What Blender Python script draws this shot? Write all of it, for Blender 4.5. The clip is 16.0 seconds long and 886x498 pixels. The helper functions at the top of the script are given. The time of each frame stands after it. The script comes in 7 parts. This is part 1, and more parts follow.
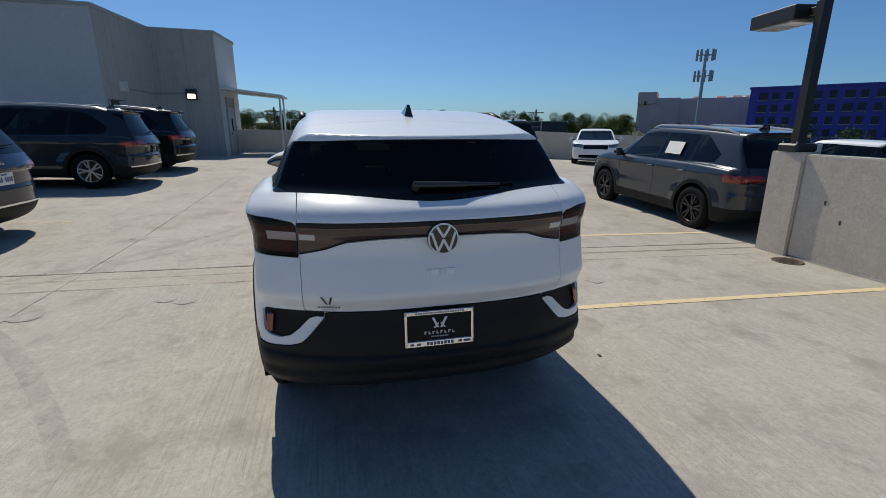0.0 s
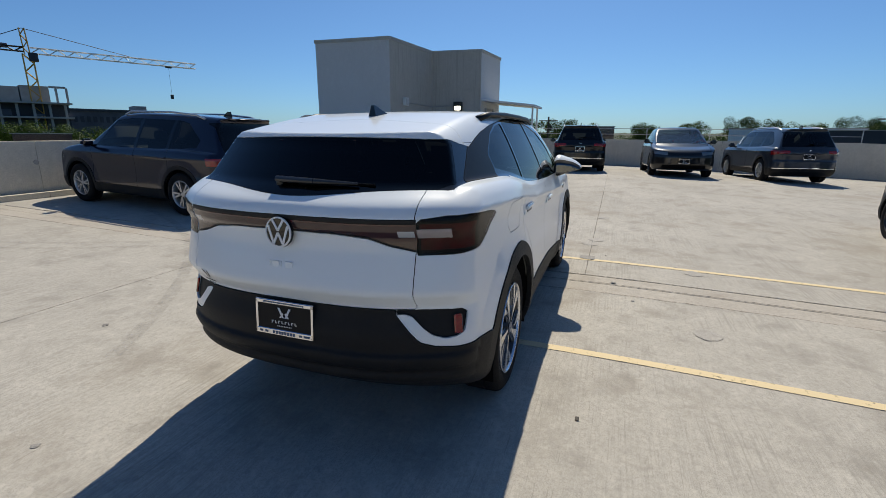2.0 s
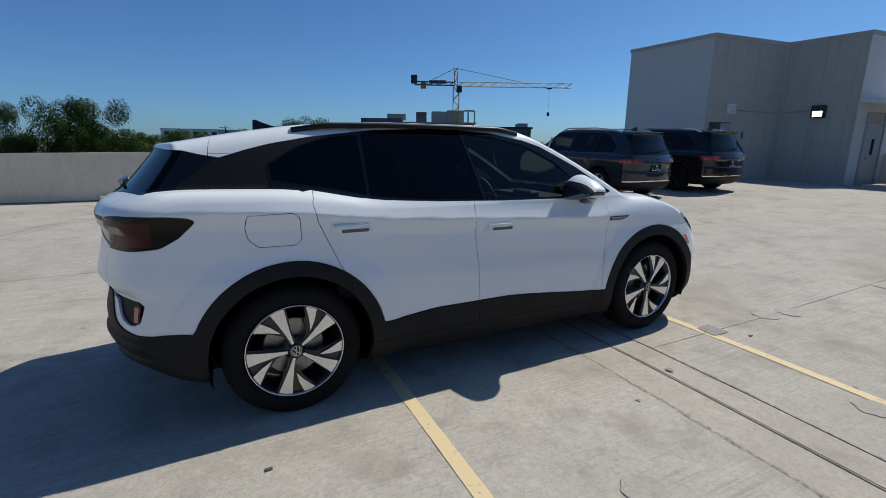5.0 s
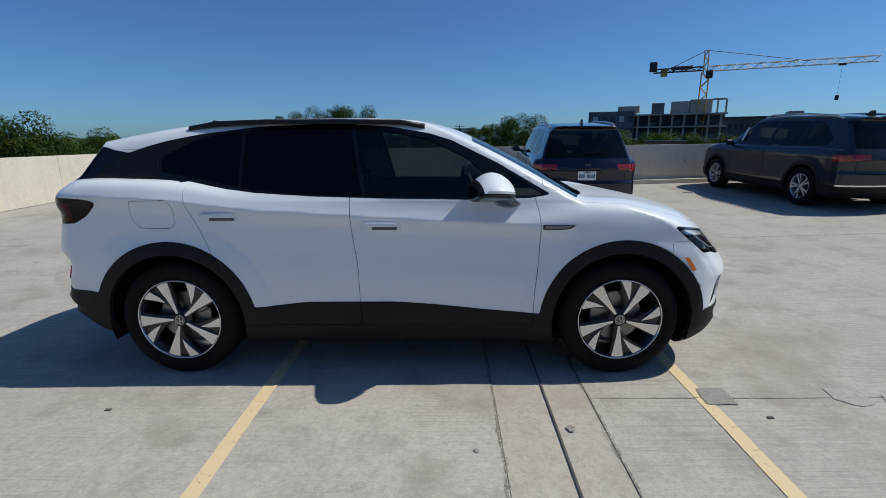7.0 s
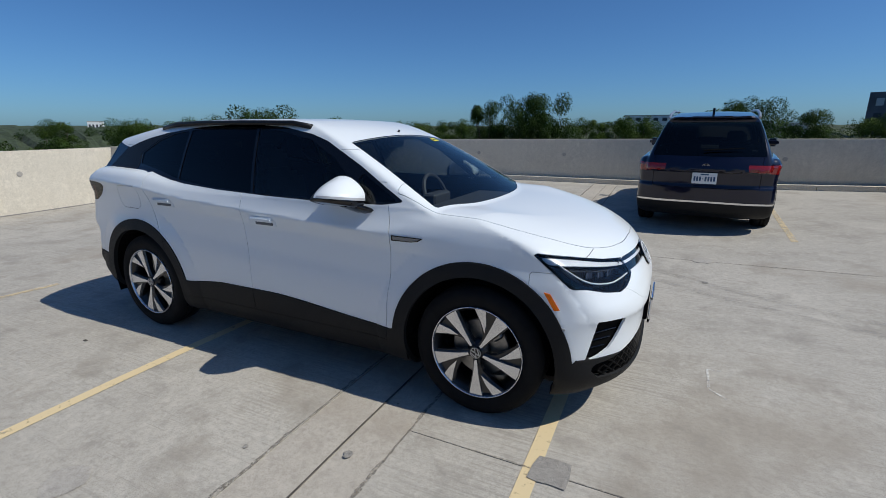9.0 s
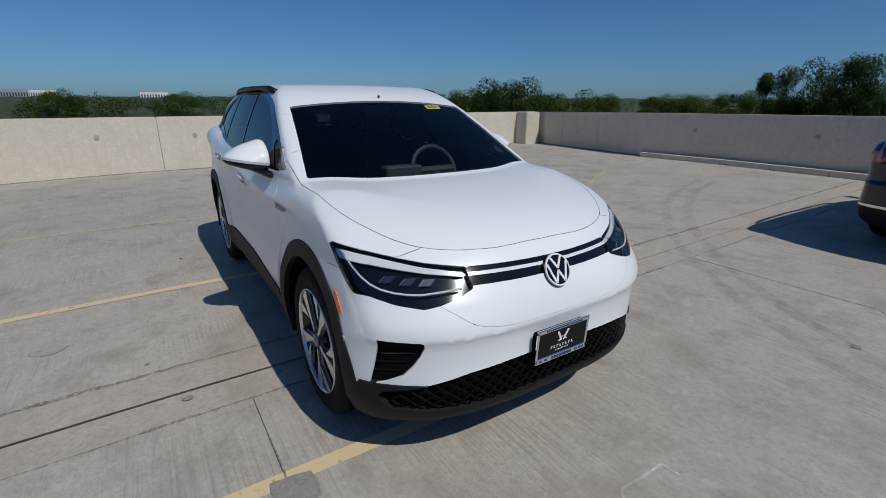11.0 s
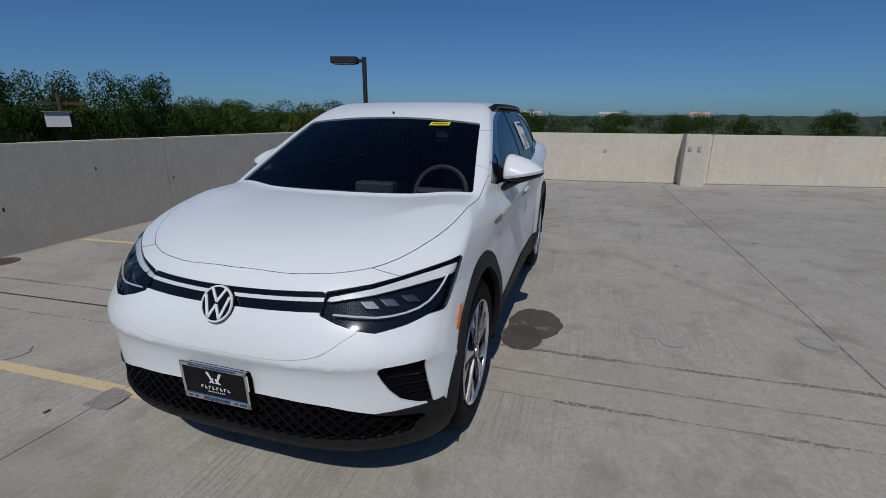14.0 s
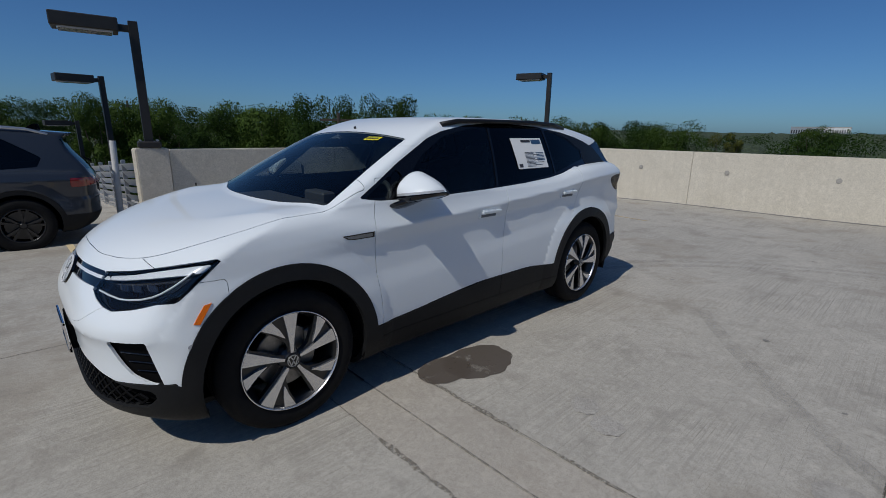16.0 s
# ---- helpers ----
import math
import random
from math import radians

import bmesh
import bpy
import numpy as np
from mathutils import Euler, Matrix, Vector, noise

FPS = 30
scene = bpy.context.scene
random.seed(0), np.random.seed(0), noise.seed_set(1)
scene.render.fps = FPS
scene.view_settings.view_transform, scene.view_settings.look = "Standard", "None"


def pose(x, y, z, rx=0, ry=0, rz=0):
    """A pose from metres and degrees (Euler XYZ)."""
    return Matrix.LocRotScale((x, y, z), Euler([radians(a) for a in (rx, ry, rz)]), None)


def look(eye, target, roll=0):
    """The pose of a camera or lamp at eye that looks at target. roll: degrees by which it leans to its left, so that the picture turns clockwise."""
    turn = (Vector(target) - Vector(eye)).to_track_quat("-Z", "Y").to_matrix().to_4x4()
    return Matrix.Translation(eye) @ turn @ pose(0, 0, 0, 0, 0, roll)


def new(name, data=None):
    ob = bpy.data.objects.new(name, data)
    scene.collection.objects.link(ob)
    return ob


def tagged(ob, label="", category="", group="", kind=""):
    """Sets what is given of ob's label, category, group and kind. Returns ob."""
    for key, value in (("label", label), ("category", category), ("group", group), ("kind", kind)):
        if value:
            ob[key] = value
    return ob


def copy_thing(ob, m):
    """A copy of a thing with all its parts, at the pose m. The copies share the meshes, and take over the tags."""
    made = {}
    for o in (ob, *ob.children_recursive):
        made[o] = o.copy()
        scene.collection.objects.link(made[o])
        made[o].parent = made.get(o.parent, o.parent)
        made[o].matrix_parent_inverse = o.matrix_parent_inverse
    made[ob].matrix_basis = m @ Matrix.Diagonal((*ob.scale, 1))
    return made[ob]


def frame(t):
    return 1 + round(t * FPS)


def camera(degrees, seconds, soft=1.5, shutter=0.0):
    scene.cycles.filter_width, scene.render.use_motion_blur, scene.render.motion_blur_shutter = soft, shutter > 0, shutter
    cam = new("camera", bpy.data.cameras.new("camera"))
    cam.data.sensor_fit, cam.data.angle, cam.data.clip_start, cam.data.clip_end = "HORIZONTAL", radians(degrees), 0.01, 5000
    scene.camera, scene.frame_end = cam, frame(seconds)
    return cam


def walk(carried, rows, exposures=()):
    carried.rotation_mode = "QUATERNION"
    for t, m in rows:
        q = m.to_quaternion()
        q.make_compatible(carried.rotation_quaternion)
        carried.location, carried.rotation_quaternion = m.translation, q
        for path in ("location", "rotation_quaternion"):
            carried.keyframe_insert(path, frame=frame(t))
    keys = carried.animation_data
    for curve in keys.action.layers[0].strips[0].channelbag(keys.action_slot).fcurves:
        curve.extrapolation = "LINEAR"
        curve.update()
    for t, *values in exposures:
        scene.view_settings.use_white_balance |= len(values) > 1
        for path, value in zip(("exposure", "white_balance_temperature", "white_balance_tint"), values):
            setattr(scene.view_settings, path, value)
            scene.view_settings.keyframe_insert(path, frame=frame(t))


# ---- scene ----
cam = camera(87.9, 16.0, soft=0.4)
PATH = [
    (0, (-4.107, 0.426, 1.504), (-2.226, -0.015, 0.986), 0.0),
    (0.5, (-4.151, -0.012, 1.491), (-2.218, -0.137, 0.992), 0.1),
    (1, (-4.113, -0.451, 1.472), (-2.18, -0.293, 0.981), 0.1),
    (1.5, (-4.015, -0.903, 1.46), (-2.123, -0.48, 0.972), 0.2),
    (2, (-3.858, -1.321, 1.457), (-2.037, -0.651, 0.974), 0.3),
    (2.5, (-3.626, -1.702, 1.468), (-1.908, -0.796, 0.989), 0.5),
    (3, (-3.352, -2.086, 1.479), (-1.766, -0.964, 1.004), 0.5),
    (3.5, (-3.003, -2.414, 1.464), (-1.561, -1.109, 1.0), 0.6),
    (4, (-2.619, -2.737, 1.469), (-1.334, -1.273, 1.016), 0.7),
    (6.5, (-0.204, -3.582, 1.473), (-0.012, -1.643, 1.023), -0.1),
    (7, (0.316, -3.535, 1.464), (0.291, -1.588, 1.005), -0.3),
    (7.5, (0.811, -3.465, 1.468), (0.57, -1.534, 1.005), -0.4),
    (8, (1.277, -3.345, 1.481), (0.833, -1.452, 1.012), -0.2),
    (8.5, (1.736, -3.161, 1.519), (1.093, -1.331, 1.034), -0.0),
    (9, (2.209, -2.933, 1.538), (1.365, -1.192, 1.032), -0.1),
    (11.5, (3.524, -0.955, 1.486), (1.798, -0.17, 0.849), 0.3),
    (12, (3.581, -0.51, 1.482), (1.763, 0.009, 0.83), 0.2),
    (12.5, (3.644, -0.055, 1.484), (1.763, 0.179, 0.845), 0.1),
    (13, (3.619, 0.389, 1.474), (1.712, 0.337, 0.872), 0.1),
    (13.5, (3.545, 0.842, 1.482), (1.655, 0.52, 0.909), 0.2),
    (14, (3.417, 1.284, 1.496), (1.581, 0.712, 0.945), 0.4),
    (14.5, (3.198, 1.71, 1.501), (1.449, 0.906, 0.958), 0.4),
    (15, (2.955, 2.147, 1.514), (1.322, 1.124, 0.98), 0.4),
    (15.5, (2.642, 2.519, 1.511), (1.144, 1.298, 0.997), 0.9),
    (16, (2.295, 2.882, 1.514), (0.961, 1.478, 1.014), 0.9),
]
walk(cam, [(t, look(e, g, r)) for t, e, g, r in PATH], [(0.0, -0.10, 7000, 7), (1.0, 0.1, 7150, 7), (2.5, 0.08, 7150, 7), (4.0, 0.0, 6900, 7), (6.5, -0.08, 6550, 6), (9.0, -0.14, 6450, 7), (11.5, -0.68, 6500, 9), (12.5, -0.80, 6500, 9), (14.0, -0.78, 6400, 9), (16.0, -0.66, 6350, 8)])

# ---- light: clear midday sky and one sun ----
SUN_DIR = Vector((0.90, 0.15, 1.15)).normalized()
world = bpy.data.worlds.new("clear_sky")
scene.world = world
world.use_nodes = True
wn = world.node_tree.nodes
sky = wn.new("ShaderNodeTexSky")
sky.sky_type, sky.sun_disc = "NISHITA", False
sky.sun_elevation = math.asin(SUN_DIR.z)
sky.sun_rotation = math.atan2(SUN_DIR.x, SUN_DIR.y)
sky.air_density, sky.dust_density, sky.ozone_density, sky.altitude = 1.0, 2.2, 5.0, 1500
tint = wn.new("ShaderNodeMix")
tint.data_type, tint.blend_type = "RGBA", "MULTIPLY"
tint.inputs["Factor"].default_value = 1.0
tint.inputs["B"].default_value = (0.60, 0.92, 1.24, 1)
world.node_tree.links.new(sky.outputs[0], tint.inputs["A"])
world.node_tree.links.new(tint.outputs["Result"], wn["Background"].inputs[0])
wn["Background"].inputs[1].default_value = 0.080
sun = new("sun", bpy.data.lights.new("sun", "SUN"))
sun.data.energy, sun.data.angle, sun.data.color = 4.1, radians(0.53), (1.0, 0.95, 0.88)
sun.matrix_world = look(SUN_DIR * 50, (0, 0, 0))
scene.view_settings.exposure = 0.0

# ---- tools ----
def mat(name, color, rough=0.5, metal=0.0, coat=0.0, spec=0.5, vary=0.0, scale=20.0, bump=0.0, bump_scale=150.0, tint=None):
    """A surface with colour variation at two scales and fine relief."""
    m = bpy.data.materials.new(name)
    m.use_nodes = True
    nt, L = m.node_tree, m.node_tree.links
    b = nt.nodes["Principled BSDF"]
    b.inputs["Base Color"].default_value = (*color, 1)
    b.inputs["Roughness"].default_value, b.inputs["Metallic"].default_value = rough, metal
    b.inputs["Coat Weight"].default_value, b.inputs["Coat Roughness"].default_value = coat, 0.03
    b.inputs["Specular IOR Level"].default_value = spec
    co = nt.nodes.new("ShaderNodeTexCoord")
    if vary:
        n1, n2 = nt.nodes.new("ShaderNodeTexNoise"), nt.nodes.new("ShaderNodeTexNoise")
        n1.inputs["Scale"].default_value, n1.inputs["Detail"].default_value = scale, 6
        n2.inputs["Scale"].default_value, n2.inputs["Detail"].default_value = scale / 9, 3
        mx = nt.nodes.new("ShaderNodeMath")
        mx.operation = "ADD"
        mix = nt.nodes.new("ShaderNodeMix")
        mix.data_type = "RGBA"
        lo = tint or tuple(c * (1 - vary) for c in color)
        mix.inputs["A"].default_value = (*lo, 1)
        mix.inputs["B"].default_value = (*[min(1, c * (1 + vary)) for c in color], 1)
        ramp = nt.nodes.new("ShaderNodeMapRange")
        ramp.inputs["From Min"].default_value, ramp.inputs["From Max"].default_value = 0.75, 1.25
        for n in (n1, n2):
            L.new(co.outputs["Object"], n.inputs["Vector"])
        L.new(n1.outputs["Fac"], mx.inputs[0]), L.new(n2.outputs["Fac"], mx.inputs[1])
        L.new(mx.outputs[0], ramp.inputs["Value"]), L.new(ramp.outputs[0], mix.inputs["Factor"])
        L.new(mix.outputs["Result"], b.inputs["Base Color"])
    if bump:
        n3, bp = nt.nodes.new("ShaderNodeTexNoise"), nt.nodes.new("ShaderNodeBump")
        n3.inputs["Scale"].default_value, n3.inputs["Detail"].default_value = bump_scale, 5
        bp.inputs["Strength"].default_value, bp.inputs["Distance"].default_value = bump, 0.01
        L.new(co.outputs["Object"], n3.inputs["Vector"]), L.new(n3.outputs["Fac"], bp.inputs["Height"])
        L.new(bp.outputs[0], b.inputs["Normal"])
    return m


def glass_mat(name, tint, rough=0.0, ior=1.5):
    """Tinted sheet glass: a clear, coloured view through and a mirror on top by Fresnel."""
    m = bpy.data.materials.new(name)
    m.use_nodes = True
    nt, L = m.node_tree, m.node_tree.links
    nt.nodes.remove(nt.nodes["Principled BSDF"])
    tr, gl, fr, mx = (nt.nodes.new("ShaderNode" + k) for k in ("BsdfTransparent", "BsdfGlossy", "Fresnel", "MixShader"))
    tr.inputs[0].default_value = (*tint, 1)
    gl.inputs["Roughness"].default_value = rough
    fr.inputs[0].default_value = ior
    L.new(fr.outputs[0], mx.inputs[0]), L.new(tr.outputs[0], mx.inputs[1]), L.new(gl.outputs[0], mx.inputs[2])
    L.new(mx.outputs[0], nt.nodes["Material Output"].inputs[0])
    return m


def glow_mat(name, color, strength):
    m = mat(name, color, 0.4)
    b = m.node_tree.nodes["Principled BSDF"]
    b.inputs["Emission Color"].default_value, b.inputs["Emission Strength"].default_value = (*color, 1), strength
    return m


def mesh_of(name, bm, material, smooth=False):
    me = bpy.data.meshes.new(name)
    bm.to_mesh(me)
    bm.free()
    for p in me.polygons:
        p.use_smooth = smooth
    for m in material if isinstance(material, (list, tuple)) else [material]:
        me.materials.append(m)
    return me


def part(name, bm, material, parent, label="", smooth=False):
    """Links a bmesh as one mesh object under a thing or a part."""
    ob = new(name, mesh_of(name, bm, material, smooth))
    ob.parent = parent
    if label:
        ob["label"] = label
    return ob


def thing(name, label, category, group="", kind="", m=None):
    """An empty at a thing's base, to carry its parts."""
    ob = tagged(new(name), label, category, group, kind)
    ob.empty_display_size = 0.1
    if m is not None:
        ob.matrix_basis = m
    return ob


def single(name, bm, material, label, category, kind="", smooth=False, m=None, group=""):
    ob = tagged(new(name, mesh_of(name, bm, material, smooth)), label, category, group, kind)
    if m is not None:
        ob.matrix_basis = m
    return ob


def box(size, at=(0, 0, 0), bevel=0.0, bm=None, turn=None, seg=1):
    """A box with its middle at a place, added to a bmesh."""
    out = bm or bmesh.new()
    b = bmesh.new()
    bmesh.ops.create_cube(b, size=1, matrix=Matrix.Diagonal((*size, 1)))
    if bevel:
        bmesh.ops.bevel(b, geom=b.edges[:], offset=bevel, segments=seg, affect="EDGES", clamp_overlap=True)
    b.transform(Matrix.Translation(at) @ (turn.to_4x4() if turn else Matrix()))
    me = bpy.data.meshes.new("tmp")
    b.to_mesh(me)
    b.free()
    out.from_mesh(me)
    bpy.data.meshes.remove(me)
    return out


def rod(a, b, r0, r1=None, n=8, bm=None, cap=True):
    """A tapered rod between two places, added to a bmesh."""
    out = bm or bmesh.new()
    a, b = Vector(a), Vector(b)
    q = (b - a).to_track_quat("Z", "Y").to_matrix().to_4x4()
    rings = []
    for p, r in ((a, r0), (b, r0 if r1 is None else r1)):
        rings.append([out.verts.new(p + q.to_3x3() @ Vector((r * math.cos(k * math.tau / n), r * math.sin(k * math.tau / n), 0))) for k in range(n)])
    for k in range(n):
        out.faces.new((rings[0][k], rings[0][(k + 1) % n], rings[1][(k + 1) % n], rings[1][k]))
    if cap:
        out.faces.new(rings[0][::-1]), out.faces.new(rings[1])
    return out


def lathe(profile, n=48, bm=None, axis="y"):
    """Turns (radius, offset) pairs about the y axis."""
    out = bm or bmesh.new()
    rings = []
    for r, o in profile:
        ring = []
        for k in range(n):
            a = k * math.tau / n
            ring.append(out.verts.new((r * math.cos(a), o, r * math.sin(a))))
        rings.append(ring)
    for p, q in zip(rings, rings[1:]):
        for k in range(n):
            out.faces.new((p[k], p[(k + 1) % n], q[(k + 1) % n], q[k]))
    return out


def prism(pts, depth, bm=None, m=None):
    """A flat outline in x and z, given depth along y (from 0 to depth), placed by m."""
    out = bm or bmesh.new()
    m = m or Matrix()
    f = [out.verts.new(m @ Vector((x, 0, z))) for x, z in pts]
    g = [out.verts.new(m @ Vector((x, depth, z))) for x, z in pts]
    k = len(pts)
    out.faces.new(f), out.faces.new(g[::-1])
    for i in range(k):
        out.faces.new((f[i], g[i], g[(i + 1) % k], f[(i + 1) % k]))
    bmesh.ops.recalc_face_normals(out, faces=out.faces[:])
    return out


CURVES = {}


def spl(x, pts):
    """A smooth curve through a short table of (x, value), read at x."""
    key = tuple(pts)
    if key not in CURVES:
        t = np.array(sorted(pts), float)
        X, Y = t[:, 0], t[:, 1]
        d = np.diff(Y) / np.diff(X)
        m = np.concatenate(([d[0]], np.where(d[1:] * d[:-1] > 0, 2 * d[1:] * d[:-1] / (d[1:] + d[:-1] + 1e-12), 0), [d[-1]]))
        u = np.linspace(X[0], X[-1], 4001)
        i = np.clip(np.searchsorted(X, u) - 1, 0, len(X) - 2)
        h = X[i + 1] - X[i]
        w = (u - X[i]) / h
        CURVES[key] = X[0], 4000 / (X[-1] - X[0]), np.append(Y[i] * (1 + 2 * w) * (1 - w) ** 2 + m[i] * h * w * (1 - w) ** 2 + Y[i + 1] * w * w * (3 - 2 * w) + m[i + 1] * h * w * w * (w - 1), Y[-1])
    x0, per, T = CURVES[key]
    q = np.clip((x - x0) * per, 0, 4000)
    i = np.asarray(q).astype(np.int32)
    return T[i] + (T[i + 1] - T[i]) * (q - i)


def smax(a, b, r):
    h = np.maximum(r - np.abs(a - b), 0) / r
    return np.maximum(a, b) + h * h * r / 4


def smin(a, b, r):
    return -smax(-a, -b, r)


def poly2(u, v, pts):
    """Signed distance to a closed outline: negative inside."""
    P = np.array(pts, float)
    Q = np.roll(P, -1, 0)
    best, inside = np.full(np.shape(u), 1e9), np.zeros(np.shape(u), bool)
    for (ax, ay), (bx, by) in zip(P, Q):
        ex, ey = bx - ax, by - ay
        s = np.clip(((u - ax) * ex + (v - ay) * ey) / (ex * ex + ey * ey + 1e-12), 0, 1)
        best = np.minimum(best, (u - ax - s * ex) ** 2 + (v - ay - s * ey) ** 2)
        if ay != by:
            c = ((ay > v) != (by > v)) & (u < ex * (v - ay) / ey + ax)
            inside ^= c
    return np.where(inside, -1, 1) * np.sqrt(best)


class Shell:
    """A closed skin round a field (negative inside), which outlines can be cut into."""

    def __init__(self, field, lo, hi, h, band=9.0):
        self.field = field
        ax = [np.arange(a, b + h, h) for a, b in zip(lo, hi)]
        # coarse look first, then the exact field near the skin alone
        C = field(*np.meshgrid(*[a[::4] for a in ax], indexing="ij"))
        n = [len(a) for a in ax]
        F = np.repeat(np.repeat(np.repeat(C, 4, 0), 4, 1), 4, 2)[:n[0], :n[1], :n[2]].copy()
        near = np.abs(F) < band * h
        i, j, k = np.nonzero(near)
        F[near] = field(ax[0][i], ax[1][j], ax[2][k])
        S = F < 0
        n = S.shape
        c = sum(S[i:n[0] - 1 + i, j:n[1] - 1 + j, k:n[2] - 1 + k].astype(np.int8) for i in (0, 1) for j in (0, 1) for k in (0, 1))
        cell = (c > 0) & (c < 8)
        idx = np.full(cell.shape, -1)
        idx[cell] = np.arange(cell.sum())
        w = np.argwhere(cell)
        P = np.array(lo) + (w + 0.5) * h
        quads = []
        for axis in range(3):
            sl0, sl1 = [slice(1, -1)] * 3, [slice(1, -1)] * 3
            sl0[axis], sl1[axis] = slice(0, n[axis] - 1), slice(1, n[axis])
            a, b = S[tuple(sl0)], S[tuple(sl1)]
            for flip, where in ((False, a & ~b), (True, ~a & b)):
                e = np.argwhere(where)
                e[:, [k for k in range(3) if k != axis]] += 1
                u, v = [(1, 2), (2, 0), (0, 1)][axis]
                cs = []
                for du, dv in ((0, 0), (1, 0), (1, 1), (0, 1)):
                    q = e.copy()
                    q[:, u] -= 1 - du
                    q[:, v] -= 1 - dv
                    cs.append(idx[q[:, 0], q[:, 1], q[:, 2]])
                q = np.stack(cs, 1)
                quads.append(q[:, ::-1] if flip else q)
        self.V = P
        for _ in range(6):
            self.project()
        Q = np.concatenate(quads)
        # even out the spacing while staying on the skin
        for _ in range(3):
            s, k = np.zeros_like(self.V), np.zeros(len(self.V))
            for i in range(4):
                np.add.at(s, Q[:, i], self.V[Q[:, (i + 1) % 4]] + self.V[Q[:, i - 1]])
                np.add.at(k, Q[:, i], 2)
            self.V = self.V * 0.5 + s / np.maximum(k, 1)[:, None] * 0.5
            self.project(), self.project()
        self.faces = [tuple(q) for q in Q.tolist()]
        self.tag = ["body"] * len(self.faces)
        self.N = np.zeros((0, 3))

    def grad(self, P, e=0.002):
        f = self.field
        x, y, z = P.T
        return np.stack([f(x + e, y, z) - f(x - e, y, z), f(x, y + e, z) - f(x, y - e, z), f(x, y, z + e) - f(x, y, z - e)], 1) / (2 * e)

    def project(self):
        g = self.grad(self.V)
        f = self.field(*self.V.T)
        step = g * (f / np.maximum((g * g).sum(1), 0.05))[:, None]
        self.V = self.V - np.clip(step, -0.03, 0.03)

    def cut(self, g, tag, allow=("body",)):
        """Splits the faces along g = 0 and gives those inside a tag."""
        val = g(*self.V.T)
        val = np.where(np.abs(val) < 1e-5, -1e-5, val)
        neg = val < 0
        V, faces, tags, made, memo = [], [], [], [], {}
        n0 = len(self.V)
        neg = neg.tolist()
        for f, t in zip(self.faces, self.tag):
            if t not in allow:
                faces.append(f), tags.append(t)
                continue
            s = sum([neg[i] for i in f])
            if s == 0:
                faces.append(f), tags.append(t)
            elif s == len(f):
                faces.append(f), tags.append(tag)
            else:
                a, b = [], []
                for i, j in zip(f, f[1:] + f[:1]):
                    (a if neg[i] else b).append(i)
                    if neg[i] != neg[j]:
                        key = (i, j) if i < j else (j, i)
                        if key not in memo:
                            memo[key] = n0 + len(made)
                            made.append(key)
                        a.append(memo[key]), b.append(memo[key])
                faces += [tuple(a), tuple(b)]
                tags += [tag, t]
        if made:
            e = np.array(made)
            A, B = self.V[e[:, 0]], self.V[e[:, 1]]
            va, vb = val[e[:, 0]], val[e[:, 1]]
            lo, hi = np.zeros(len(e)), np.ones(len(e))
            s = va / (va - vb)
            for _ in range(5):
                m = g(*(A + (B - A) * s[:, None]).T)
                same = (m < 0) == (va < 0)
                lo, hi = np.where(same, s, lo), np.where(same, hi, s)
                s = (lo + hi) / 2
            self.V = np.concatenate([self.V, A + (B - A) * s[:, None]])
        self.faces, self.tag = faces, tags

    def inside(self, gs, tag, source):
        """Cuts where all of gs are negative, one after another, so that narrow bands stay whole."""
        now = source
        for k, g in enumerate(gs):
            self.cut(g, "tmp%d" % k, (now,))
            now = "tmp%d" % k
        self.tag = [tag if t == now else source if t.startswith("tmp") else t for t in self.tag]

    def piece(self, name, tags, material, parent, side=0, out=0.0, rim=0.012, label="", where=None, inset=0.0):
        """The faces with these tags as a part with turned-in edges. side: +1 left, -1 right, 0 both."""
        tags = (tags,) if isinstance(tags, str) else tags
        fs = [f for f, t in zip(self.faces, self.tag) if t in tags]
        if side or where:
            size = np.array([len(f) for f in fs])
            flat = self.V[[i for f in fs for i in f]] if fs else np.zeros((0, 3))
            C = np.add.reduceat(flat, np.concatenate(([0], np.cumsum(size)[:-1])), 0) / size[:, None] if fs else flat
            keep = np.ones(len(fs), bool)
            if side:
                keep &= C[:, 1] * side > 0
            if where:
                keep &= where(*C.T)
            fs = [f for f, k in zip(fs, keep) if k]
        if not fs:
            return None
        used = sorted({i for f in fs for i in f})
        to = {i: k for k, i in enumerate(used)}
        P = self.V[used]
        if len(self.N) < len(self.V):
            fresh = self.grad(self.V[len(self.N):])
            self.N = np.concatenate([self.N, fresh / np.maximum(np.linalg.norm(fresh, axis=1), 1e-6)[:, None]])
        N = self.N[used]
        P = P + N * out
        F = [tuple(to[i] for i in f) for f in fs]
        if inset:
            edges = {(i, j) for f in F for i, j in zip(f, f[1:] + f[:1])}
            rimmed = np.array([e for e in edges if (e[1], e[0]) not in edges])
            push = np.zeros_like(P)
            c = np.cross(N[rimmed[:, 0]], P[rimmed[:, 1]] - P[rimmed[:, 0]])
            np.add.at(push, rimmed[:, 0], c)
            np.add.at(push, rimmed[:, 1], c)
            length = np.linalg.norm(push, axis=1)
            P = P + push / np.maximum(length, 1e-9)[:, None] * inset * (length > 1e-9)[:, None]
        verts, norms, faces = P.tolist(), N.tolist(), list(F)
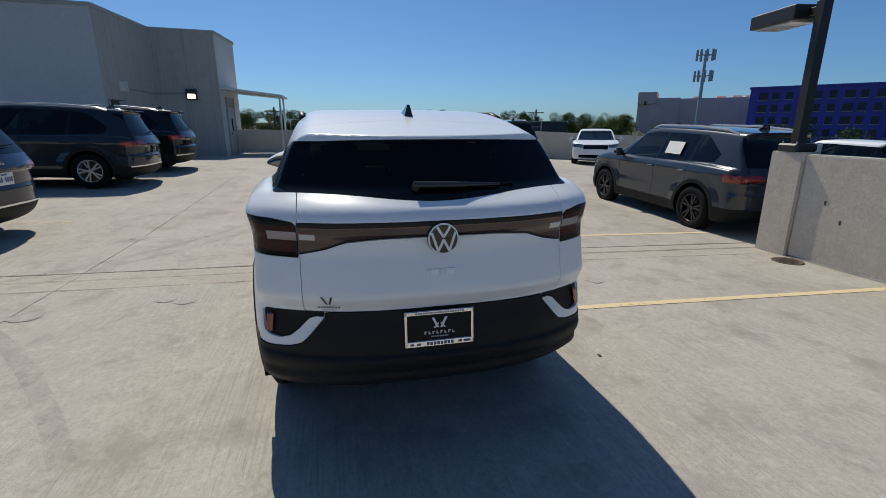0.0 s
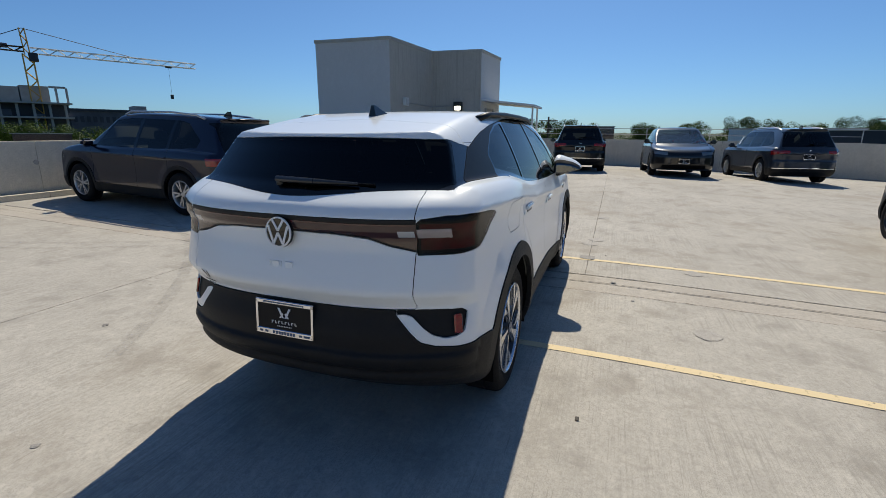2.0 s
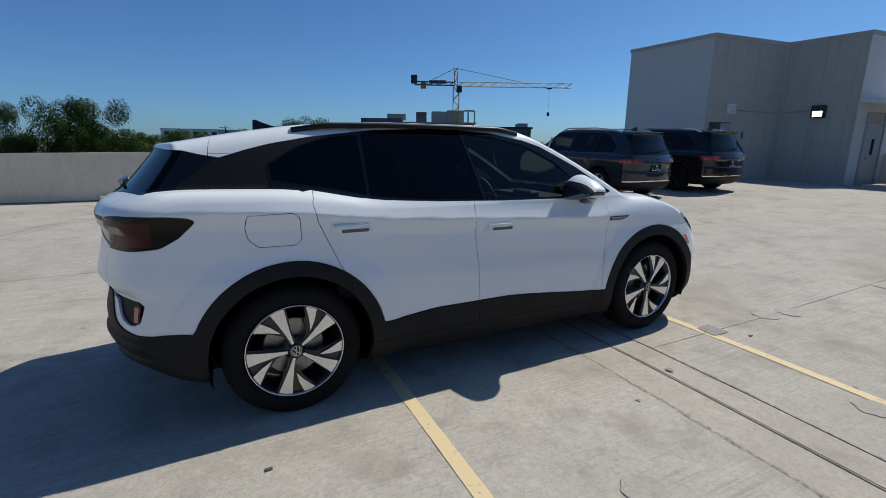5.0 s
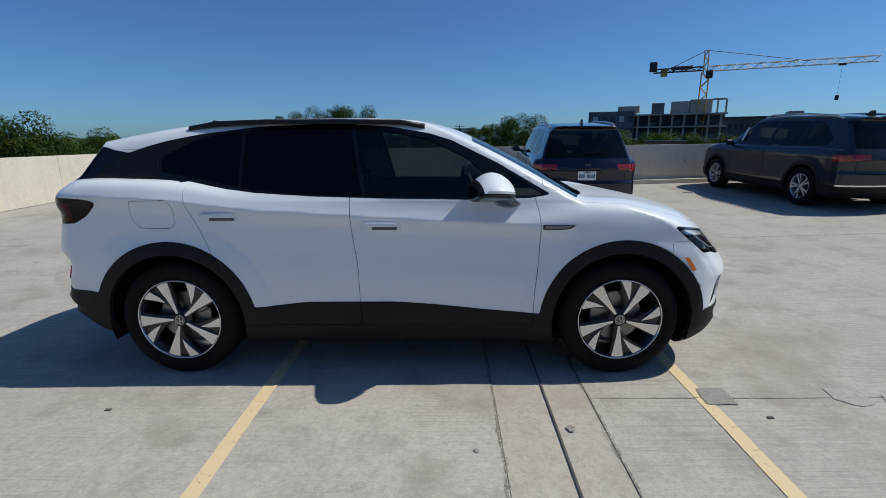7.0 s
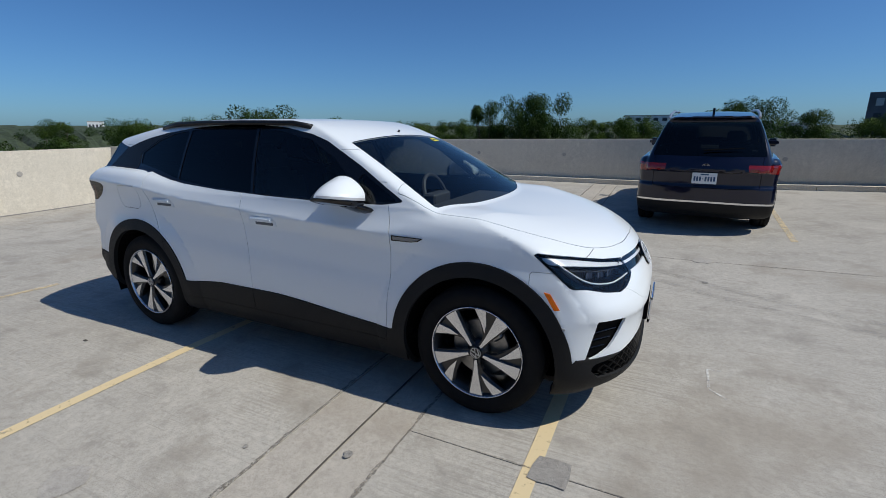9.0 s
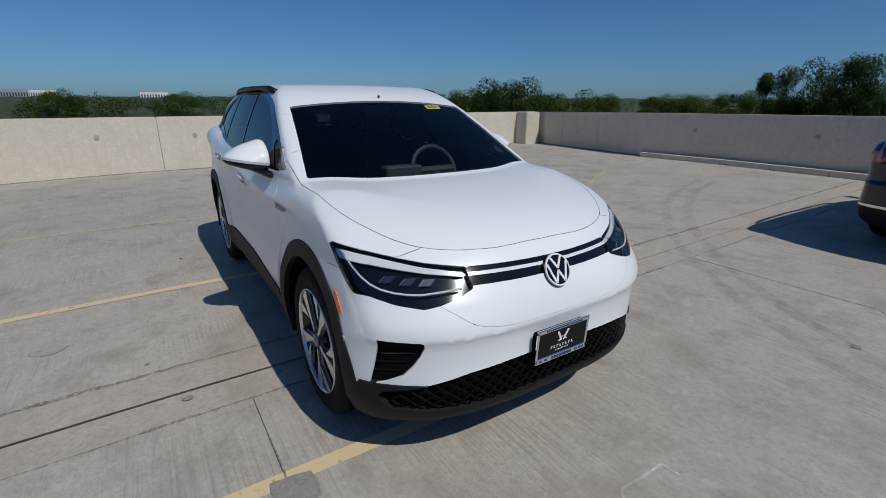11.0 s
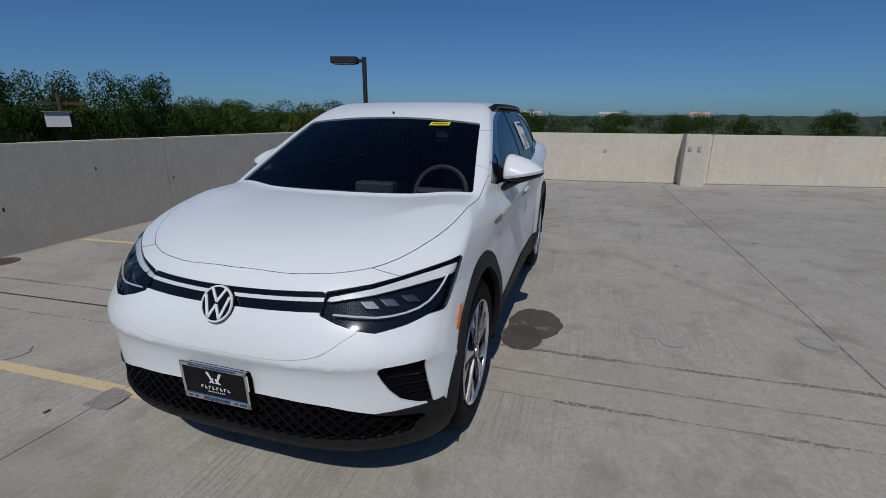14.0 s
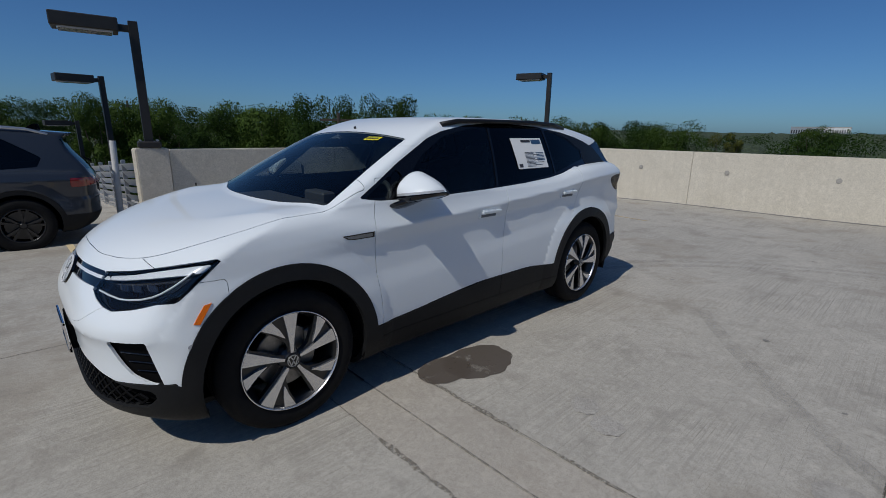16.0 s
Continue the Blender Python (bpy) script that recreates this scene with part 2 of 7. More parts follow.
        if rim:
            count = {}
            for f in F:
                for i, j in zip(f, f[1:] + f[:1]):
                    count[(i, j)] = 1
            e = np.array([e for e in count if (e[1], e[0]) not in count])
            if len(e):
                i, j = e.T
                c = np.cross(P[j] - P[i], N[i])
                c /= np.linalg.norm(c, axis=1)[:, None] + 1e-9
                k = len(verts)
                verts += np.stack([P[i], P[j], P[j] - N[j] * rim, P[i] - N[i] * rim], 1).reshape(-1, 3).tolist()
                norms += np.repeat(c, 4, 0).tolist()
                faces += [(k + 4 * q + 1, k + 4 * q, k + 4 * q + 3, k + 4 * q + 2) for q in range(len(e))]
        me = bpy.data.meshes.new(name)
        me.from_pydata(verts, [], faces)
        for p in me.polygons:
            p.use_smooth = True
        me.normals_split_custom_set_from_vertices(norms)
        me.materials.append(material)
        ob = new(name, me)
        ob.parent = parent
        if label:
            ob["label"] = label
        return ob

# ---- materials ----
M_WHITE = mat("white_paint", (0.78, 0.82, 0.84), 0.35, coat=0.6, spec=0.25)
M_BLACK_GLOSS = mat("gloss_black", (0.004, 0.004, 0.005), 0.12, coat=0.8, spec=0.1)
M_TRIM = mat("grey_cladding", (0.009, 0.0095, 0.0105), 0.6, spec=0.25, vary=0.12, scale=60, bump=0.12, bump_scale=700)
M_DARK = mat("underbody_black", (0.003, 0.003, 0.0035), 0.9, spec=0.1, vary=0.2, scale=12)
M_PILLAR = mat("satin_black_pillar", (0.016, 0.017, 0.019), 0.28, coat=0.3)
M_GREY_PILLAR = mat("dark_grey_metallic", (0.010, 0.0105, 0.0115), 0.45, spec=0.12, coat=0.15, vary=0.2, scale=300)
M_RUBBER = mat("tyre_rubber", (0.007, 0.007, 0.0075), 0.8, spec=0.2, vary=0.25, scale=25, bump=0.25, bump_scale=220)
M_ALLOY = mat("machined_alloy", (0.72, 0.72, 0.73), 0.24, metal=0.85, vary=0.04, scale=90)
M_RIM_BLACK = mat("rim_black", (0.010, 0.010, 0.011), 0.3, coat=0.3)
M_BRAKE = mat("brake_steel", (0.28, 0.27, 0.26), 0.4, metal=0.9, vary=0.2, scale=50)
M_CHROME = mat("chrome", (0.8, 0.8, 0.82), 0.07, metal=1.0)
M_SILVER = mat("satin_silver", (0.55, 0.56, 0.57), 0.3, metal=0.8)
M_GLASS_DARK = glass_mat("privacy_glass", (0.030, 0.034, 0.036), ior=1.38)
M_GLASS = glass_mat("tinted_glass", (0.20, 0.24, 0.235))
M_GLASS_FRONT = glass_mat("front_door_glass", (0.34, 0.39, 0.38))
M_GLASS_SCREEN = glass_mat("windscreen_glass", (0.74, 0.80, 0.80))
M_LENS = glass_mat("clear_lens", (0.9, 0.92, 0.94))
M_LENS_SMOKE = glass_mat("smoked_lens", (0.72, 0.68, 0.69), ior=1.33)
M_RED = mat("red_lens", (0.24, 0.010, 0.010), 0.15, coat=1.0, vary=0.25, scale=60)
M_RED_DARK = mat("dark_red_lens", (0.07, 0.006, 0.006), 0.2, coat=1.0)
M_AMBER = mat("amber_reflector", (0.75, 0.16, 0.01), 0.2, coat=1.0, vary=0.15, scale=120)
M_LAMP_WHITE = mat("lamp_white", (0.75, 0.77, 0.8), 0.2, coat=0.8)
M_LAMP_GREY = mat("lamp_bowl_grey", (0.10, 0.115, 0.14), 0.35, metal=0.4)
M_SEAT = mat("dark_seat_fabric", (0.045, 0.046, 0.050), 0.85, vary=0.2, scale=80, bump=0.2, bump_scale=400)
M_DASH = mat("dash_plastic", (0.045, 0.046, 0.050), 0.6, bump=0.1, bump_scale=500)
M_PLATE = mat("plate_black", (0.006, 0.006, 0.007), 0.5, spec=0.2)
M_INK_WHITE = mat("white_print", (0.78, 0.78, 0.78), 0.5)
M_INK_DARK = mat("dark_print", (0.03, 0.03, 0.035), 0.5)
M_PAPER = mat("sticker_paper", (0.78, 0.78, 0.76), 0.6)
M_YELLOW_TAG = mat("yellow_tag", (0.80, 0.72, 0.02), 0.5)
M_SMOKE_RED = mat("smoked_red_band", (0.05, 0.022, 0.021), 0.14, coat=0.45, vary=0.15, scale=9)
M_LAMP_GREY2 = mat("lamp_grey", (0.42, 0.43, 0.44), 0.25, coat=0.8)
M_INK_BLUE = mat("blue_print", (0.03, 0.08, 0.16), 0.5)
M_HANDLE_SHADE = mat("handle_recess_shade", (0.10, 0.11, 0.125), 0.5)
M_GRILLE = mat("grille_black", (0.003, 0.003, 0.0035), 0.45, spec=0.08)
M_BADGE = mat("badge_grey", (0.22, 0.23, 0.24), 0.35, metal=0.6)
M_MIRROR = mat("dimmed_mirror", (0.14, 0.15, 0.16), 0.04, metal=1.0)
M_LENS_BLUE = mat("bluish_lens", (0.022, 0.032, 0.060), 0.25, metal=0.3, coat=0.15)
M_BOWL = mat("black_lamp_bowl", (0.008, 0.006, 0.006), 0.35, spec=0.15)
M_RAIL = mat("rail_black", (0.008, 0.008, 0.009), 0.45, spec=0.3)
M_RED_LAMP = mat("deep_red_lamp", (0.11, 0.009, 0.010), 0.3, spec=0.2, vary=0.45, scale=22)

# ---- the roof deck ----
def node_mat(name):
    m = bpy.data.materials.new(name)
    m.use_nodes = True
    return m, m.node_tree.nodes, m.node_tree.links, m.node_tree.nodes["Principled BSDF"]


def concrete(name, base, dark, light, broom=0.0, spots=0.5, rough=0.85, stains=0.5, bump=0.3, runs=0.0):
    """Weathered concrete: blotches, fine grain, trowel or broom strokes along x, pits and dark spots, runs down walls."""
    m, N, L, b = node_mat(name)
    co = N.new("ShaderNodeTexCoord")

    def noise_tex(scale, detail, stretch=(1, 1, 1), rough_=0.6):
        mp = N.new("ShaderNodeMapping")
        mp.inputs["Scale"].default_value = stretch
        n = N.new("ShaderNodeTexNoise")
        n.inputs["Scale"].default_value, n.inputs["Detail"].default_value, n.inputs["Roughness"].default_value = scale, detail, rough_
        L.new(co.outputs["Object"], mp.inputs["Vector"]), L.new(mp.outputs[0], n.inputs["Vector"])
        return n.outputs["Fac"]

    def rng(src, a, b_, c=0.0, d=1.0):
        r = N.new("ShaderNodeMapRange")
        for k, v in zip(("From Min", "From Max", "To Min", "To Max"), (a, b_, c, d)):
            r.inputs[k].default_value = v
        L.new(src, r.inputs["Value"])
        return r.outputs[0]

    def mixc(f, a, c):
        x = N.new("ShaderNodeMix")
        x.data_type = "RGBA"
        L.new(f, x.inputs["Factor"])
        for s, v in (("A", a), ("B", c)):
            if isinstance(v, tuple):
                x.inputs[s].default_value = (*v, 1)
            else:
                L.new(v, x.inputs[s])
        return x.outputs["Result"]

    def mul(a, c):
        x = N.new("ShaderNodeMath")
        x.operation = "MULTIPLY"
        L.new(a, x.inputs[0])
        if isinstance(c, float):
            x.inputs[1].default_value = c
        else:
            L.new(c, x.inputs[1])
        return x.outputs[0]

    big = noise_tex(0.35, 5)
    mid = noise_tex(2.2, 7, rough_=0.65)
    fine = noise_tex(38, 6, rough_=0.7)
    col = mixc(rng(big, 0.35, 0.68), base, light)
    col = mixc(mul(rng(mid, 0.50, 0.74), stains), col, dark)
    col = mixc(mul(rng(fine, 0.45, 0.68), 0.55), col, tuple(c * 0.66 for c in base))
    grit = noise_tex(190, 3, rough_=0.7)
    col = mixc(mul(rng(grit, 0.50, 0.62), 0.62), col, tuple(c * 0.62 for c in base))
    col = mixc(mul(rng(noise_tex(11, 6, rough_=0.7), 0.52, 0.66), 0.35), col, tuple(min(1, c * 1.16) for c in light))
    height = fine
    if broom:
        st = noise_tex(1.0, 8, (1.1, 62, 1), 0.75)
        patch = rng(noise_tex(0.8, 4), 0.42, 0.64)
        s = mul(mul(rng(st, 0.48, 0.58), patch), broom)
        col = mixc(s, col, tuple(c * 0.60 for c in base))
        dash = mul(rng(noise_tex(1.0, 4, (3.0, 130, 1), 0.6), 0.61, 0.68), 0.75 * broom)
        col = mixc(dash, col, tuple(c * 0.45 for c in base))
        grime = mul(rng(noise_tex(0.9, 6, (0.22, 1.0, 1), 0.6), 0.52, 0.80), 0.55)
        col = mixc(grime, col, tuple(c * 0.68 for c in base))
    if broom:
        col = mixc(mul(rng(noise_tex(0.55, 7, (1, 1, 1), 0.62), 0.54, 0.66), 0.5), col, (dark[0] * 1.1, dark[1] * 1.04, dark[2] * 0.95))
        col = mixc(mul(rng(noise_tex(4.5, 6, rough_=0.7), 0.58, 0.68), 0.45), col, dark)
    if runs:
        st = noise_tex(1.0, 6, (9, 9, 0.35), 0.6)
        col = mixc(mul(rng(st, 0.50, 0.75), runs), col, dark)
    v = N.new("ShaderNodeTexVoronoi")
    v.inputs["Scale"].default_value = 5.0
    L.new(co.outputs["Object"], v.inputs["Vector"])
    pit = rng(v.outputs["Distance"], 0.055, 0.02)
    keep = rng(noise_tex(1.3, 2), 0.52, 0.60)
    col = mixc(mul(mul(pit, keep), spots), col, tuple(c * 0.25 for c in base))
    L.new(col, b.inputs["Base Color"])
    b.inputs["Roughness"].default_value = rough
    b.inputs["Specular IOR Level"].default_value = 0.3
    bp = N.new("ShaderNodeBump")
    bp.inputs["Strength"].default_value, bp.inputs["Distance"].default_value = bump, 0.012
    L.new(height, bp.inputs["Height"]), L.new(bp.outputs[0], b.inputs["Normal"])
    return m


M_CONC = concrete("deck_concrete", (0.425, 0.397, 0.348), (0.265, 0.243, 0.212), (0.505, 0.472, 0.415), broom=0.62, stains=0.8)
M_STRIP = concrete("joint_strip_concrete", (0.43, 0.39, 0.335), (0.30, 0.265, 0.225), (0.485, 0.445, 0.385), broom=0.15, spots=0.9)
M_WALL = concrete("parapet_concrete", (0.655, 0.60, 0.495), (0.46, 0.415, 0.34), (0.70, 0.645, 0.54), spots=0.25, stains=0.4, runs=0.3, bump=0.07)
M_PIER = concrete("pier_concrete", (0.595, 0.55, 0.46), (0.43, 0.39, 0.325), (0.655, 0.60, 0.505), spots=0.3, stains=0.4, runs=0.2, bump=0.15)
M_PATCH = concrete("patch_mortar", (0.40, 0.375, 0.335), (0.26, 0.245, 0.22), (0.45, 0.42, 0.38), spots=0.8, stains=0.8, bump=0.5)
M_PATCH_SQ = concrete("worn_square_mortar", (0.27, 0.255, 0.235), (0.13, 0.12, 0.11), (0.36, 0.34, 0.31), spots=1.0, stains=1.0, bump=0.8)
M_PATCH_DARK = concrete("dark_patch", (0.22, 0.21, 0.20), (0.13, 0.12, 0.115), (0.27, 0.255, 0.24), spots=0.8, stains=0.8, bump=0.6)
M_STUCCO = concrete("stucco", (0.50, 0.48, 0.425), (0.30, 0.275, 0.23), (0.54, 0.52, 0.465), spots=0.0, stains=0.25, runs=0.55, bump=0.12)
M_STUCCO_PALE = concrete("pale_stucco", (0.66, 0.66, 0.65), (0.52, 0.51, 0.49), (0.70, 0.70, 0.69), spots=0.0, stains=0.15, runs=0.12, bump=0.1)
M_SEAL = mat("joint_seal", (0.075, 0.068, 0.058), 0.9, vary=0.4, scale=14)
M_RUST = mat("rusty_iron", (0.11, 0.07, 0.045), 0.8, vary=0.4, scale=40, bump=0.4, bump_scale=120)
M_POLE = mat("bronze_pole_paint", (0.016, 0.014, 0.012), 0.45, vary=0.2, scale=12)
M_STEEL = mat("galvanised_steel", (0.42, 0.43, 0.44), 0.45, metal=0.6, vary=0.15, scale=25)
M_WHITE_METAL = mat("white_metal_paint", (0.70, 0.70, 0.69), 0.5, vary=0.06, scale=10)
M_DOOR = mat("grey_door_paint", (0.34, 0.35, 0.36), 0.45, vary=0.08, scale=8)


def worn(name, color, keep=0.5, scale=9.0, rough=0.75, stretch=(1, 1, 1), low=0.35, high=0.62):
    """Thin coat that is worn through in places."""
    m, N, L, b = node_mat(name)
    b.inputs["Base Color"].default_value, b.inputs["Roughness"].default_value = (*color, 1), rough
    co, mp, n, n2 = N.new("ShaderNodeTexCoord"), N.new("ShaderNodeMapping"), N.new("ShaderNodeTexNoise"), N.new("ShaderNodeTexNoise")
    mp.inputs["Scale"].default_value = stretch
    n.inputs["Scale"].default_value, n.inputs["Detail"].default_value, n.inputs["Roughness"].default_value = scale, 8, 0.7
    r, tr, mx = N.new("ShaderNodeMapRange"), N.new("ShaderNodeBsdfTransparent"), N.new("ShaderNodeMixShader")
    r.inputs["From Min"].default_value, r.inputs["From Max"].default_value, r.inputs["To Max"].default_value = low, high, keep
    L.new(co.outputs["Object"], mp.inputs["Vector"]), L.new(mp.outputs[0], n.inputs["Vector"]), L.new(n.outputs["Fac"], r.inputs["Value"])
    L.new(r.outputs[0], mx.inputs[0]), L.new(tr.outputs[0], mx.inputs[1]), L.new(b.outputs[0], mx.inputs[2])
    L.new(mx.outputs[0], N["Material Output"].inputs[0])
    return m


M_LINE = worn("yellow_line_paint", (0.73, 0.585, 0.345), 0.92, 22, low=0.26, high=0.42)
M_LINE_OLD = worn("faded_line_paint", (0.72, 0.58, 0.36), 0.62, 14, low=0.32, high=0.56)
M_CHALK = worn("white_chalk", (0.75, 0.74, 0.70), 0.8, 20)
M_WET = worn("damp_stain", (0.105, 0.086, 0.072), 0.78, 7, 0.5, low=0.22, high=0.46)
M_TYRE_MARK = worn("tyre_mark", (0.13, 0.125, 0.12), 0.20, 6, 0.8, low=0.35, high=0.75)


def fz(x, y):
    """Height of the deck, which falls to its drains."""
    r = lambda v: v * v / (v + 1.0) if v > 0 else 0.0
    up = 0.027 * r(min(x, 11.0) - 2) - 0.024 * r(x - 13.0)
    z = up - 0.016 * r(-2 - x) + 0.026 * r(min(y, 9) - 1) - 0.034 * r(-1 - max(y, -7.5))
    return z - 0.05 * r(-8.5 - y)


floor = thing("floor", "sunlit worn concrete parking deck", "floor", kind="structure")


def slab(x0, x1, y0, y1, material, drop=0.0, name="slab"):
    nx, ny = max(2, int((x1 - x0) / 0.5)), max(2, int((y1 - y0) / 0.5))
    g = 0.002
    bm = bmesh.new()
    X = [x0 + g + (x1 - x0 - 2 * g) * i / nx for i in range(nx + 1)]
    Y = [y0 + g + (y1 - y0 - 2 * g) * j / ny for j in range(ny + 1)]
    V = [[bm.verts.new((x, y, fz(x, y) - drop)) for y in Y] for x in X]
    for i in range(nx):
        for j in range(ny):
            bm.faces.new((V[i][j], V[i + 1][j], V[i + 1][j + 1], V[i][j + 1]))
    edge = [V[i][0] for i in range(nx + 1)] + [V[nx][j] for j in range(1, ny + 1)] + [V[i][ny] for i in range(nx - 1, -1, -1)] + [V[0][j] for j in range(ny - 1, 0, -1)]
    low = [bm.verts.new((v.co.x, v.co.y, v.co.z - 0.05)) for v in edge]
    for i in range(len(edge)):
        j = (i + 1) % len(edge)
        bm.faces.new((edge[j], edge[i], low[i], low[j]))
    ob = part(name, bm, material, floor)
    for p in ob.data.polygons:
        p.use_smooth = False
    return ob


for x0, x1, ms, drop in ((-9.6, 0.58, M_CONC, 0.0), (0.58, 0.88, M_STRIP, 0.004), (0.88, 1.13, M_STRIP, 0.004)):
    slab(x0, x1, 3.0, 11.0, ms, drop), slab(x0, x1, -5.9, 3.0, ms, drop)
slab(1.13, 22.6, 3.0, 12.0, M_CONC), slab(1.13, 22.6, -1.12, 3.0, M_CONC), slab(1.13, 22.6, -36, -1.12, M_CONC), slab(0.10, 1.13, -36, -5.9, M_CONC)
bm = bmesh.new()
for i in range(33):
    for j in range(48):
        x, y = -9.8 + i, -36 + j
        if y < -6 and x < 0.7:
            continue
        bm.faces.new([bm.verts.new((a, b, fz(a, b) - 0.032)) for a, b in ((x, y), (x + 1, y), (x + 1, y + 1), (x, y + 1))])
part("joint_filler", bm, M_SEAL, floor)


def drape(name, pts, material, label, category, lift=0.004, kind="structure"):
    """A thin flat patch that follows the deck."""
    bm = bmesh.new()
    bm.faces.new([bm.verts.new((x, y, fz(x, y) + lift)) for x, y in pts])
    return single(name, bm, material, label, category, kind)


def ribbon(name, path, w, material, label, category, lift=0.004):
    bm = bmesh.new()
    P = [Vector((*p, 0)) for p in path]
    rows = []
    for i, p in enumerate(P):
        d = (P[min(i + 1, len(P) - 1)] - P[max(i - 1, 0)]).normalized()
        n = Vector((-d.y, d.x, 0)) * w / 2
        rows.append([bm.verts.new((q.x, q.y, fz(q.x, q.y) + lift)) for q in (p - n, p + n)])
    for a, b in zip(rows, rows[1:]):
        bm.faces.new((a[0], b[0], b[1], a[1]))
    return single(name, bm, material, label, category, "structure")


def stripe(a, b, w=0.080, material=None):
    n = max(2, int(math.hypot(b[0] - a[0], b[1] - a[1]) / 0.5))
    return ribbon("parking_stripe", [(a[0] + (b[0] - a[0]) * i / n, a[1] + (b[1] - a[1]) * i / n) for i in range(n + 1)], w, material or M_LINE, "worn yellow parking stripe on the deck", "road marking")


stripe((-0.83, -5.12), (-0.77, 0.1)), stripe((1.80, -5.25), (1.78, 0.2))
stripe((-3.68, -5.25), (-3.35, -0.6), material=M_LINE_OLD), stripe((-6.8, -5.4), (-6.2, -0.6), material=M_LINE_OLD)
stripe((-1.5, 4.2), (-4.1, 8.9), material=M_LINE_OLD), stripe((-5.2, 6.2), (-6.9, 9.3), material=M_LINE_OLD)
stripe((3.80, 4.3), (4.02, 9.0), material=M_LINE_OLD), stripe((6.4, 4.5), (6.5, 9.0), material=M_LINE_OLD), stripe((9.3, 4.5), (9.4, 9.0), material=M_LINE_OLD)

# round mortar patches, a square dark one, drains, stains and marks
random.seed(11)
def blob(x, y, r, n=18, rag=0.12, sy=1.0):
    return [(x + r * (1 + rag * random.uniform(-1, 1)) * math.cos(k * math.tau / n), y + sy * r * (1 + rag * random.uniform(-1, 1)) * math.sin(k * math.tau / n)) for k in range(n)]


for x, y, r in ((-0.12, -2.1, 0.10), (1.66, -2.24, 0.10), (2.64, -1.10, 0.11), (0.11, 1.77, 0.085), (-0.05, 2.89, 0.11), (0.19, 1.95, 0.09), (2.68, 3.02, 0.11), (2.9, -1.16, 0.10), (4.6, -1.22, 0.10), (-4.5, 3.1, 0.12), (-2.6, -3.2, 0.1)):
    drape("mortar_patch", blob(x, y, r), M_PATCH, "round mortar patch in the deck", "patch")
drape("mortar_patch", [(1.78, -1.185), (1.83, -1.192), (1.88, -1.185), (1.955, -1.19), (1.96, -1.11), (1.952, -1.02), (1.88, -1.012), (1.80, -1.02), (1.785, -1.09)], M_PATCH_SQ, "square dark mortar patch in the deck", "patch", 0.006)
drape("damp_stain", blob(0.16, 1.00, 0.27, 30, 0.06, 0.74), M_WET, "dark damp stain beside the white car", "stain")
drape("damp_stain", blob(0.42, 0.94, 0.19, 24, 0.06, 0.8), M_WET, "dark damp stain beside the white car", "stain", 0.005)
ribbon("chalk_mark", [(2.66, 0.27), (2.58, 0.265), (2.58, 0.14), (2.575, 0.0), (2.66, -0.08)], 0.014, M_CHALK, "white chalk bracket on the deck", "chalk mark")
for r0, cx, cy, a0, a1 in ((3.9, -0.9, 4.0, 120, 245), (4.1, -0.9, 4.0, 125, 240), (7.5, 6.5, 8.6, 190, 250), (7.76, 6.5, 8.6, 190, 250), (9.0, -6.5, 9.5, -60, -20)):
    ribbon("tyre_mark", [(cx + r0 * math.cos(radians(a0 + (a1 - a0) * i / 24)), cy + r0 * math.sin(radians(a0 + (a1 - a0) * i / 24))) for i in range(25)], 0.11, M_TYRE_MARK, "faint dark tyre mark curving over the deck", "tyre mark", 0.005)
for x, y in ((0.20, -4.93),):
    bm = lathe([(0.0005, 0.0), (0.13, 0.0), (0.135, 0.006), (0.155, 0.010), (0.17, 0.006), (0.175, -0.02)], 32)
    bm.transform(Matrix.Translation((x, y, fz(x, y) + 0.004)) @ Matrix.Rotation(radians(90), 4, "X"))
    dr = single("floor_drain", bm, M_RUST, "rusty round iron drain near the wall", "drain")
    bm = bmesh.new()
    for k in range(-3, 4):
        box((0.012, 2 * math.sqrt(0.115 ** 2 - (k * 0.032) ** 2), 0.004), (x + k * 0.032, y, fz(x, y) + 0.007), 0, bm)
    part("drain_slots", bm, M_SEAL, dr)
# crumbled edges of the joints
M_CRUMB = worn("crumbled_joint", (0.21, 0.185, 0.15), 0.68, 60, 0.9, low=0.42, high=0.56)
def crumble(a, b, w0, w1, seed):
    rg = random.Random(seed)
    a, b = Vector(a), Vector(b)
    n = int((b - a).length / 0.03)
    d = (b - a).normalized()
    nn = Vector((-d.y, d.x))
    bm = bmesh.new()
    last, wl, wr = None, 0.5, 0.5
    for i in range(n + 1):
        wl, wr = min(1, max(0, wl + rg.uniform(-0.35, 0.34))), min(1, max(0, wr + rg.uniform(-0.35, 0.34)))
        p = a + (b - a) * i / n
        q = [p + nn * (w0 + (w1 - w0) * wl ** 2), p - nn * (w0 + (w1 - w0) * wr ** 2)]
        row = [bm.verts.new((v.x, v.y, fz(v.x, v.y) + 0.0035)) for v in q]
        if last:
            bm.faces.new((last[0], row[0], row[1], last[1]))
        last = row
    bmesh.ops.recalc_face_normals(bm, faces=bm.faces[:])
    single("joint", bm, M_CRUMB, "dark crumbled joint between the deck slabs", "joint", "structure")
crumble((0.575, -5.3), (0.575, 9.2), 0.004, 0.020, 1), crumble((1.135, -5.3), (1.135, 9.2), 0.003, 0.018, 2), crumble((0.88, -5.3), (0.88, 9.2), 0.003, 0.007, 3)
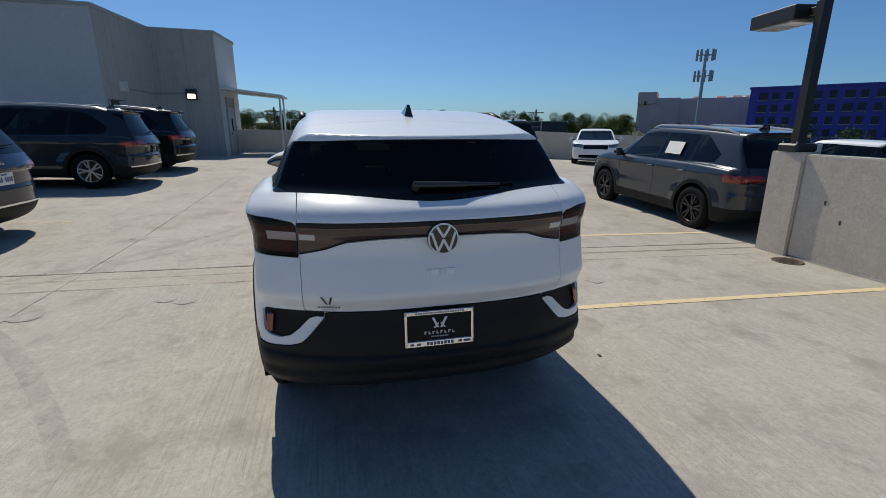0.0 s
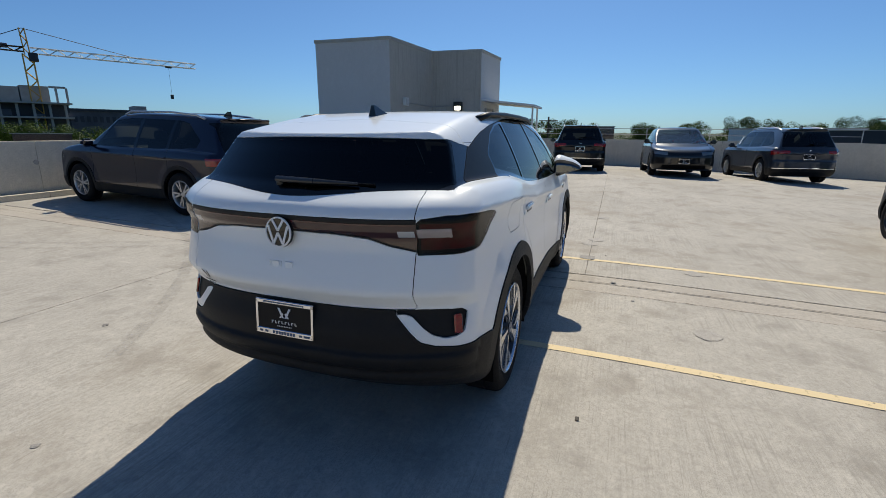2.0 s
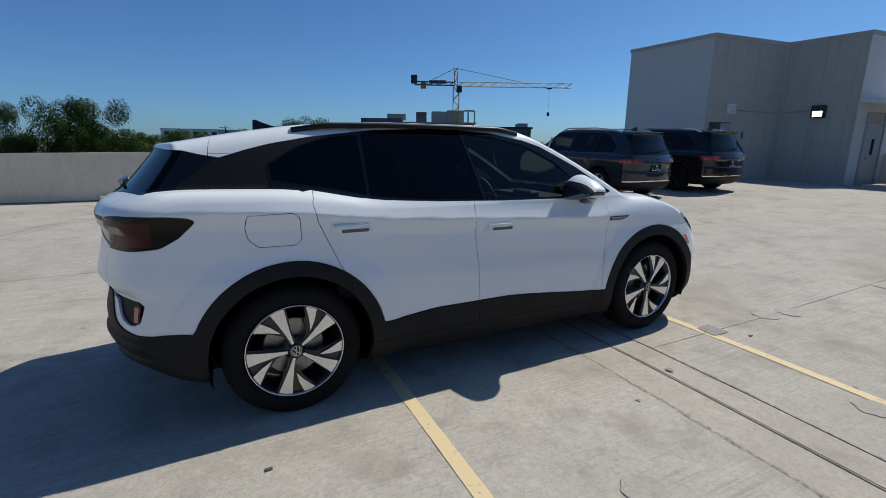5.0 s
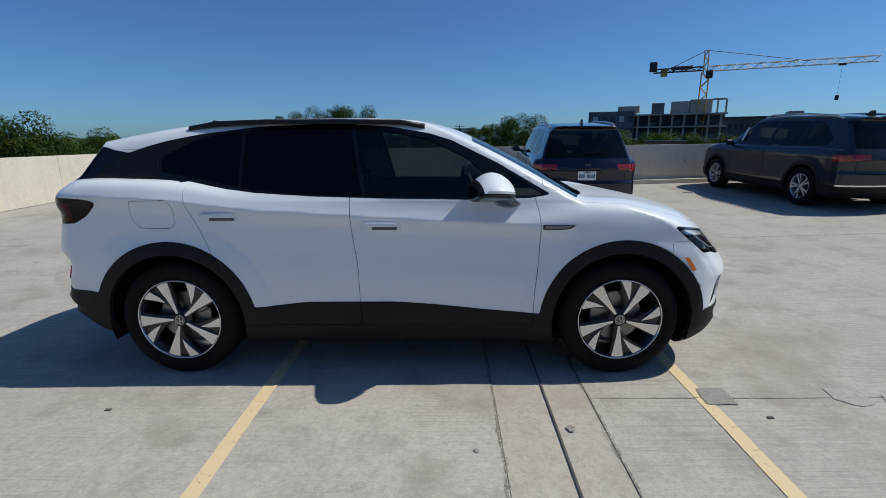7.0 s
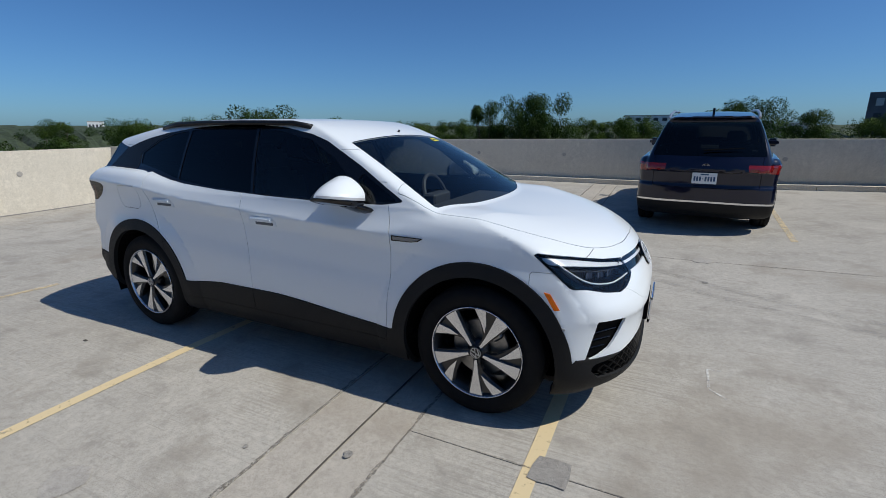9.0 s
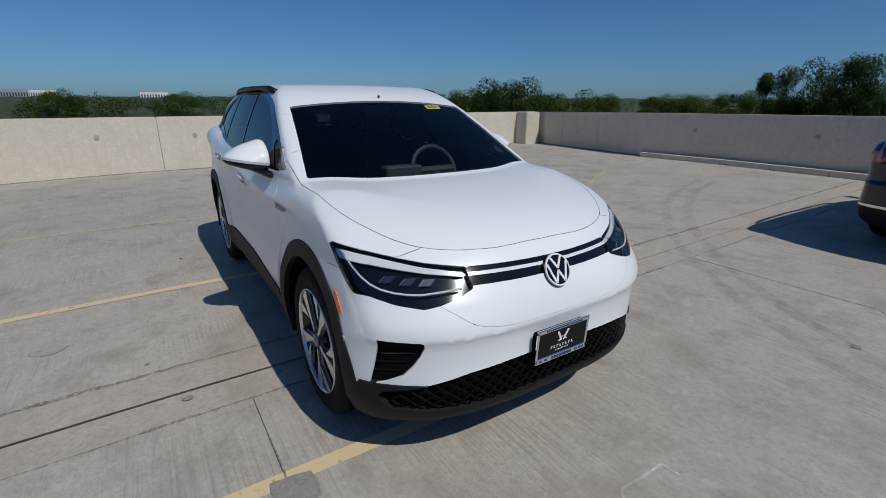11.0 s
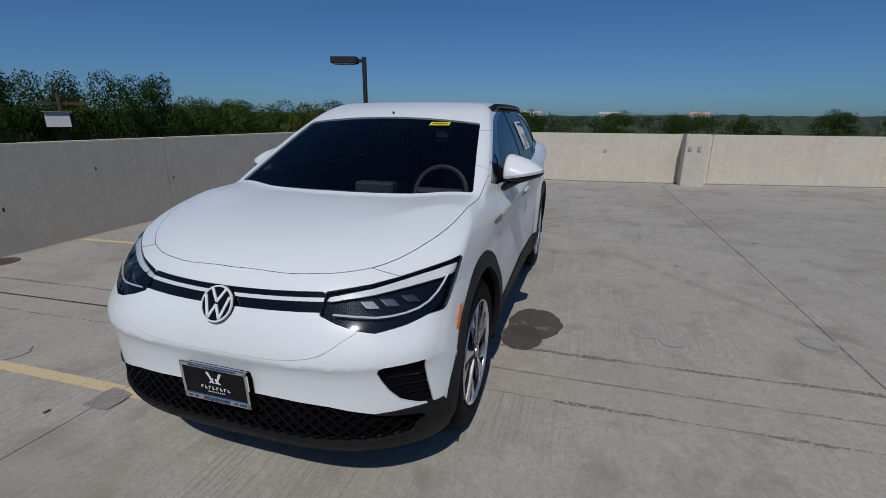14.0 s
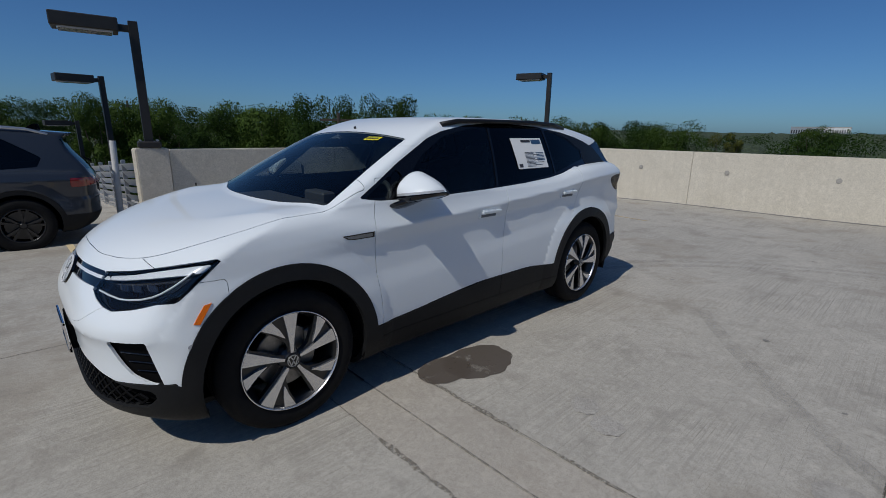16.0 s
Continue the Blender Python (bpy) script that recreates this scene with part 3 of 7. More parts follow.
ribbon("joint_seal", [(0.88, -5.3 + 0.5 * k) for k in range(13)], 0.011, M_SEAL, "black sealed joint between the deck slabs", "joint", 0.0045)
crumble((1.14, -1.12), (9.0, -1.12), 0.002, 0.008, 4), crumble((1.14, 3.0), (9.0, 3.0), 0.003, 0.012, 5), crumble((-9.0, 3.0), (0.57, 3.0), 0.003, 0.012, 6)
random.seed(3)
for k in range(14):
    x, y = random.uniform(-5, 4.5), random.uniform(-4.6, 6)
    if abs(x) < 2.6 and abs(y) < 1.2:
        continue
    drape("oil_spot", blob(x, y, random.uniform(0.012, 0.035), 9, 0.3), M_PATCH_SQ, "small dark spot on the deck", "stain", 0.004)
for x, y, rz in ((2.05, -1.31, 20), (-1.6, -1.25, 70)):
    single("dead_leaf", box((0.035, 0.02, 0.005), (x, y, fz(x, y) + 0.004), 0.002), M_SEAL, "dry dark leaf on the deck", "leaf")


# ---- parapets ----
def wall_run(name, pts, top, thick=0.22, side=1, label="weathered cast concrete parapet wall", joints=(), material=None):
    """A parapet along a line, from below the deck to its top; thickness to the left of the way for side 1."""
    root = thing(name, label, "wall", kind="structure")
    for k, (a, b) in enumerate(zip(pts, pts[1:])):
        a, b = Vector((*a, 0)), Vector((*b, 0))
        d = (b - a).normalized()
        n = Vector((-d.y, d.x, 0)) * thick * side
        L_ = (b - a).length
        cuts = [0.0] + [j * L_ for j in joints] + [L_]
        for c0, c1 in zip(cuts, cuts[1:]):
            p, q = a + d * (c0 + (0.004 if c0 else 0)), a + d * (c1 - (0.004 if c1 < L_ else 0))
            h = lambda v: top[k] + (top[k + 1] - top[k]) * (v - a).length / L_
            bm = bmesh.new()
            lo = [bm.verts.new(v + Vector((0, 0, fz(v.x, v.y) - 0.3))) for v in (p, q, q + n, p + n)]
            hi = [bm.verts.new(v + Vector((0, 0, z))) for v, z in ((p, h(p)), (q, h(q)), (q + n, h(q)), (p + n, h(p)))]
            bm.faces.new(lo), bm.faces.new(hi)
            for i in range(4):
                bm.faces.new((lo[i], lo[(i + 1) % 4], hi[(i + 1) % 4], hi[i]))
            bmesh.ops.recalc_face_normals(bm, faces=bm.faces[:])
            bmesh.ops.bevel(bm, geom=[e for e in bm.edges if min(v.co.z for v in e.verts) > 0.6], offset=0.015, segments=2, affect="EDGES")
            part("wall_panel", bm, material or M_WALL, root)
        # narrow dark strip along the foot of the wall
        bm = bmesh.new()
        m_ = max(2, int(L_))
        rows = []
        for i in range(m_ + 1):
            v = a + (b - a) * i / m_
            w_ = v - n.normalized() * 0.035
            rows.append([bm.verts.new((v.x, v.y, fz(v.x, v.y) + 0.018)), bm.verts.new((w_.x, w_.y, fz(w_.x, w_.y) + 0.003))])
        for r0, r1 in zip(rows, rows[1:]):
            bm.faces.new((r0[0], r1[0], r1[1], r0[1]))
        part("foot_strip", bm, M_PATCH_DARK, root)
    return root


WS = wall_run("wall_south", [(0.42, -5.18), (-9.3, -5.62)], [1.17, 1.11], 0.22, 1, joints=(0.3, 0.62))
WW = wall_run("wall_west", [(-9.32, -5.6), (-9.28, 10.8)], [1.11, 1.16], 0.22, 1, joints=(0.28, 0.59, 0.82))
WN = wall_run("wall_north", [(-9.3, 10.75), (-4.0, 9.55), (14.6, 9.62)], [1.15, 1.24, 1.40], 0.22, 1, "shaded cast concrete parapet wall", joints=(0.33, 0.66))
WE = wall_run("wall_east", [(20.9, 4.9), (18.3, -10.0), (13.0, -34)], [1.32, 1.22, 0.2], 0.22, 1, "shaded cast concrete parapet wall", joints=(0.35, 0.7))
# raised kerb along the foot of the north wall
bm = bmesh.new()
for i in range(18):
    x = -3.9 + i
    for xa, xb in ((x, x + 0.99),):
        lo = [(xa, 9.33), (xb, 9.33), (xb, 9.48), (xa, 9.48)]
        v = [bm.verts.new((a, b, fz(a, b) - 0.02)) for a, b in lo]
        w = [bm.verts.new((a, b, fz(a, b) + 0.11)) for a, b in lo]
        bm.faces.new(w)
        for k in range(4):
            bm.faces.new((v[k], v[(k + 1) % 4], w[(k + 1) % 4], w[k]))
bmesh.ops.recalc_face_normals(bm, faces=bm.faces[:])
single("kerb", bm, M_WALL, "low concrete kerb at the wall's foot", "kerb", "structure")


def pier(x0, x1, y0, y1, top, label="cast concrete pier on the parapet"):
    zb = fz((x0 + x1) / 2, (y0 + y1) / 2) - 0.1
    bm = box((x1 - x0, y1 - y0, top - zb), ((x0 + x1) / 2, (y0 + y1) / 2, (top + zb) / 2), 0.015, seg=2)
    return single("pier", bm, M_PIER, label, "pier", "structure")


pier(0.43, 0.87, -5.42, -5.14, 1.19), pier(-9.5, -8.85, -5.30, -4.60, 1.13), pier(-9.5, -8.82, 3.42, 3.92, 1.15), pier(-9.5, -8.75, 9.85, 10.45, 1.15)
# tie-hole plugs and blemishes on the walls
random.seed(8)
def plug(x, y, z, nx, ny, r=0.05, material=None):
    bm = lathe([(0.0005, 0.0), (r * 0.95, 0.0), (r, 0.004)], 20)
    bm.transform(Matrix.Translation((x + nx * 0.006, y + ny * 0.006, z)) @ Vector((nx, ny, 0)).to_track_quat("-Y", "Z").to_matrix().to_4x4())
    return single("tie_plug", bm, material or M_PATCH, "round mortar plug in the wall", "plug", "structure", group="wall plugs")


for k in range(7):
    plug(-9.30, -4.1 + k * 1.92, 0.72 - 0.01 * k, 1, 0)
for k in range(6):
    x = -0.9 - k * 1.45
    plug(x, -5.188 + 0.0453 * (x - 0.42), 0.70, 0, 1)
for k in range(7):
    plug(-2.7 + 2.4 * k, 9.55 + 0.0038 * (1.3 + k * 2.4), 0.88, 0, -1)
for x, z in ((0.1, 0.62), (-0.1, 0.42), (-1.3, 0.78), (-2.6, 0.5)):
    single("wall_stain", box((0.025, 0.004, 0.05), (x, -5.180 + 0.0453 * (x - 0.42), z), 0.001), M_SEAL, "small dark hole in the wall", "stain", "structure")
for y0 in (3.52, 3.72):
    bx = single("outlet_box", box((0.02, 0.075, 0.12), (-8.812, y0, 0.82), 0.006), M_STEEL, "grey weatherproof outlet on the pier", "outlet")
    part("cover", box((0.008, 0.05, 0.07), (-8.80, y0, 0.82), 0.003), M_LAMP_GREY2, bx)
for y0 in (-5.05, -4.85):
    bx = single("outlet_box", box((0.02, 0.075, 0.12), (-8.842, y0, 0.80), 0.006), M_STEEL, "grey weatherproof outlet on the pier", "outlet")
    part("cover", box((0.008, 0.05, 0.07), (-8.83, y0, 0.80), 0.003), M_LAMP_GREY2, bx)


def lamp_post(x, y, z0, top, face):
    """Square bronze pole on a parapet with a shoebox head on an arm."""
    t = thing("lamp_post", "dark bronze square lamp post with a shoebox head", "lamp post", "lamp posts", m=pose(x, y, z0, 0, 0, face))
    h = top - z0
    part("pole", box((0.115, 0.115, h), (0, 0, h / 2), 0.006), M_POLE, t)
    bp_ = part("base_plate", box((0.30, 0.30, 0.10), (0, 0, 0.05), 0.02), M_POLE, t)
    for a in (-1, 1):
        for b in (-1, 1):
            part("bolt", rod((a * 0.11, b * 0.11, 0.09), (a * 0.11, b * 0.11, 0.125), 0.012, None, 6), M_STEEL, bp_)
    part("arm", box((0.16, 0.07, 0.09), (0.13, 0, h - 0.10), 0.006), M_POLE, t)
    hd = part("lamp_head", box((0.74, 0.42, 0.17), (0.55, 0, h - 0.09), 0.012), M_POLE, t)
    part("lens", box((0.60, 0.33, 0.03), (0.55, 0, h - 0.182), 0.008), M_LAMP_GREY2, hd)
    return t


lamp_post(0.65, -5.28, 1.19, 2.93, -8), lamp_post(-9.27, -5.05, 1.13, 3.12, -72), lamp_post(0.23, -11.47, -0.45, 2.66, 5), lamp_post(0.15, -18.3, -1.0, 1.65, 5)

# slatted white rail with steel posts going down beside the ramp
fence = thing("ramp_fence", "white slatted fence with grey steel posts beside the ramp", "fence")
def ft(y):
    return 1.02 + (y + 5.63) * 0.075
for k in range(9):
    y = -5.95 - 1.35 * k
    part("post", box((0.07, 0.05, ft(y) + 0.35), (0.70, y, (ft(y) + 0.02 - 0.35) / 2), 0.005), M_STEEL, fence)
for k in range(8):
    y0, y1 = -5.70 - 1.35 * k, -5.70 - 1.35 * (k + 1)
    for j in range(9):
        z0, z1 = ft(y0) - 0.06 - j * 0.135, ft(y1) - 0.06 - j * 0.135
        bm = bmesh.new()
        v = [bm.verts.new((x, y, z)) for x, y, z in ((0.74, y0, z0), (0.74, y1, z1), (0.66, y1, z1 - 0.11), (0.66, y0, z0 - 0.11), (0.73, y0, z0 - 0.015), (0.73, y1, z1 - 0.015), (0.65, y1, z1 - 0.12), (0.65, y0, z0 - 0.12))]
        for f in ((0, 1, 2, 3), (7, 6, 5, 4), (0, 4, 5, 1), (3, 2, 6, 7), (0, 3, 7, 4), (1, 5, 6, 2)):
            bm.faces.new([v[i] for i in f])
        part("slat", bm, M_WHITE_METAL, fence)
bm = rod((1.05, -6.0, fz(1.05, -6.0)), (0.99, -6.05, 1.28), 0.045, None, 14)
single("bollard", bm, M_WHITE_METAL, "white steel pipe post beside the fence", "post")

# ---- stair and lift tower ----
tower = thing("stair_tower", "pale stucco stair and lift tower on the deck", "building")
TW = [(14.46, 11.40), (14.62, 7.9), (18.52, 7.53), (18.77, 5.1), (21.55, 4.85), (22.2, 12.0), (18.5, 12.5)]
# face 0 looks lit bluish-white; the paler stucco carries that light as colour
FACES = {0: M_STUCCO_PALE, 1: M_STUCCO, 2: M_STUCCO, 3: M_STUCCO_PALE, 4: M_STUCCO_PALE, 5: M_STUCCO, 6: M_STUCCO}
for i, mt in FACES.items():
    a, b = Vector((*TW[i], 0)), Vector((*TW[(i + 1) % 7], 0))
    n = Vector((-(b - a).y, (b - a).x, 0)).normalized() * 0.2
    bm = bmesh.new()
    lo = [bm.verts.new(p) for p in (a, b, b + n, a + n)]
    hi = [bm.verts.new(p + Vector((0, 0, 5.32))) for p in (a, b, b + n, a + n)]
    bm.faces.new(lo), bm.faces.new(hi)
    for k in range(4):
        bm.faces.new((lo[k], lo[(k + 1) % 4], hi[(k + 1) % 4], hi[k]))
    bmesh.ops.recalc_face_normals(bm, faces=bm.faces[:])
    part("wall", bm, mt, tower)
    # metal coping
    c = Vector((-(b - a).y, (b - a).x, 0)).normalized()
    e = (b - a).normalized() * 0.03
    bm = bmesh.new()
    P4 = (a - c * 0.04 - e, b - c * 0.04 + e, b + c * 0.24 + e, a + c * 0.24 - e)
    lo = [bm.verts.new(p + Vector((0, 0, 5.27 + 0.002 * i))) for p in P4]
    hi = [bm.verts.new(p + Vector((0, 0, 5.40 + 0.002 * i))) for p in P4]
    bm.faces.new(lo), bm.faces.new(hi)
    for k in range(4):
        bm.faces.new((lo[k], lo[(k + 1) % 4], hi[(k + 1) % 4], hi[k]))
    bmesh.ops.recalc_face_normals(bm, faces=bm.faces[:])
    part("coping", bm, M_STUCCO, tower)
bm = bmesh.new()
bm.faces.new([bm.verts.new((x, y, 5.2)) for x, y in TW])
part("roof", bm, M_PATCH, tower)


def on_face(i, u, z, out=0.0):
    a, b = Vector((*TW[i], 0)), Vector((*TW[i + 1], 0))
    d = (b - a).normalized()
    n = Vector((d.y, -d.x, 0))
    p = a + (b - a) * u + n * out + Vector((0, 0, z))
    return Matrix.Translation(p) @ Matrix(((d.x, -n.x, 0, 0), (d.y, -n.y, 0, 0), (0, 0, 1, 0), (0, 0, 0, 1)))


def on_tower(name, i, u, z, size, material, label="", out=0.0, parent=None, bevel=0.01):
    bm = box(size, (0, 0, 0), bevel)
    bm.transform(on_face(i, u, z, out))
    return part(name, bm, material, parent or tower, label)


# no opening is cut: a near-black panel paints the doorway's inner shade
dr = on_tower("doorway", 1, 0.18, 1.25, (1.00, 0.06, 2.3), M_SEAL, "flat dark panel as the shade in an open doorway", 0.0)
on_tower("door_frame", 1, 0.18 - 0.14, 1.25, (0.07, 0.09, 2.34), M_DOOR, "", 0.012, dr), on_tower("door_frame", 1, 0.18 + 0.14, 1.25, (0.07, 0.09, 2.34), M_DOOR, "", 0.012, dr)
on_tower("door_leaf", 1, 0.26, 1.25, (0.45, 0.05, 2.24), M_DOOR, "grey door leaf", 0.02, dr)
on_tower("wall_sign", 1, 0.52, 1.95, (0.12, 0.02, 0.24), M_INK_BLUE, "small dark wall sign", 0.012)
jb = on_tower("junction_box", 1, 0.30, 2.88, (0.30, 0.16, 0.34), M_PAPER, "pale metal electrical box", 0.08)
on_tower("box_lid", 1, 0.30, 2.88, (0.24, 0.03, 0.28), M_STUCCO_PALE, "", 0.17, jb)
p0, p1 = on_face(1, 0.32, 2.86, 0.03).translation, on_face(1, 0.99, 2.80, 0.03).translation
p2, p3 = on_face(2, 0.01, 2.80, 0.03).translation, on_face(2, 0.48, 2.86, 0.03).translation
part("conduit", rod(p2, p3, 0.018, None, 8, rod(p0, p1, 0.018, None, 8)), M_STEEL, tower)
wl = on_tower("wall_lamp", 2, 0.55, 2.80, (0.42, 0.20, 0.44), M_POLE, "dark box wall lamp, lit", 0.10)
on_tower("lamp_glass", 2, 0.55, 2.72, (0.30, 0.05, 0.20), glow_mat("lit_lamp_glass", (1.0, 0.95, 0.82), 3.0), "glowing lamp glass", 0.19, wl)
dr = on_tower("door", 3, 0.42, 1.22, (0.95, 0.06, 2.15), M_DOOR, "grey steel door", 0.02)
on_tower("door_glass", 3, 0.42, 1.55, (0.16, 0.03, 0.55), M_GLASS_DARK, "", 0.045, dr, 0.002), on_tower("handle", 3, 0.30, 1.15, (0.05, 0.09, 0.14), M_CHROME, "", 0.07, dr)
on_tower("transom", 3, 0.42, 2.55, (0.95, 0.05, 0.40), M_PATCH, "", 0.015)
for du in (-0.19, 0.19):
    on_tower("door_frame", 3, 0.42 + du, 1.40, (0.07, 0.10, 2.7), M_DOOR, "", 0.03)
canopy = thing("canopy", "white flat canopy over the door on two posts", "canopy")
bm = bmesh.new()
top = [(18.85, 5.05, 3.16), (21.6, 4.8, 3.10), (21.3, 2.5, 2.86), (19.6, 2.6, 2.90)]
v = [bm.verts.new(p) for p in top]
w = [bm.verts.new((x, y, z - 0.09)) for x, y, z in top]
bm.faces.new(v), bm.faces.new(w[::-1])
for k in range(4):
    bm.faces.new((v[k], w[k], w[(k + 1) % 4], v[(k + 1) % 4]))
bmesh.ops.recalc_face_normals(bm, faces=bm.faces[:])
part("canopy_roof", bm, M_WHITE_METAL, canopy)
for x, y in ((19.95, 2.75), (20.95, 2.68)):
    part("post", rod((x, y, fz(x, y)), (x, y, 2.80), 0.045, None, 10), M_WHITE_METAL, canopy)
single("step", box((2.0, 1.6, 0.14), (20.1, 3.9, fz(20.1, 3.9) + 0.05), 0.02), M_PIER, "low concrete landing before the door", "step", "structure")
bm = bmesh.new()
for z in (1.55, 1.80):
    rod((20.7, 2.4, z), (18.4, -10.0, z - 0.1), 0.014, None, 6, bm)
for k in range(6):
    p = Vector((20.7, 2.4, 0)).lerp(Vector((18.4, -10.0, 0)), k / 5)
    rod((p.x, p.y, 1.2), (p.x, p.y, 1.82 - 0.02 * k), 0.018, None, 6, bm)
single("wall_rail", bm, M_STEEL, "thin steel rail on the parapet", "rail")

# ---- the white electric crossover ----
HUBX, HUBY, HUBZ = 1.383, 0.80, 0.37


def disc(x, z, cx, r):
    return np.hypot(x - cx, z - HUBZ) - r


def hero_low(x, y, z):
    """The body below the windows."""
    a = np.abs(y)
    w = spl(x, [(-2.35, 0.775), (-2.1, 0.802), (-1.9, 0.826), (-1.65, 0.852), (-1.4, 0.866), (-0.8, 0.860), (0.2, 0.853), (0.9, 0.851), (1.4, 0.856), (1.7, 0.850), (1.9, 0.835), (2.3, 0.79)])
    # a sharp shoulder line falls from the tail lamps to the front wing, hollow below and sloping inwards above
    d = z - spl(x, [(-2.3, 1.150), (-1.95, 1.150), (-1.58, 1.140), (-1.29, 1.122), (-1.09, 1.095), (-0.83, 1.066), (-0.49, 1.045), (0.0, 1.015), (0.67, 0.982), (0.87, 0.972), (1.5, 0.955), (2.3, 0.94)])
    under = spl(d, [(-1.2, -0.030), (-0.50, -0.006), (-0.36, -0.008), (-0.22, -0.020), (-0.10, -0.022), (-0.03, -0.009), (0.0, 0.0), (0.2, 0.05)])
    w = w + smin(under, -0.44 * d - 0.25 * d * np.abs(d), spl(x, [(-2.3, 0.02), (-1.9, 0.006), (0.7, 0.006), (1.0, 0.05), (1.5, 0.09)]))
    w = w + spl(z, [(0.15, -0.09), (0.24, -0.045), (0.34, -0.012), (0.46, -0.002), (0.60, 0.0), (1.4, 0.0)])
    near = np.minimum(disc(x, z, HUBX, 0.515), disc(x, z, -HUBX, 0.515))
    w = w + 0.018 * np.clip(1 - near / 0.11, 0, 1) ** 0.7 * np.clip((1.0 - z) * 5, 0, 1)
    xf = spl(z, [(0.12, 1.98), (0.17, 2.06), (0.22, 2.12), (0.28, 2.163), (0.34, 2.176), (0.42, 2.168), (0.50, 2.168), (0.58, 2.174), (0.615, 2.182), (0.635, 2.190), (0.68, 2.184), (0.74, 2.167), (0.79, 2.145), (0.86, 2.106), (0.93, 2.045), (1.0, 1.93), (1.1, 1.62)])
    xr = spl(z, [(0.22, -2.02), (0.32, -2.16), (0.38, -2.235), (0.415, -2.272), (0.445, -2.264), (0.475, -2.290), (0.515, -2.302), (0.54, -2.286), (0.6, -2.288), (0.735, -2.262), (0.78, -2.290), (0.805, -2.307), (0.818, -2.309), (0.86, -2.301), (0.93, -2.284), (0.99, -2.270), (1.04, -2.266), (1.075, -2.284), (1.12, -2.286), (1.165, -2.262), (1.22, -2.19), (1.3, -2.08)])
    zt = spl(x, [(-2.35, 1.21), (-2.1, 1.235), (-1.8, 1.257), (-1.45, 1.252), (-1.2, 1.232), (-0.9, 1.190), (-0.5, 1.160), (0.0, 1.146), (0.4, 1.140), (0.8, 1.142), (1.05, 1.118), (1.2, 1.108), (1.4, 1.094), (1.6, 1.070), (1.85, 1.022), (2.05, 0.964), (2.3, 0.87)])
    ridge = spl(x, [(0.7, 0.0), (0.95, 0.006), (1.2, 0.012), (1.5, 0.016), (1.85, 0.007), (2.1, 0.0)]) * np.exp(-((a - 0.64) / 0.15) ** 2)
    zt = zt + ridge - 0.02 * a * a
    f = smax(a - w, z - zt, 0.06)
    f = smax(f, x - (xf - spl(z, [(0.2, 0.08), (0.4, 0.0), (0.66, 0.0), (0.75, 0.10), (0.85, 0.33), (0.95, 0.42)]) * a ** 2 - spl(z, [(0.2, 0.62), (0.45, 0.56), (0.65, 0.54), (0.75, 0.44), (0.85, 0.10), (0.95, 0.04)]) * a ** 4), 0.06)
    f = smax(f, (xr + 0.44 * a ** 3) - x, 0.06)
    return smax(f, spl(x, [(-2.3, 0.35), (-1.9, 0.27), (0, 0.19), (1.8, 0.19), (2.05, 0.225), (2.3, 0.29)]) - z, 0.06)


def top_sides(x, y, z):
    """The four faces of the greenhouse: side, roof, windscreen, rear window."""
    a = np.abs(y)
    d = np.maximum(z - 1.15, -0.03)
    w = spl(x, [(-2.3, 0.665), (-1.9, 0.725), (-1.5, 0.77), (-1.0, 0.798), (-0.4, 0.808), (0.3, 0.804), (0.8, 0.786), (1.2, 0.755), (1.5, 0.71)])
    w = w - 0.36 * d - 0.28 * d * np.abs(d)
    zr = spl(x, [(-2.2, 1.415), (-2.0, 1.458), (-1.84, 1.486), (-1.6, 1.530), (-1.4, 1.562), (-1.2, 1.587), (-0.7, 1.612), (-0.2, 1.612), (0.1, 1.60), (0.45, 1.562), (0.9, 1.5)]) - 0.03 * a * a
    xw = spl(z, [(0.9, 1.62), (1.08, 1.31), (1.2, 1.085), (1.35, 0.795), (1.47, 0.54), (1.55, 0.345), (1.62, 0.10)])
    xg = spl(z, [(0.9, -2.06), (1.10, -2.17), (1.18, -2.215), (1.26, -2.140), (1.36, -2.055), (1.44, -1.995), (1.47, -1.985), (1.60, -1.985)])
    return a - w, z - zr, x - (xw - 0.27 * a * a), (xg + 0.36 * a * a) - x


def hero_top(x, y, z):
    """The greenhouse: screens, side windows and roof."""
    side, roof, screen, back = top_sides(x, y, z)
    f = smax(side, roof, 0.075)
    f = smax(f, screen, 0.05)
    f = smax(f, back, 0.012)
    return np.maximum(f, 1.0 - z)


def hero_field(x, y, z):
    return smin(hero_low(x, y, z), hero_top(x, y, z), 0.03)


SILL = [(-2.4, 0.57), (-1.9, 0.56), (-1.75, 0.53), (-0.87, 0.466), (-0.5, 0.496), (-0.1, 0.496), (0.84, 0.422), (1.8, 0.40), (2.4, 0.40)]


def hero_clad(x, y, z):
    """Outline of the lower cladding and wheel lips."""
    a = np.abs(y)
    s = z - spl(x, SILL)
    s = np.where(x < -1.9, z - np.interp(a, [0, 0.50, 0.502, 0.56, 0.605, 0.66, 0.74, 1.0], [0.737, 0.733, 0.708, 0.640, 0.592, 0.572, 0.563, 0.560]), s)
    s = np.where(x > 1.9, z - (0.410 + 0.03 * np.clip(a / 0.7, 0, 1)), s)
    arch = np.maximum(np.minimum(disc(x, z, HUBX, 0.508), disc(x, z, -HUBX, 0.508)), 0.6 - a)
    return np.minimum(s, arch)


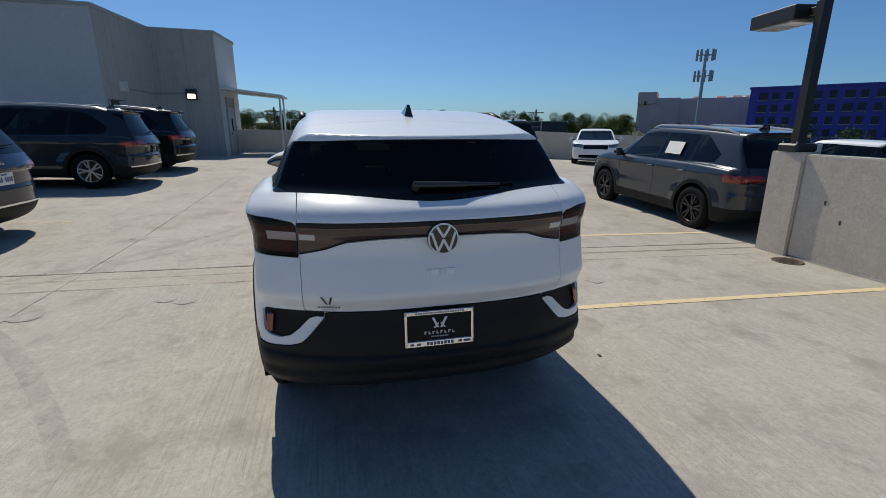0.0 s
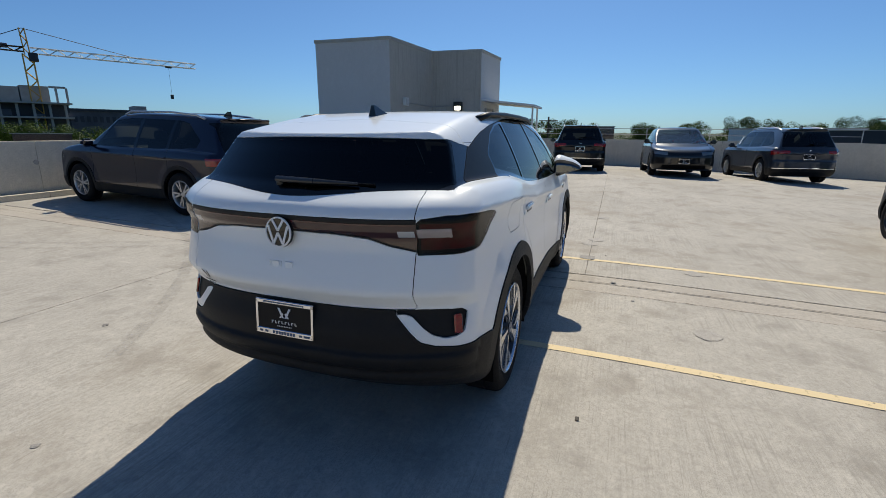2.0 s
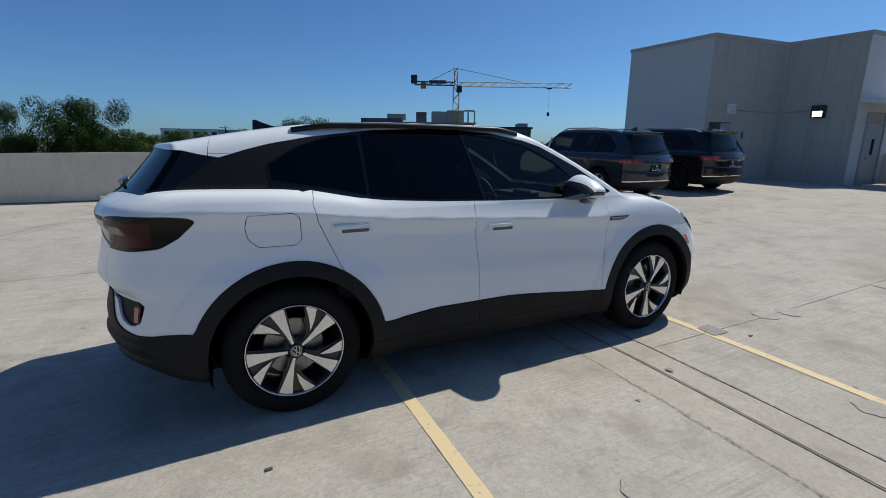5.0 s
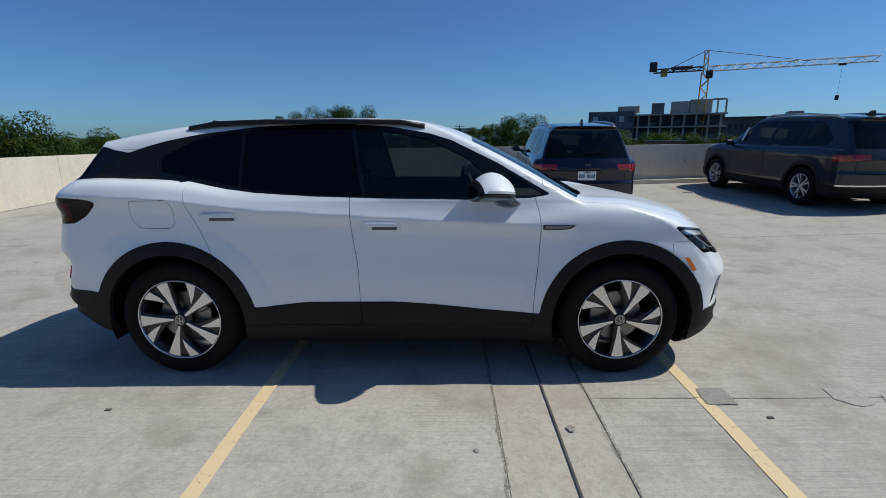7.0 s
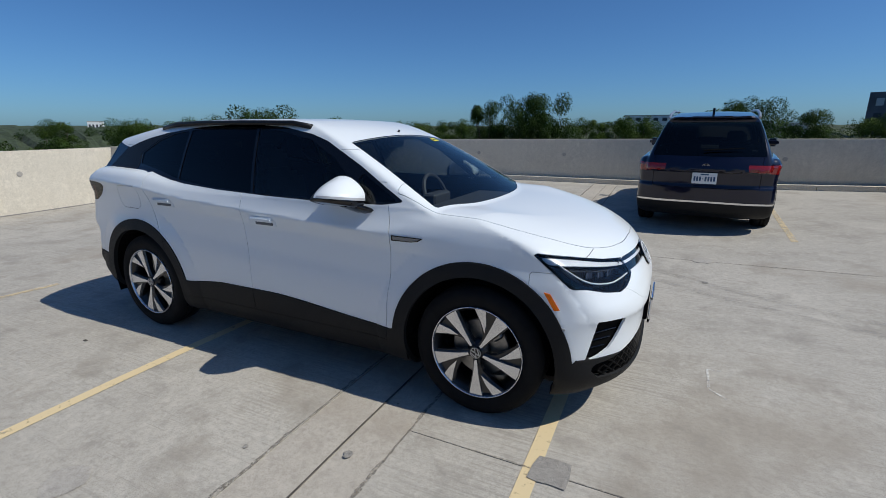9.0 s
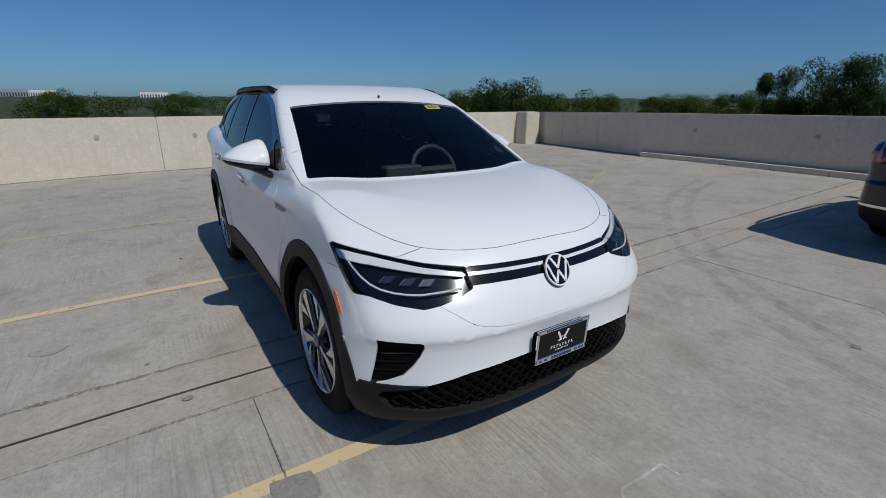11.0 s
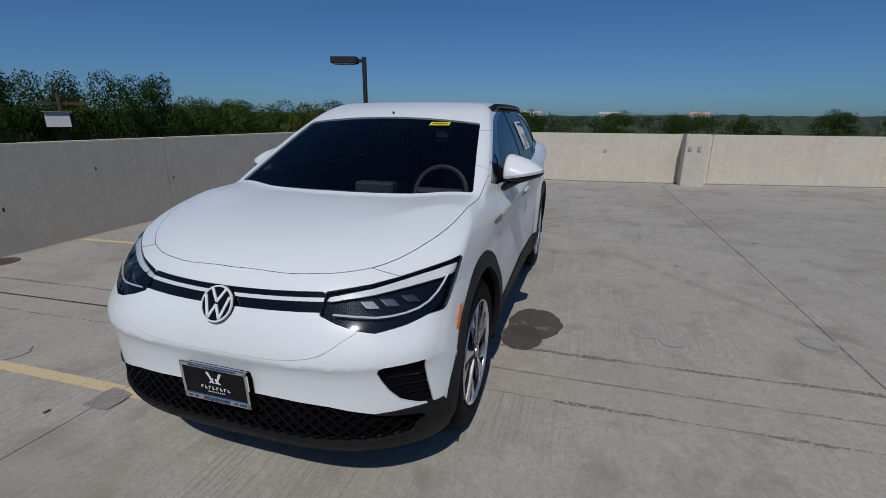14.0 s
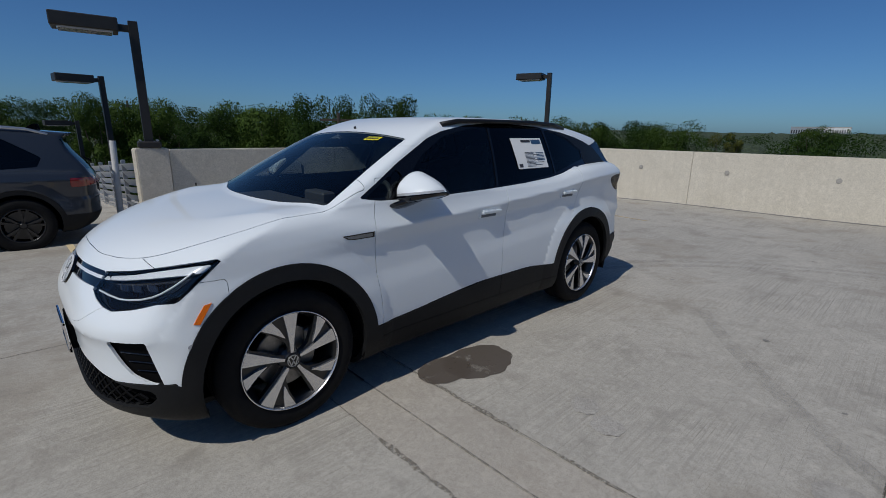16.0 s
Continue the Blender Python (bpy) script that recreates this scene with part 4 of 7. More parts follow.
def build_hero():
    S = Shell(hero_field, (-2.36, -0.98, 0.10), (2.34, 0.98, 1.70), 0.02)
    ab = np.abs
    side = lambda pts, lim, grow=0.0: (lambda x, y, z: np.maximum(poly2(x, z, pts) - grow, lim - ab(y)))
    nose = lambda pts, grow=0.0: (lambda x, y, z: np.maximum(poly2(ab(y), z, pts) - grow, 1.55 - x))
    tail = lambda pts, lim=-1.85, grow=0.0: (lambda x, y, z: np.maximum(poly2(ab(y), z, pts) - grow, x - lim))
    # wheel openings
    S.cut(lambda x, y, z: np.maximum(np.minimum(disc(x, z, HUBX, 0.428), disc(x, z, -HUBX, 0.428)), 0.62 - ab(y)), "void")
    # windscreen and rear window
    S.cut(lambda x, y, z: np.maximum.reduce([ab(y) - (0.728 - 0.34 * (z - 1.10)), z - 1.497 + 0.10 * y * y, 0.25 - x, 0.010 - hero_low(x, y, z)]), "windscreen")
    def back_glass(x, y, z):
        sd, rf, sc, bk = top_sides(x, y, z)
        return np.maximum.reduce([np.maximum(sd - 0.035, rf) - bk + 0.004, 1.198 + 0.05 * np.clip((ab(y) - 0.55) / 0.12, 0, 1) - z, z - 1.444 + 0.03 * y * y, x + 1.6, 0.004 - hero_low(x, y, z)])
    S.cut(back_glass, "rear_window")
    # side windows and the dark band round them
    band = [(0.925, 1.150), (0.615, 1.330), (0.338, 1.466), (0.20, 1.508), (-0.04, 1.550), (-0.28, 1.567), (-0.52, 1.568), (-0.86, 1.553), (-1.215, 1.510), (-1.43, 1.470), (-1.55, 1.438), (-1.668, 1.400), (-1.76, 1.416), (-1.84, 1.436), (-2.3, 1.436), (-2.3, 1.20), (-1.85, 1.20), (-1.45, 1.20), (-1.25, 1.235), (-1.016, 1.190), (-0.848, 1.168), (-0.51, 1.147), (-0.07, 1.132), (0.44, 1.124), (0.80, 1.130)]
    S.cut(lambda x, y, z: np.maximum(side(band, 0.36)(x, y, z), np.where(x < -1.30, 0.004 - hero_low(x, y, z), -1)), "side_band")
    g0 = [(-0.175, 1.146), (0.70, 1.138), (0.60, 1.215), (0.42, 1.365), (0.20, 1.472), (-0.05, 1.522), (-0.255, 1.540)]
    g1 = [(-0.205, 1.147), (-0.285, 1.541), (-0.65, 1.543), (-0.925, 1.528), (-0.925, 1.195), (-0.6, 1.165)]
    g2 = [(-0.950, 1.202), (-0.955, 1.522), (-1.10, 1.505), (-1.27, 1.455), (-1.44, 1.360), (-1.43, 1.290), (-1.15, 1.245)]
    g3 = [(0.725, 1.145), (0.88, 1.150), (0.64, 1.290), (0.615, 1.255)]
    for k, g in enumerate((g0, g1, g2, g3)):
        S.cut(side(g, 0.45, 0.004), "glass%d" % k, ("side_band",))
    cp = [(-1.28, 1.462), (-1.46, 1.362), (-1.45, 1.285), (-1.47, 1.20), (-1.87, 1.20), (-1.87, 1.262), (-1.674, 1.412), (-1.60, 1.46), (-1.43, 1.51), (-1.25, 1.55), (-0.9, 1.59), (-0.9, 1.545), (-1.12, 1.515)]
    S.cut(side(cp, 0.36), "pillar", ("side_band",))
    S.cut(hero_clad, "cladding")
    # front lamps, light bar, side vents, lower grille
    hl = [(0.405, 0.876), (0.405, 0.806), (0.47, 0.783), (0.55, 0.762), (0.61, 0.752), (0.70, 0.768), (0.77, 0.793), (0.95, 0.800), (0.95, 0.975), (0.84, 0.962), (0.79, 0.950), (0.74, 0.938), (0.65, 0.917), (0.55, 0.896)]
    drl = [(0.415, 0.860), (0.415, 0.846), (0.57, 0.866), (0.66, 0.882), (0.745, 0.898), (0.80, 0.907), (0.95, 0.918), (0.95, 0.950), (0.79, 0.938), (0.70, 0.918), (0.57, 0.886)]
    behind = lambda x, z: (1.675 + (0.948 - z) * 1.20) - x
    lamp = lambda pts, inset=0.0: (lambda x, y, z: np.maximum(nose(pts)(x, y, z), behind(x, z) + inset))
    S.cut(lamp(hl), "headlamp")
    S.cut(lamp(drl, 0.022), "drl", ("headlamp",))
    S.cut(lambda x, y, z: np.maximum.reduce([ab(z - 0.845) - 0.031, ab(y) - 0.405, 1.6 - x]), "light_bar")
    S.inside([lambda x, y, z: z - 0.8590, lambda x, y, z: 0.8465 - z], "white_line", "light_bar")
    vent = [(0.775, 0.636), (0.70, 0.633), (0.642, 0.630), (0.632, 0.614), (0.645, 0.570), (0.668, 0.525), (0.70, 0.485), (0.75, 0.455), (0.79, 0.438), (0.80, 0.45), (0.79, 0.55)]
    S.cut(lambda x, y, z: np.maximum(nose(vent, 0.004)(x, y, z), 1.945 + 0.22 * (z - 0.44) - x), "vent")
    low = [(0.0, 0.482), (0.25, 0.480), (0.45, 0.470), (0.56, 0.448), (0.66, 0.424), (0.755, 0.408), (0.775, 0.378), (0.73, 0.330), (0.60, 0.322), (0.30, 0.318), (0.0, 0.318), (-0.1, 0.318), (-0.1, 0.482)]
    S.cut(nose(low), "grille", ("body", "cladding"))
    # rear lamps, the strip that joins them, reflector pockets
    tl = [(-1.80, 1.105), (-1.82, 1.124), (-1.90, 1.134), (-2.05, 1.141), (-2.13, 1.138), (-2.19, 1.124), (-2.4, 1.122), (-2.4, 0.974), (-2.10, 0.975), (-1.96, 0.986), (-1.88, 1.03)]
    S.cut(lambda x, y, z: np.maximum(np.maximum(poly2(x, z, tl), 0.592 - ab(y)), x + 1.70), "tail_lamp")
    foot = lambda y: np.interp(ab(y), [0, 0.25, 0.40, 0.48, 0.60], [1.055, 1.052, 1.040, 1.012, 0.985])
    S.cut(lambda x, y, z: np.maximum.reduce([z - 1.124, foot(y) - z, ab(y) - 0.592, x + 1.9]), "tail_bar")
    S.inside([lambda x, y, z: z - 1.104, lambda x, y, z: foot(y) + 0.008 - z], "tail_glow", "tail_bar")
    S.inside([lambda x, y, z: 1.098 - z], "tail_line", "tail_glow")
    S.inside([lambda x, y, z: z - 1.076, lambda x, y, z: 1.048 - z, lambda x, y, z: 0.52 - ab(y), lambda x, y, z: ab(y) - 0.585], "inner_white", "tail_glow")
    S.inside([lambda x, y, z: z - 1.084, lambda x, y, z: 1.044 - z, lambda x, y, z: ab(y) - 0.72], "tail_white", "tail_lamp")
    S.inside([lambda x, y, z: z - 1.104, lambda x, y, z: 0.994 - z, lambda x, y, z: x + 1.99, lambda x, y, z: 0.605 - ab(y)], "tail_red", "tail_lamp")
    pk = [(0.502, 0.711), (0.502, 0.734), (0.60, 0.733), (0.755, 0.728), (0.775, 0.71), (0.772, 0.632), (0.75, 0.612), (0.70, 0.606), (0.655, 0.622), (0.615, 0.655), (0.57, 0.702), (0.54, 0.714)]
    S.cut(tail(pk), "pocket")
    # panels
    S.cut(lambda x, y, z: np.maximum.reduce([x - spl(ab(y), [(0.0, 2.040), (0.2, 2.030), (0.36, 1.994), (0.5, 1.93), (0.6, 1.845), (0.69, 1.70), (0.742, 1.53), (0.762, 1.3), (0.765, 0.9), (0.80, 0.5)]), 0.88 - z, 0.88 - x]), "hood")
    fd = [(-0.275, 1.25), (-0.268, 0.95), (-0.235, 0.70), (-0.225, 0.30), (0.835, 0.30), (0.84, 0.55), (0.862, 0.75), (0.868, 0.96), (0.855, 1.05), (0.80, 1.25)]
    rd = [(-0.275, 1.25), (-0.268, 0.95), (-0.235, 0.70), (-0.225, 0.30), (-1.0, 0.30), (-1.08, 0.76), (-1.12, 0.82), (-1.235, 1.08), (-1.255, 1.17), (-1.22, 1.30)]
    for tag, pts in (("front_door", fd), ("rear_door", rd)):
        S.cut(side(pts, 0.55), tag)
        S.cut(lambda x, y, z: np.maximum(poly2(x, z, pts), np.maximum(0.55 - ab(y), 0.345 - z)), tag + "_sill", ("cladding",))
    flap = [(-1.575, 1.125), (-1.36, 1.13), (-1.325, 1.10), (-1.32, 0.985), (-1.355, 0.96), (-1.53, 0.963), (-1.575, 1.00), (-1.59, 1.06)]
    S.cut(lambda x, y, z: np.maximum(poly2(x, z, flap), y + 0.5), "charge_flap")
    S.cut(lambda x, y, z: np.maximum.reduce([ab(y) - 0.587, x + 1.9, 0.735 - z, z - 1.3]), "tailgate")
    S.cut(lambda x, y, z: np.maximum.reduce([x + 1.56 + 0.25 * ab(y), 1.34 - z]), "spoiler")
    S.cut(lambda x, y, z: np.maximum.reduce([spl(ab(y), [(0.0, 0.647), (0.24, 0.651), (0.36, 0.664), (0.43, 0.682), (0.53, 0.745), (0.62, 0.80), (0.72, 0.86)]) - z, z - 0.86, 1.55 - x]), "apron")
    S.cut(lambda x, y, z: np.maximum.reduce([np.where(z > 0.935, 1.80, 1.66) - x, z - 0.95 + 0.25 * np.maximum(ab(y) - 0.5, 0)]), "front_bumper")
    S.cut(lambda x, y, z: np.maximum.reduce([1.42 - z, x - 0.6]), "roof")

    car = thing("car", "white electric crossover with grey cladding and two-tone wheels", "car")
    P = S.piece
    gp = 0.0019
    P("body", ("body",), M_WHITE, car, label="white painted fenders and frame", inset=gp)
    P("roof", ("roof",), M_WHITE, car, inset=0.001)
    P("hood", ("hood",), M_WHITE, car, inset=gp)
    P("front_bumper", ("front_bumper",), M_WHITE, car, inset=0.0008)
    P("nose_panel", ("apron",), M_WHITE, car, inset=0.0008)
    tg = P("tailgate", ("tailgate",), M_WHITE, car, inset=gp)
    P("spoiler", ("spoiler",), M_WHITE, tg, inset=gp)
    P("cladding", ("cladding",), M_TRIM, car, out=0.006, rim=0.03, label="matt dark grey plastic lower cladding", inset=0.001)
    P("windscreen", ("windscreen",), M_GLASS_SCREEN, car, rim=0.004, inset=0.002)
    P("rear_window", ("rear_window",), M_GLASS_DARK, tg, rim=0.004, label="black privacy glass", inset=0.002)
    P("lower_grille", ("grille",), M_DARK, car, out=-0.035, rim=0)
    P("light_bar", ("light_bar",), M_BLACK_GLOSS, car, out=-0.006, rim=0)
    P("light_line", ("white_line",), M_LAMP_WHITE, car, out=-0.003, rim=0.006)
    P("tail_light_bar", ("tail_bar",), M_RAIL, tg, out=-0.001, rim=0.004, label="gloss black strip with a smoked red band", inset=0.0015)
    P("tail_light_band", ("tail_glow",), M_SMOKE_RED, tg, out=-0.002, rim=0)
    P("red_line", ("tail_line",), M_RED_DARK, tg, out=-0.002, rim=0)
    P("charge_flap", ("charge_flap",), M_WHITE, car, inset=gp)
    P("inner_shell", ("body", "roof", "hood", "front_bumper", "apron", "tailgate", "spoiler", "cladding", "front_door", "rear_door", "front_door_sill", "rear_door_sill", "charge_flap", "side_band", "pillar", "tail_bar", "tail_glow", "light_bar", "white_line", "vent", "pocket", "tail_line", "inner_white"), M_DARK, car, out=-0.022, rim=0)
    for s in (1, -1):
        fdo = P("front_door", ("front_door",), M_WHITE, car, s, inset=gp)
        rdo = P("rear_door", ("rear_door",), M_WHITE, car, s, inset=gp)
        P("sill_trim", ("front_door_sill",), M_TRIM, fdo, s, out=0.006, rim=0.03, inset=gp)
        P("sill_trim", ("rear_door_sill",), M_TRIM, rdo, s, out=0.006, rim=0.03, inset=gp)
        P("window_frame", ("side_band",), M_BLACK_GLOSS, car, s, rim=0.006)
        P("rear_pillar", ("pillar",), M_GREY_PILLAR, car, s, out=0.002, rim=0.006, inset=0.001)
        P("window", ("glass0",), M_GLASS_FRONT, fdo, s, out=-0.004, rim=0)
        P("window", ("glass1",), M_GLASS_DARK, rdo, s, out=-0.004, rim=0)
        P("quarter_window", ("glass2",), M_GLASS_DARK, car, s, out=-0.004, rim=0)
        P("quarter_window", ("glass3",), M_GLASS_FRONT, car, s, out=-0.004, rim=0)
        head = P("headlight", ("headlamp", "drl"), M_LENS, car, s, rim=0.012, inset=0.0015)
        P("running_light", ("drl",), M_LAMP_WHITE, head, s, out=-0.008, rim=0.008)
        P("bowl", ("headlamp", "drl"), M_BLACK_GLOSS, head, s, out=-0.03, rim=0)
        lamp = P("tail_light", ("tail_lamp", "tail_red", "tail_white"), M_LENS_SMOKE, car, s, rim=0.01, where=lambda x, y, z: ab(y) > 0.58, inset=0.0015)
        P("bowl", ("tail_lamp",), M_BOWL, lamp, s, out=-0.012, rim=0)
        P("red_segment", ("tail_red",), M_RED_LAMP, lamp, s, out=-0.012, rim=0.004)
        P("reversing_light", ("tail_white",), M_LAMP_WHITE, lamp, s, out=-0.004, rim=0.004)
        P("reversing_light", ("inner_white",), M_LAMP_GREY2, tg, s, out=-0.002, rim=0.004)
        P("side_vent", ("vent",), M_GRILLE, car, s, out=-0.03, rim=0)
        P("reflector_pocket", ("pocket",), M_TRIM, car, s, out=-0.014, rim=0)
    return S, car


def tyre_mesh(r=0.37, w=0.225, rim=0.262):
    h = w / 2
    bm = lathe([(rim - 0.012, -h * 0.80), (rim + 0.004, -h * 0.93), (rim + 0.035, -h * 1.02), (rim + 0.07, -h * 1.03), (r - 0.022, -h * 0.94), (r - 0.006, -h * 0.83),
                (r, -h * 0.68), (r + 0.0005, -h * 0.36), (r - 0.007, -h * 0.35), (r - 0.007, -h * 0.29), (r + 0.001, -h * 0.28), (r + 0.001, h * 0.0), (r - 0.007, h * 0.01), (r - 0.007, h * 0.07), (r, h * 0.08),
                (r, h * 0.68), (r - 0.006, h * 0.83), (r - 0.022, h * 0.94), (rim + 0.07, h * 1.03), (rim + 0.004, h * 0.93), (rim - 0.012, h * 0.80)], 72)
    bmesh.ops.recalc_face_normals(bm, faces=bm.faces[:])
    return bm


def polar(*pts):
    """Corner places from (clock angle in degrees, radius)."""
    return [(r * math.sin(radians(a)), r * math.cos(radians(a))) for a, r in pts]


def emblem(parent, r, m, ring_mat, ground_mat):
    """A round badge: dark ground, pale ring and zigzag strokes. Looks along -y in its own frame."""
    bm = lathe([(0.0004, -0.012), (r * 0.9, -0.012), (r, -0.006), (r * 1.02, 0.004)], 40)
    bm.transform(m)
    e = part("badge", bm, ground_mat, parent, "round black badge with a white ring")
    bm = lathe([(r * 0.89, -0.011), (r * 0.90, -0.015), (r * 0.98, -0.015), (r, -0.009)], 40)
    for pts in ([(-0.42, 0.78), (0, 0.10), (0.42, 0.78)], [(-0.76, 0.42), (-0.36, -0.78), (0, -0.04), (0.36, -0.78), (0.76, 0.42)]):
        for (ax, az), (bx, bz) in zip(pts, pts[1:]):
            d = Vector((bx - ax, 0, bz - az)).normalized()
            n = Vector((-d.z, 0, d.x)) * 0.075
            prism([(r * (ax + n.x), r * (az + n.z)), (r * (bx + n.x), r * (bz + n.z)), (r * (bx - n.x), r * (bz - n.z)), (r * (ax - n.x), r * (az - n.z))], 0.004, bm, Matrix.Translation((0, -0.0155, 0)))
    bm.transform(m)
    part("badge_ring", bm, ring_mat, e)["kind"] = "stuff"
    return e


def hero_wheel(car, m):
    """Wheel whose outer face looks along -y."""
    bm = tyre_mesh()
    w = new("wheel")
    w.empty_display_size = 0.1
    w.parent, w.matrix_basis = car, m
    part("tyre", bm, M_RUBBER, w, smooth=True)
    bm = lathe([(0.254, -0.100), (0.244, -0.085), (0.228, -0.06), (0.218, 0.02), (0.235, 0.10)], 72)
    part("rim", bm, M_RIM_BLACK, w, smooth=True)
    part("rim_edge", lathe([(0.262, -0.104), (0.262, -0.113), (0.2595, -0.116), (0.2565, -0.114), (0.254, -0.100)], 72), M_ALLOY, w, "machined silver rim edge", smooth=True)
    bm = bmesh.new()
    for k in range(5):
        t = Matrix.Rotation(k * math.tau / 5, 4, "Y") @ Matrix.Translation((0, -0.090, 0))
        prism(polar((-36, 0.036), (36, 0.036), (12, 0.09), (11, 0.249), (0, 0.251), (-23, 0.249), (-39, 0.249), (-29, 0.17), (-17, 0.11), (-14, 0.07)), 0.030, bm, t)
    part("spoke_core", bm, M_RIM_BLACK, w)
    for k in range(5):
        t = Matrix.Rotation(k * math.tau / 5, 4, "Y") @ Matrix.Translation((0, -0.106, 0))
        bm = prism(polar((-9, 0.044), (9, 0.044), (7, 0.12), (8, 0.20), (8.5, 0.251), (0, 0.252), (-8.5, 0.251), (-7.5, 0.18), (-6.5, 0.10)), 0.017, None, t)
        part("spoke_face", bm, M_ALLOY, w, "silver paddle-shaped spoke")
        part("spoke_tooth", prism(polar((-37, 0.251), (-30, 0.252), (-23, 0.251), (-18, 0.19), (-13.5, 0.132), (-27, 0.185)), 0.017, None, t), M_ALLOY, w, "short silver tooth at the rim")
    part("brake_disc", lathe([(0.05, -0.03), (0.16, -0.03), (0.165, -0.025), (0.165, 0.0)], 40), M_BRAKE, w)
    part("caliper", box((0.07, 0.05, 0.14), (0.13, -0.035, 0.06), 0.012), M_BRAKE, w)
    part("hub", lathe([(0.0005, -0.100), (0.036, -0.100), (0.045, -0.09), (0.060, -0.075), (0.062, -0.04)], 32), M_RIM_BLACK, w)
    emblem(w, 0.031, Matrix.Translation((0, -0.098, 0)), M_SILVER, M_RIM_BLACK)
    return w


def skins(axis, u, v, lo, hi):
    """Where lines along an axis meet the skin from lo (outside) to hi (inside)."""
    u, v = np.atleast_1d(np.asarray(u, float)), np.atleast_1d(np.asarray(v, float))
    a, b = np.full(u.shape, float(lo)), np.full(u.shape, float(hi))
    for _ in range(16):
        mid = (a + b) / 2
        val = hero_field(*{"x": (mid, u, v), "y": (u, mid, v), "z": (u, v, mid)}[axis])
        a, b = np.where(val < 0, a, mid), np.where(val < 0, mid, b)
    return mid


def skin(axis, u, v, lo, hi):
    return float(skins(axis, u, v, lo, hi)[0])


S_HERO, HERO = build_hero()
SPIN = {(1, -1): -37, (-1, -1): -20, (1, 1): 1, (-1, 1): 20}
for sx in (1, -1):
    for sy in (1, -1):
        turn = Matrix.Translation((sx * HUBX, sy * 0.722, HUBZ)) @ Matrix.Rotation(math.pi if sy > 0 else 0, 4, "Z") @ Matrix.Rotation(radians(SPIN[sx, sy]), 4, "Y")
        hero_wheel(HERO, turn)
        bm = lathe([(0.437, 0.84 * sy), (0.437, 0.50 * sy), (0.01, 0.50 * sy)], 40)
        bm.transform(Matrix.Translation((sx * HUBX, 0, HUBZ)))
        bmesh.ops.bisect_plane(bm, geom=bm.verts[:] + bm.edges[:] + bm.faces[:], plane_co=(0, 0, 0.24), plane_no=(0, 0, -1), clear_outer=True)
        part("wheel_well", bm, M_DARK, HERO)

# roof rails, aerial, wiper
for s in (1, -1):
    path = [(0.17, 0.605, 0.0), (0.02, 0.612, 0.026), (-0.35, 0.618, 0.034), (-0.8, 0.612, 0.034), (-1.12, 0.595, 0.024), (-1.30, 0.58, 0.0)]
    bm = bmesh.new()
    rings = []
    for x, y, up in path:
        z = skin("z", x, y, 1.9, 1.2) + up
        rings.append([bm.verts.new((x, s * (y + dy), z + dz)) for dy, dz in ((-0.018, -0.014), (-0.018, 0.006), (-0.008, 0.014), (0.010, 0.014), (0.020, 0.004), (0.018, -0.016))])
    for p, q in zip(rings, rings[1:]):
        for k in range(6):
            bm.faces.new((p[k], p[(k + 1) % 6], q[(k + 1) % 6], q[k]))
    bm.faces.new(rings[0]), bm.faces.new(rings[-1])
    bmesh.ops.recalc_face_normals(bm, faces=bm.faces[:])
    part("roof_rail", bm, M_RAIL, HERO, "black roof rail", smooth=True)
za = skin("z", -1.36, 0, 1.9, 1.2)
bm = bmesh.new()
prof = [(-1.27, 0.0), (-1.33, 0.018), (-1.39, 0.045), (-1.425, 0.062), (-1.44, 0.060), (-1.445, 0.0)]
la = [bm.verts.new((x, 0.004 + 0.020 * (1 - z / 0.07), za + z - 0.004 - (x + 1.36) * 0.09 * -1)) for x, z in prof]
lb = [bm.verts.new((v.co.x, -v.co.y, v.co.z)) for v in la]
bm.faces.new(la), bm.faces.new(lb[::-1])
for k in range(len(prof)):
    bm.faces.new((la[k], lb[k], lb[(k + 1) % len(prof)], la[(k + 1) % len(prof)]))
bmesh.ops.recalc_face_normals(bm, faces=bm.faces[:])
part("aerial", bm, M_BLACK_GLOSS, HERO, "black shark-fin aerial")


def on_tail(y, z, off=0.0):
    return Vector((skin("x", y, z, -2.6, -1.5) - off, y, z))


bm = rod(on_tail(0.10, 1.262, 0.030), on_tail(-0.10, 1.258, 0.030), 0.014, 0.013, 10)
rod(on_tail(-0.10, 1.258, 0.030), on_tail(-0.30, 1.252, 0.022), 0.012, 0.005, 10, bm)
rod(on_tail(0.09, 1.245, 0.0), on_tail(0.09, 1.262, 0.030), 0.020, 0.014, 10, bm)
wip = part("rear_wiper", bm, M_PILLAR, HERO, "black rear wiper arm")
part("wiper_blade", rod(on_tail(-0.02, 1.246, 0.008), on_tail(-0.37, 1.246, 0.008), 0.007, 0.006, 6), M_DARK, wip)
bm = box((0.03, 0.42, 0.010), (-1.972, 0, 1.428), 0.003)
part("brake_light", bm, M_RED_DARK, HERO, "dark red high brake light")


def face_on(p, q):
    """A frame at p on the nose or tail whose -y looks out along the skin's normal."""
    g = S_HERO.grad(np.array([p[:]]))[0]
    out = Vector(g).normalized()
    return Matrix.Translation(p) @ out.to_track_quat("-Y", "Z").to_matrix().to_4x4() @ (q or Matrix())


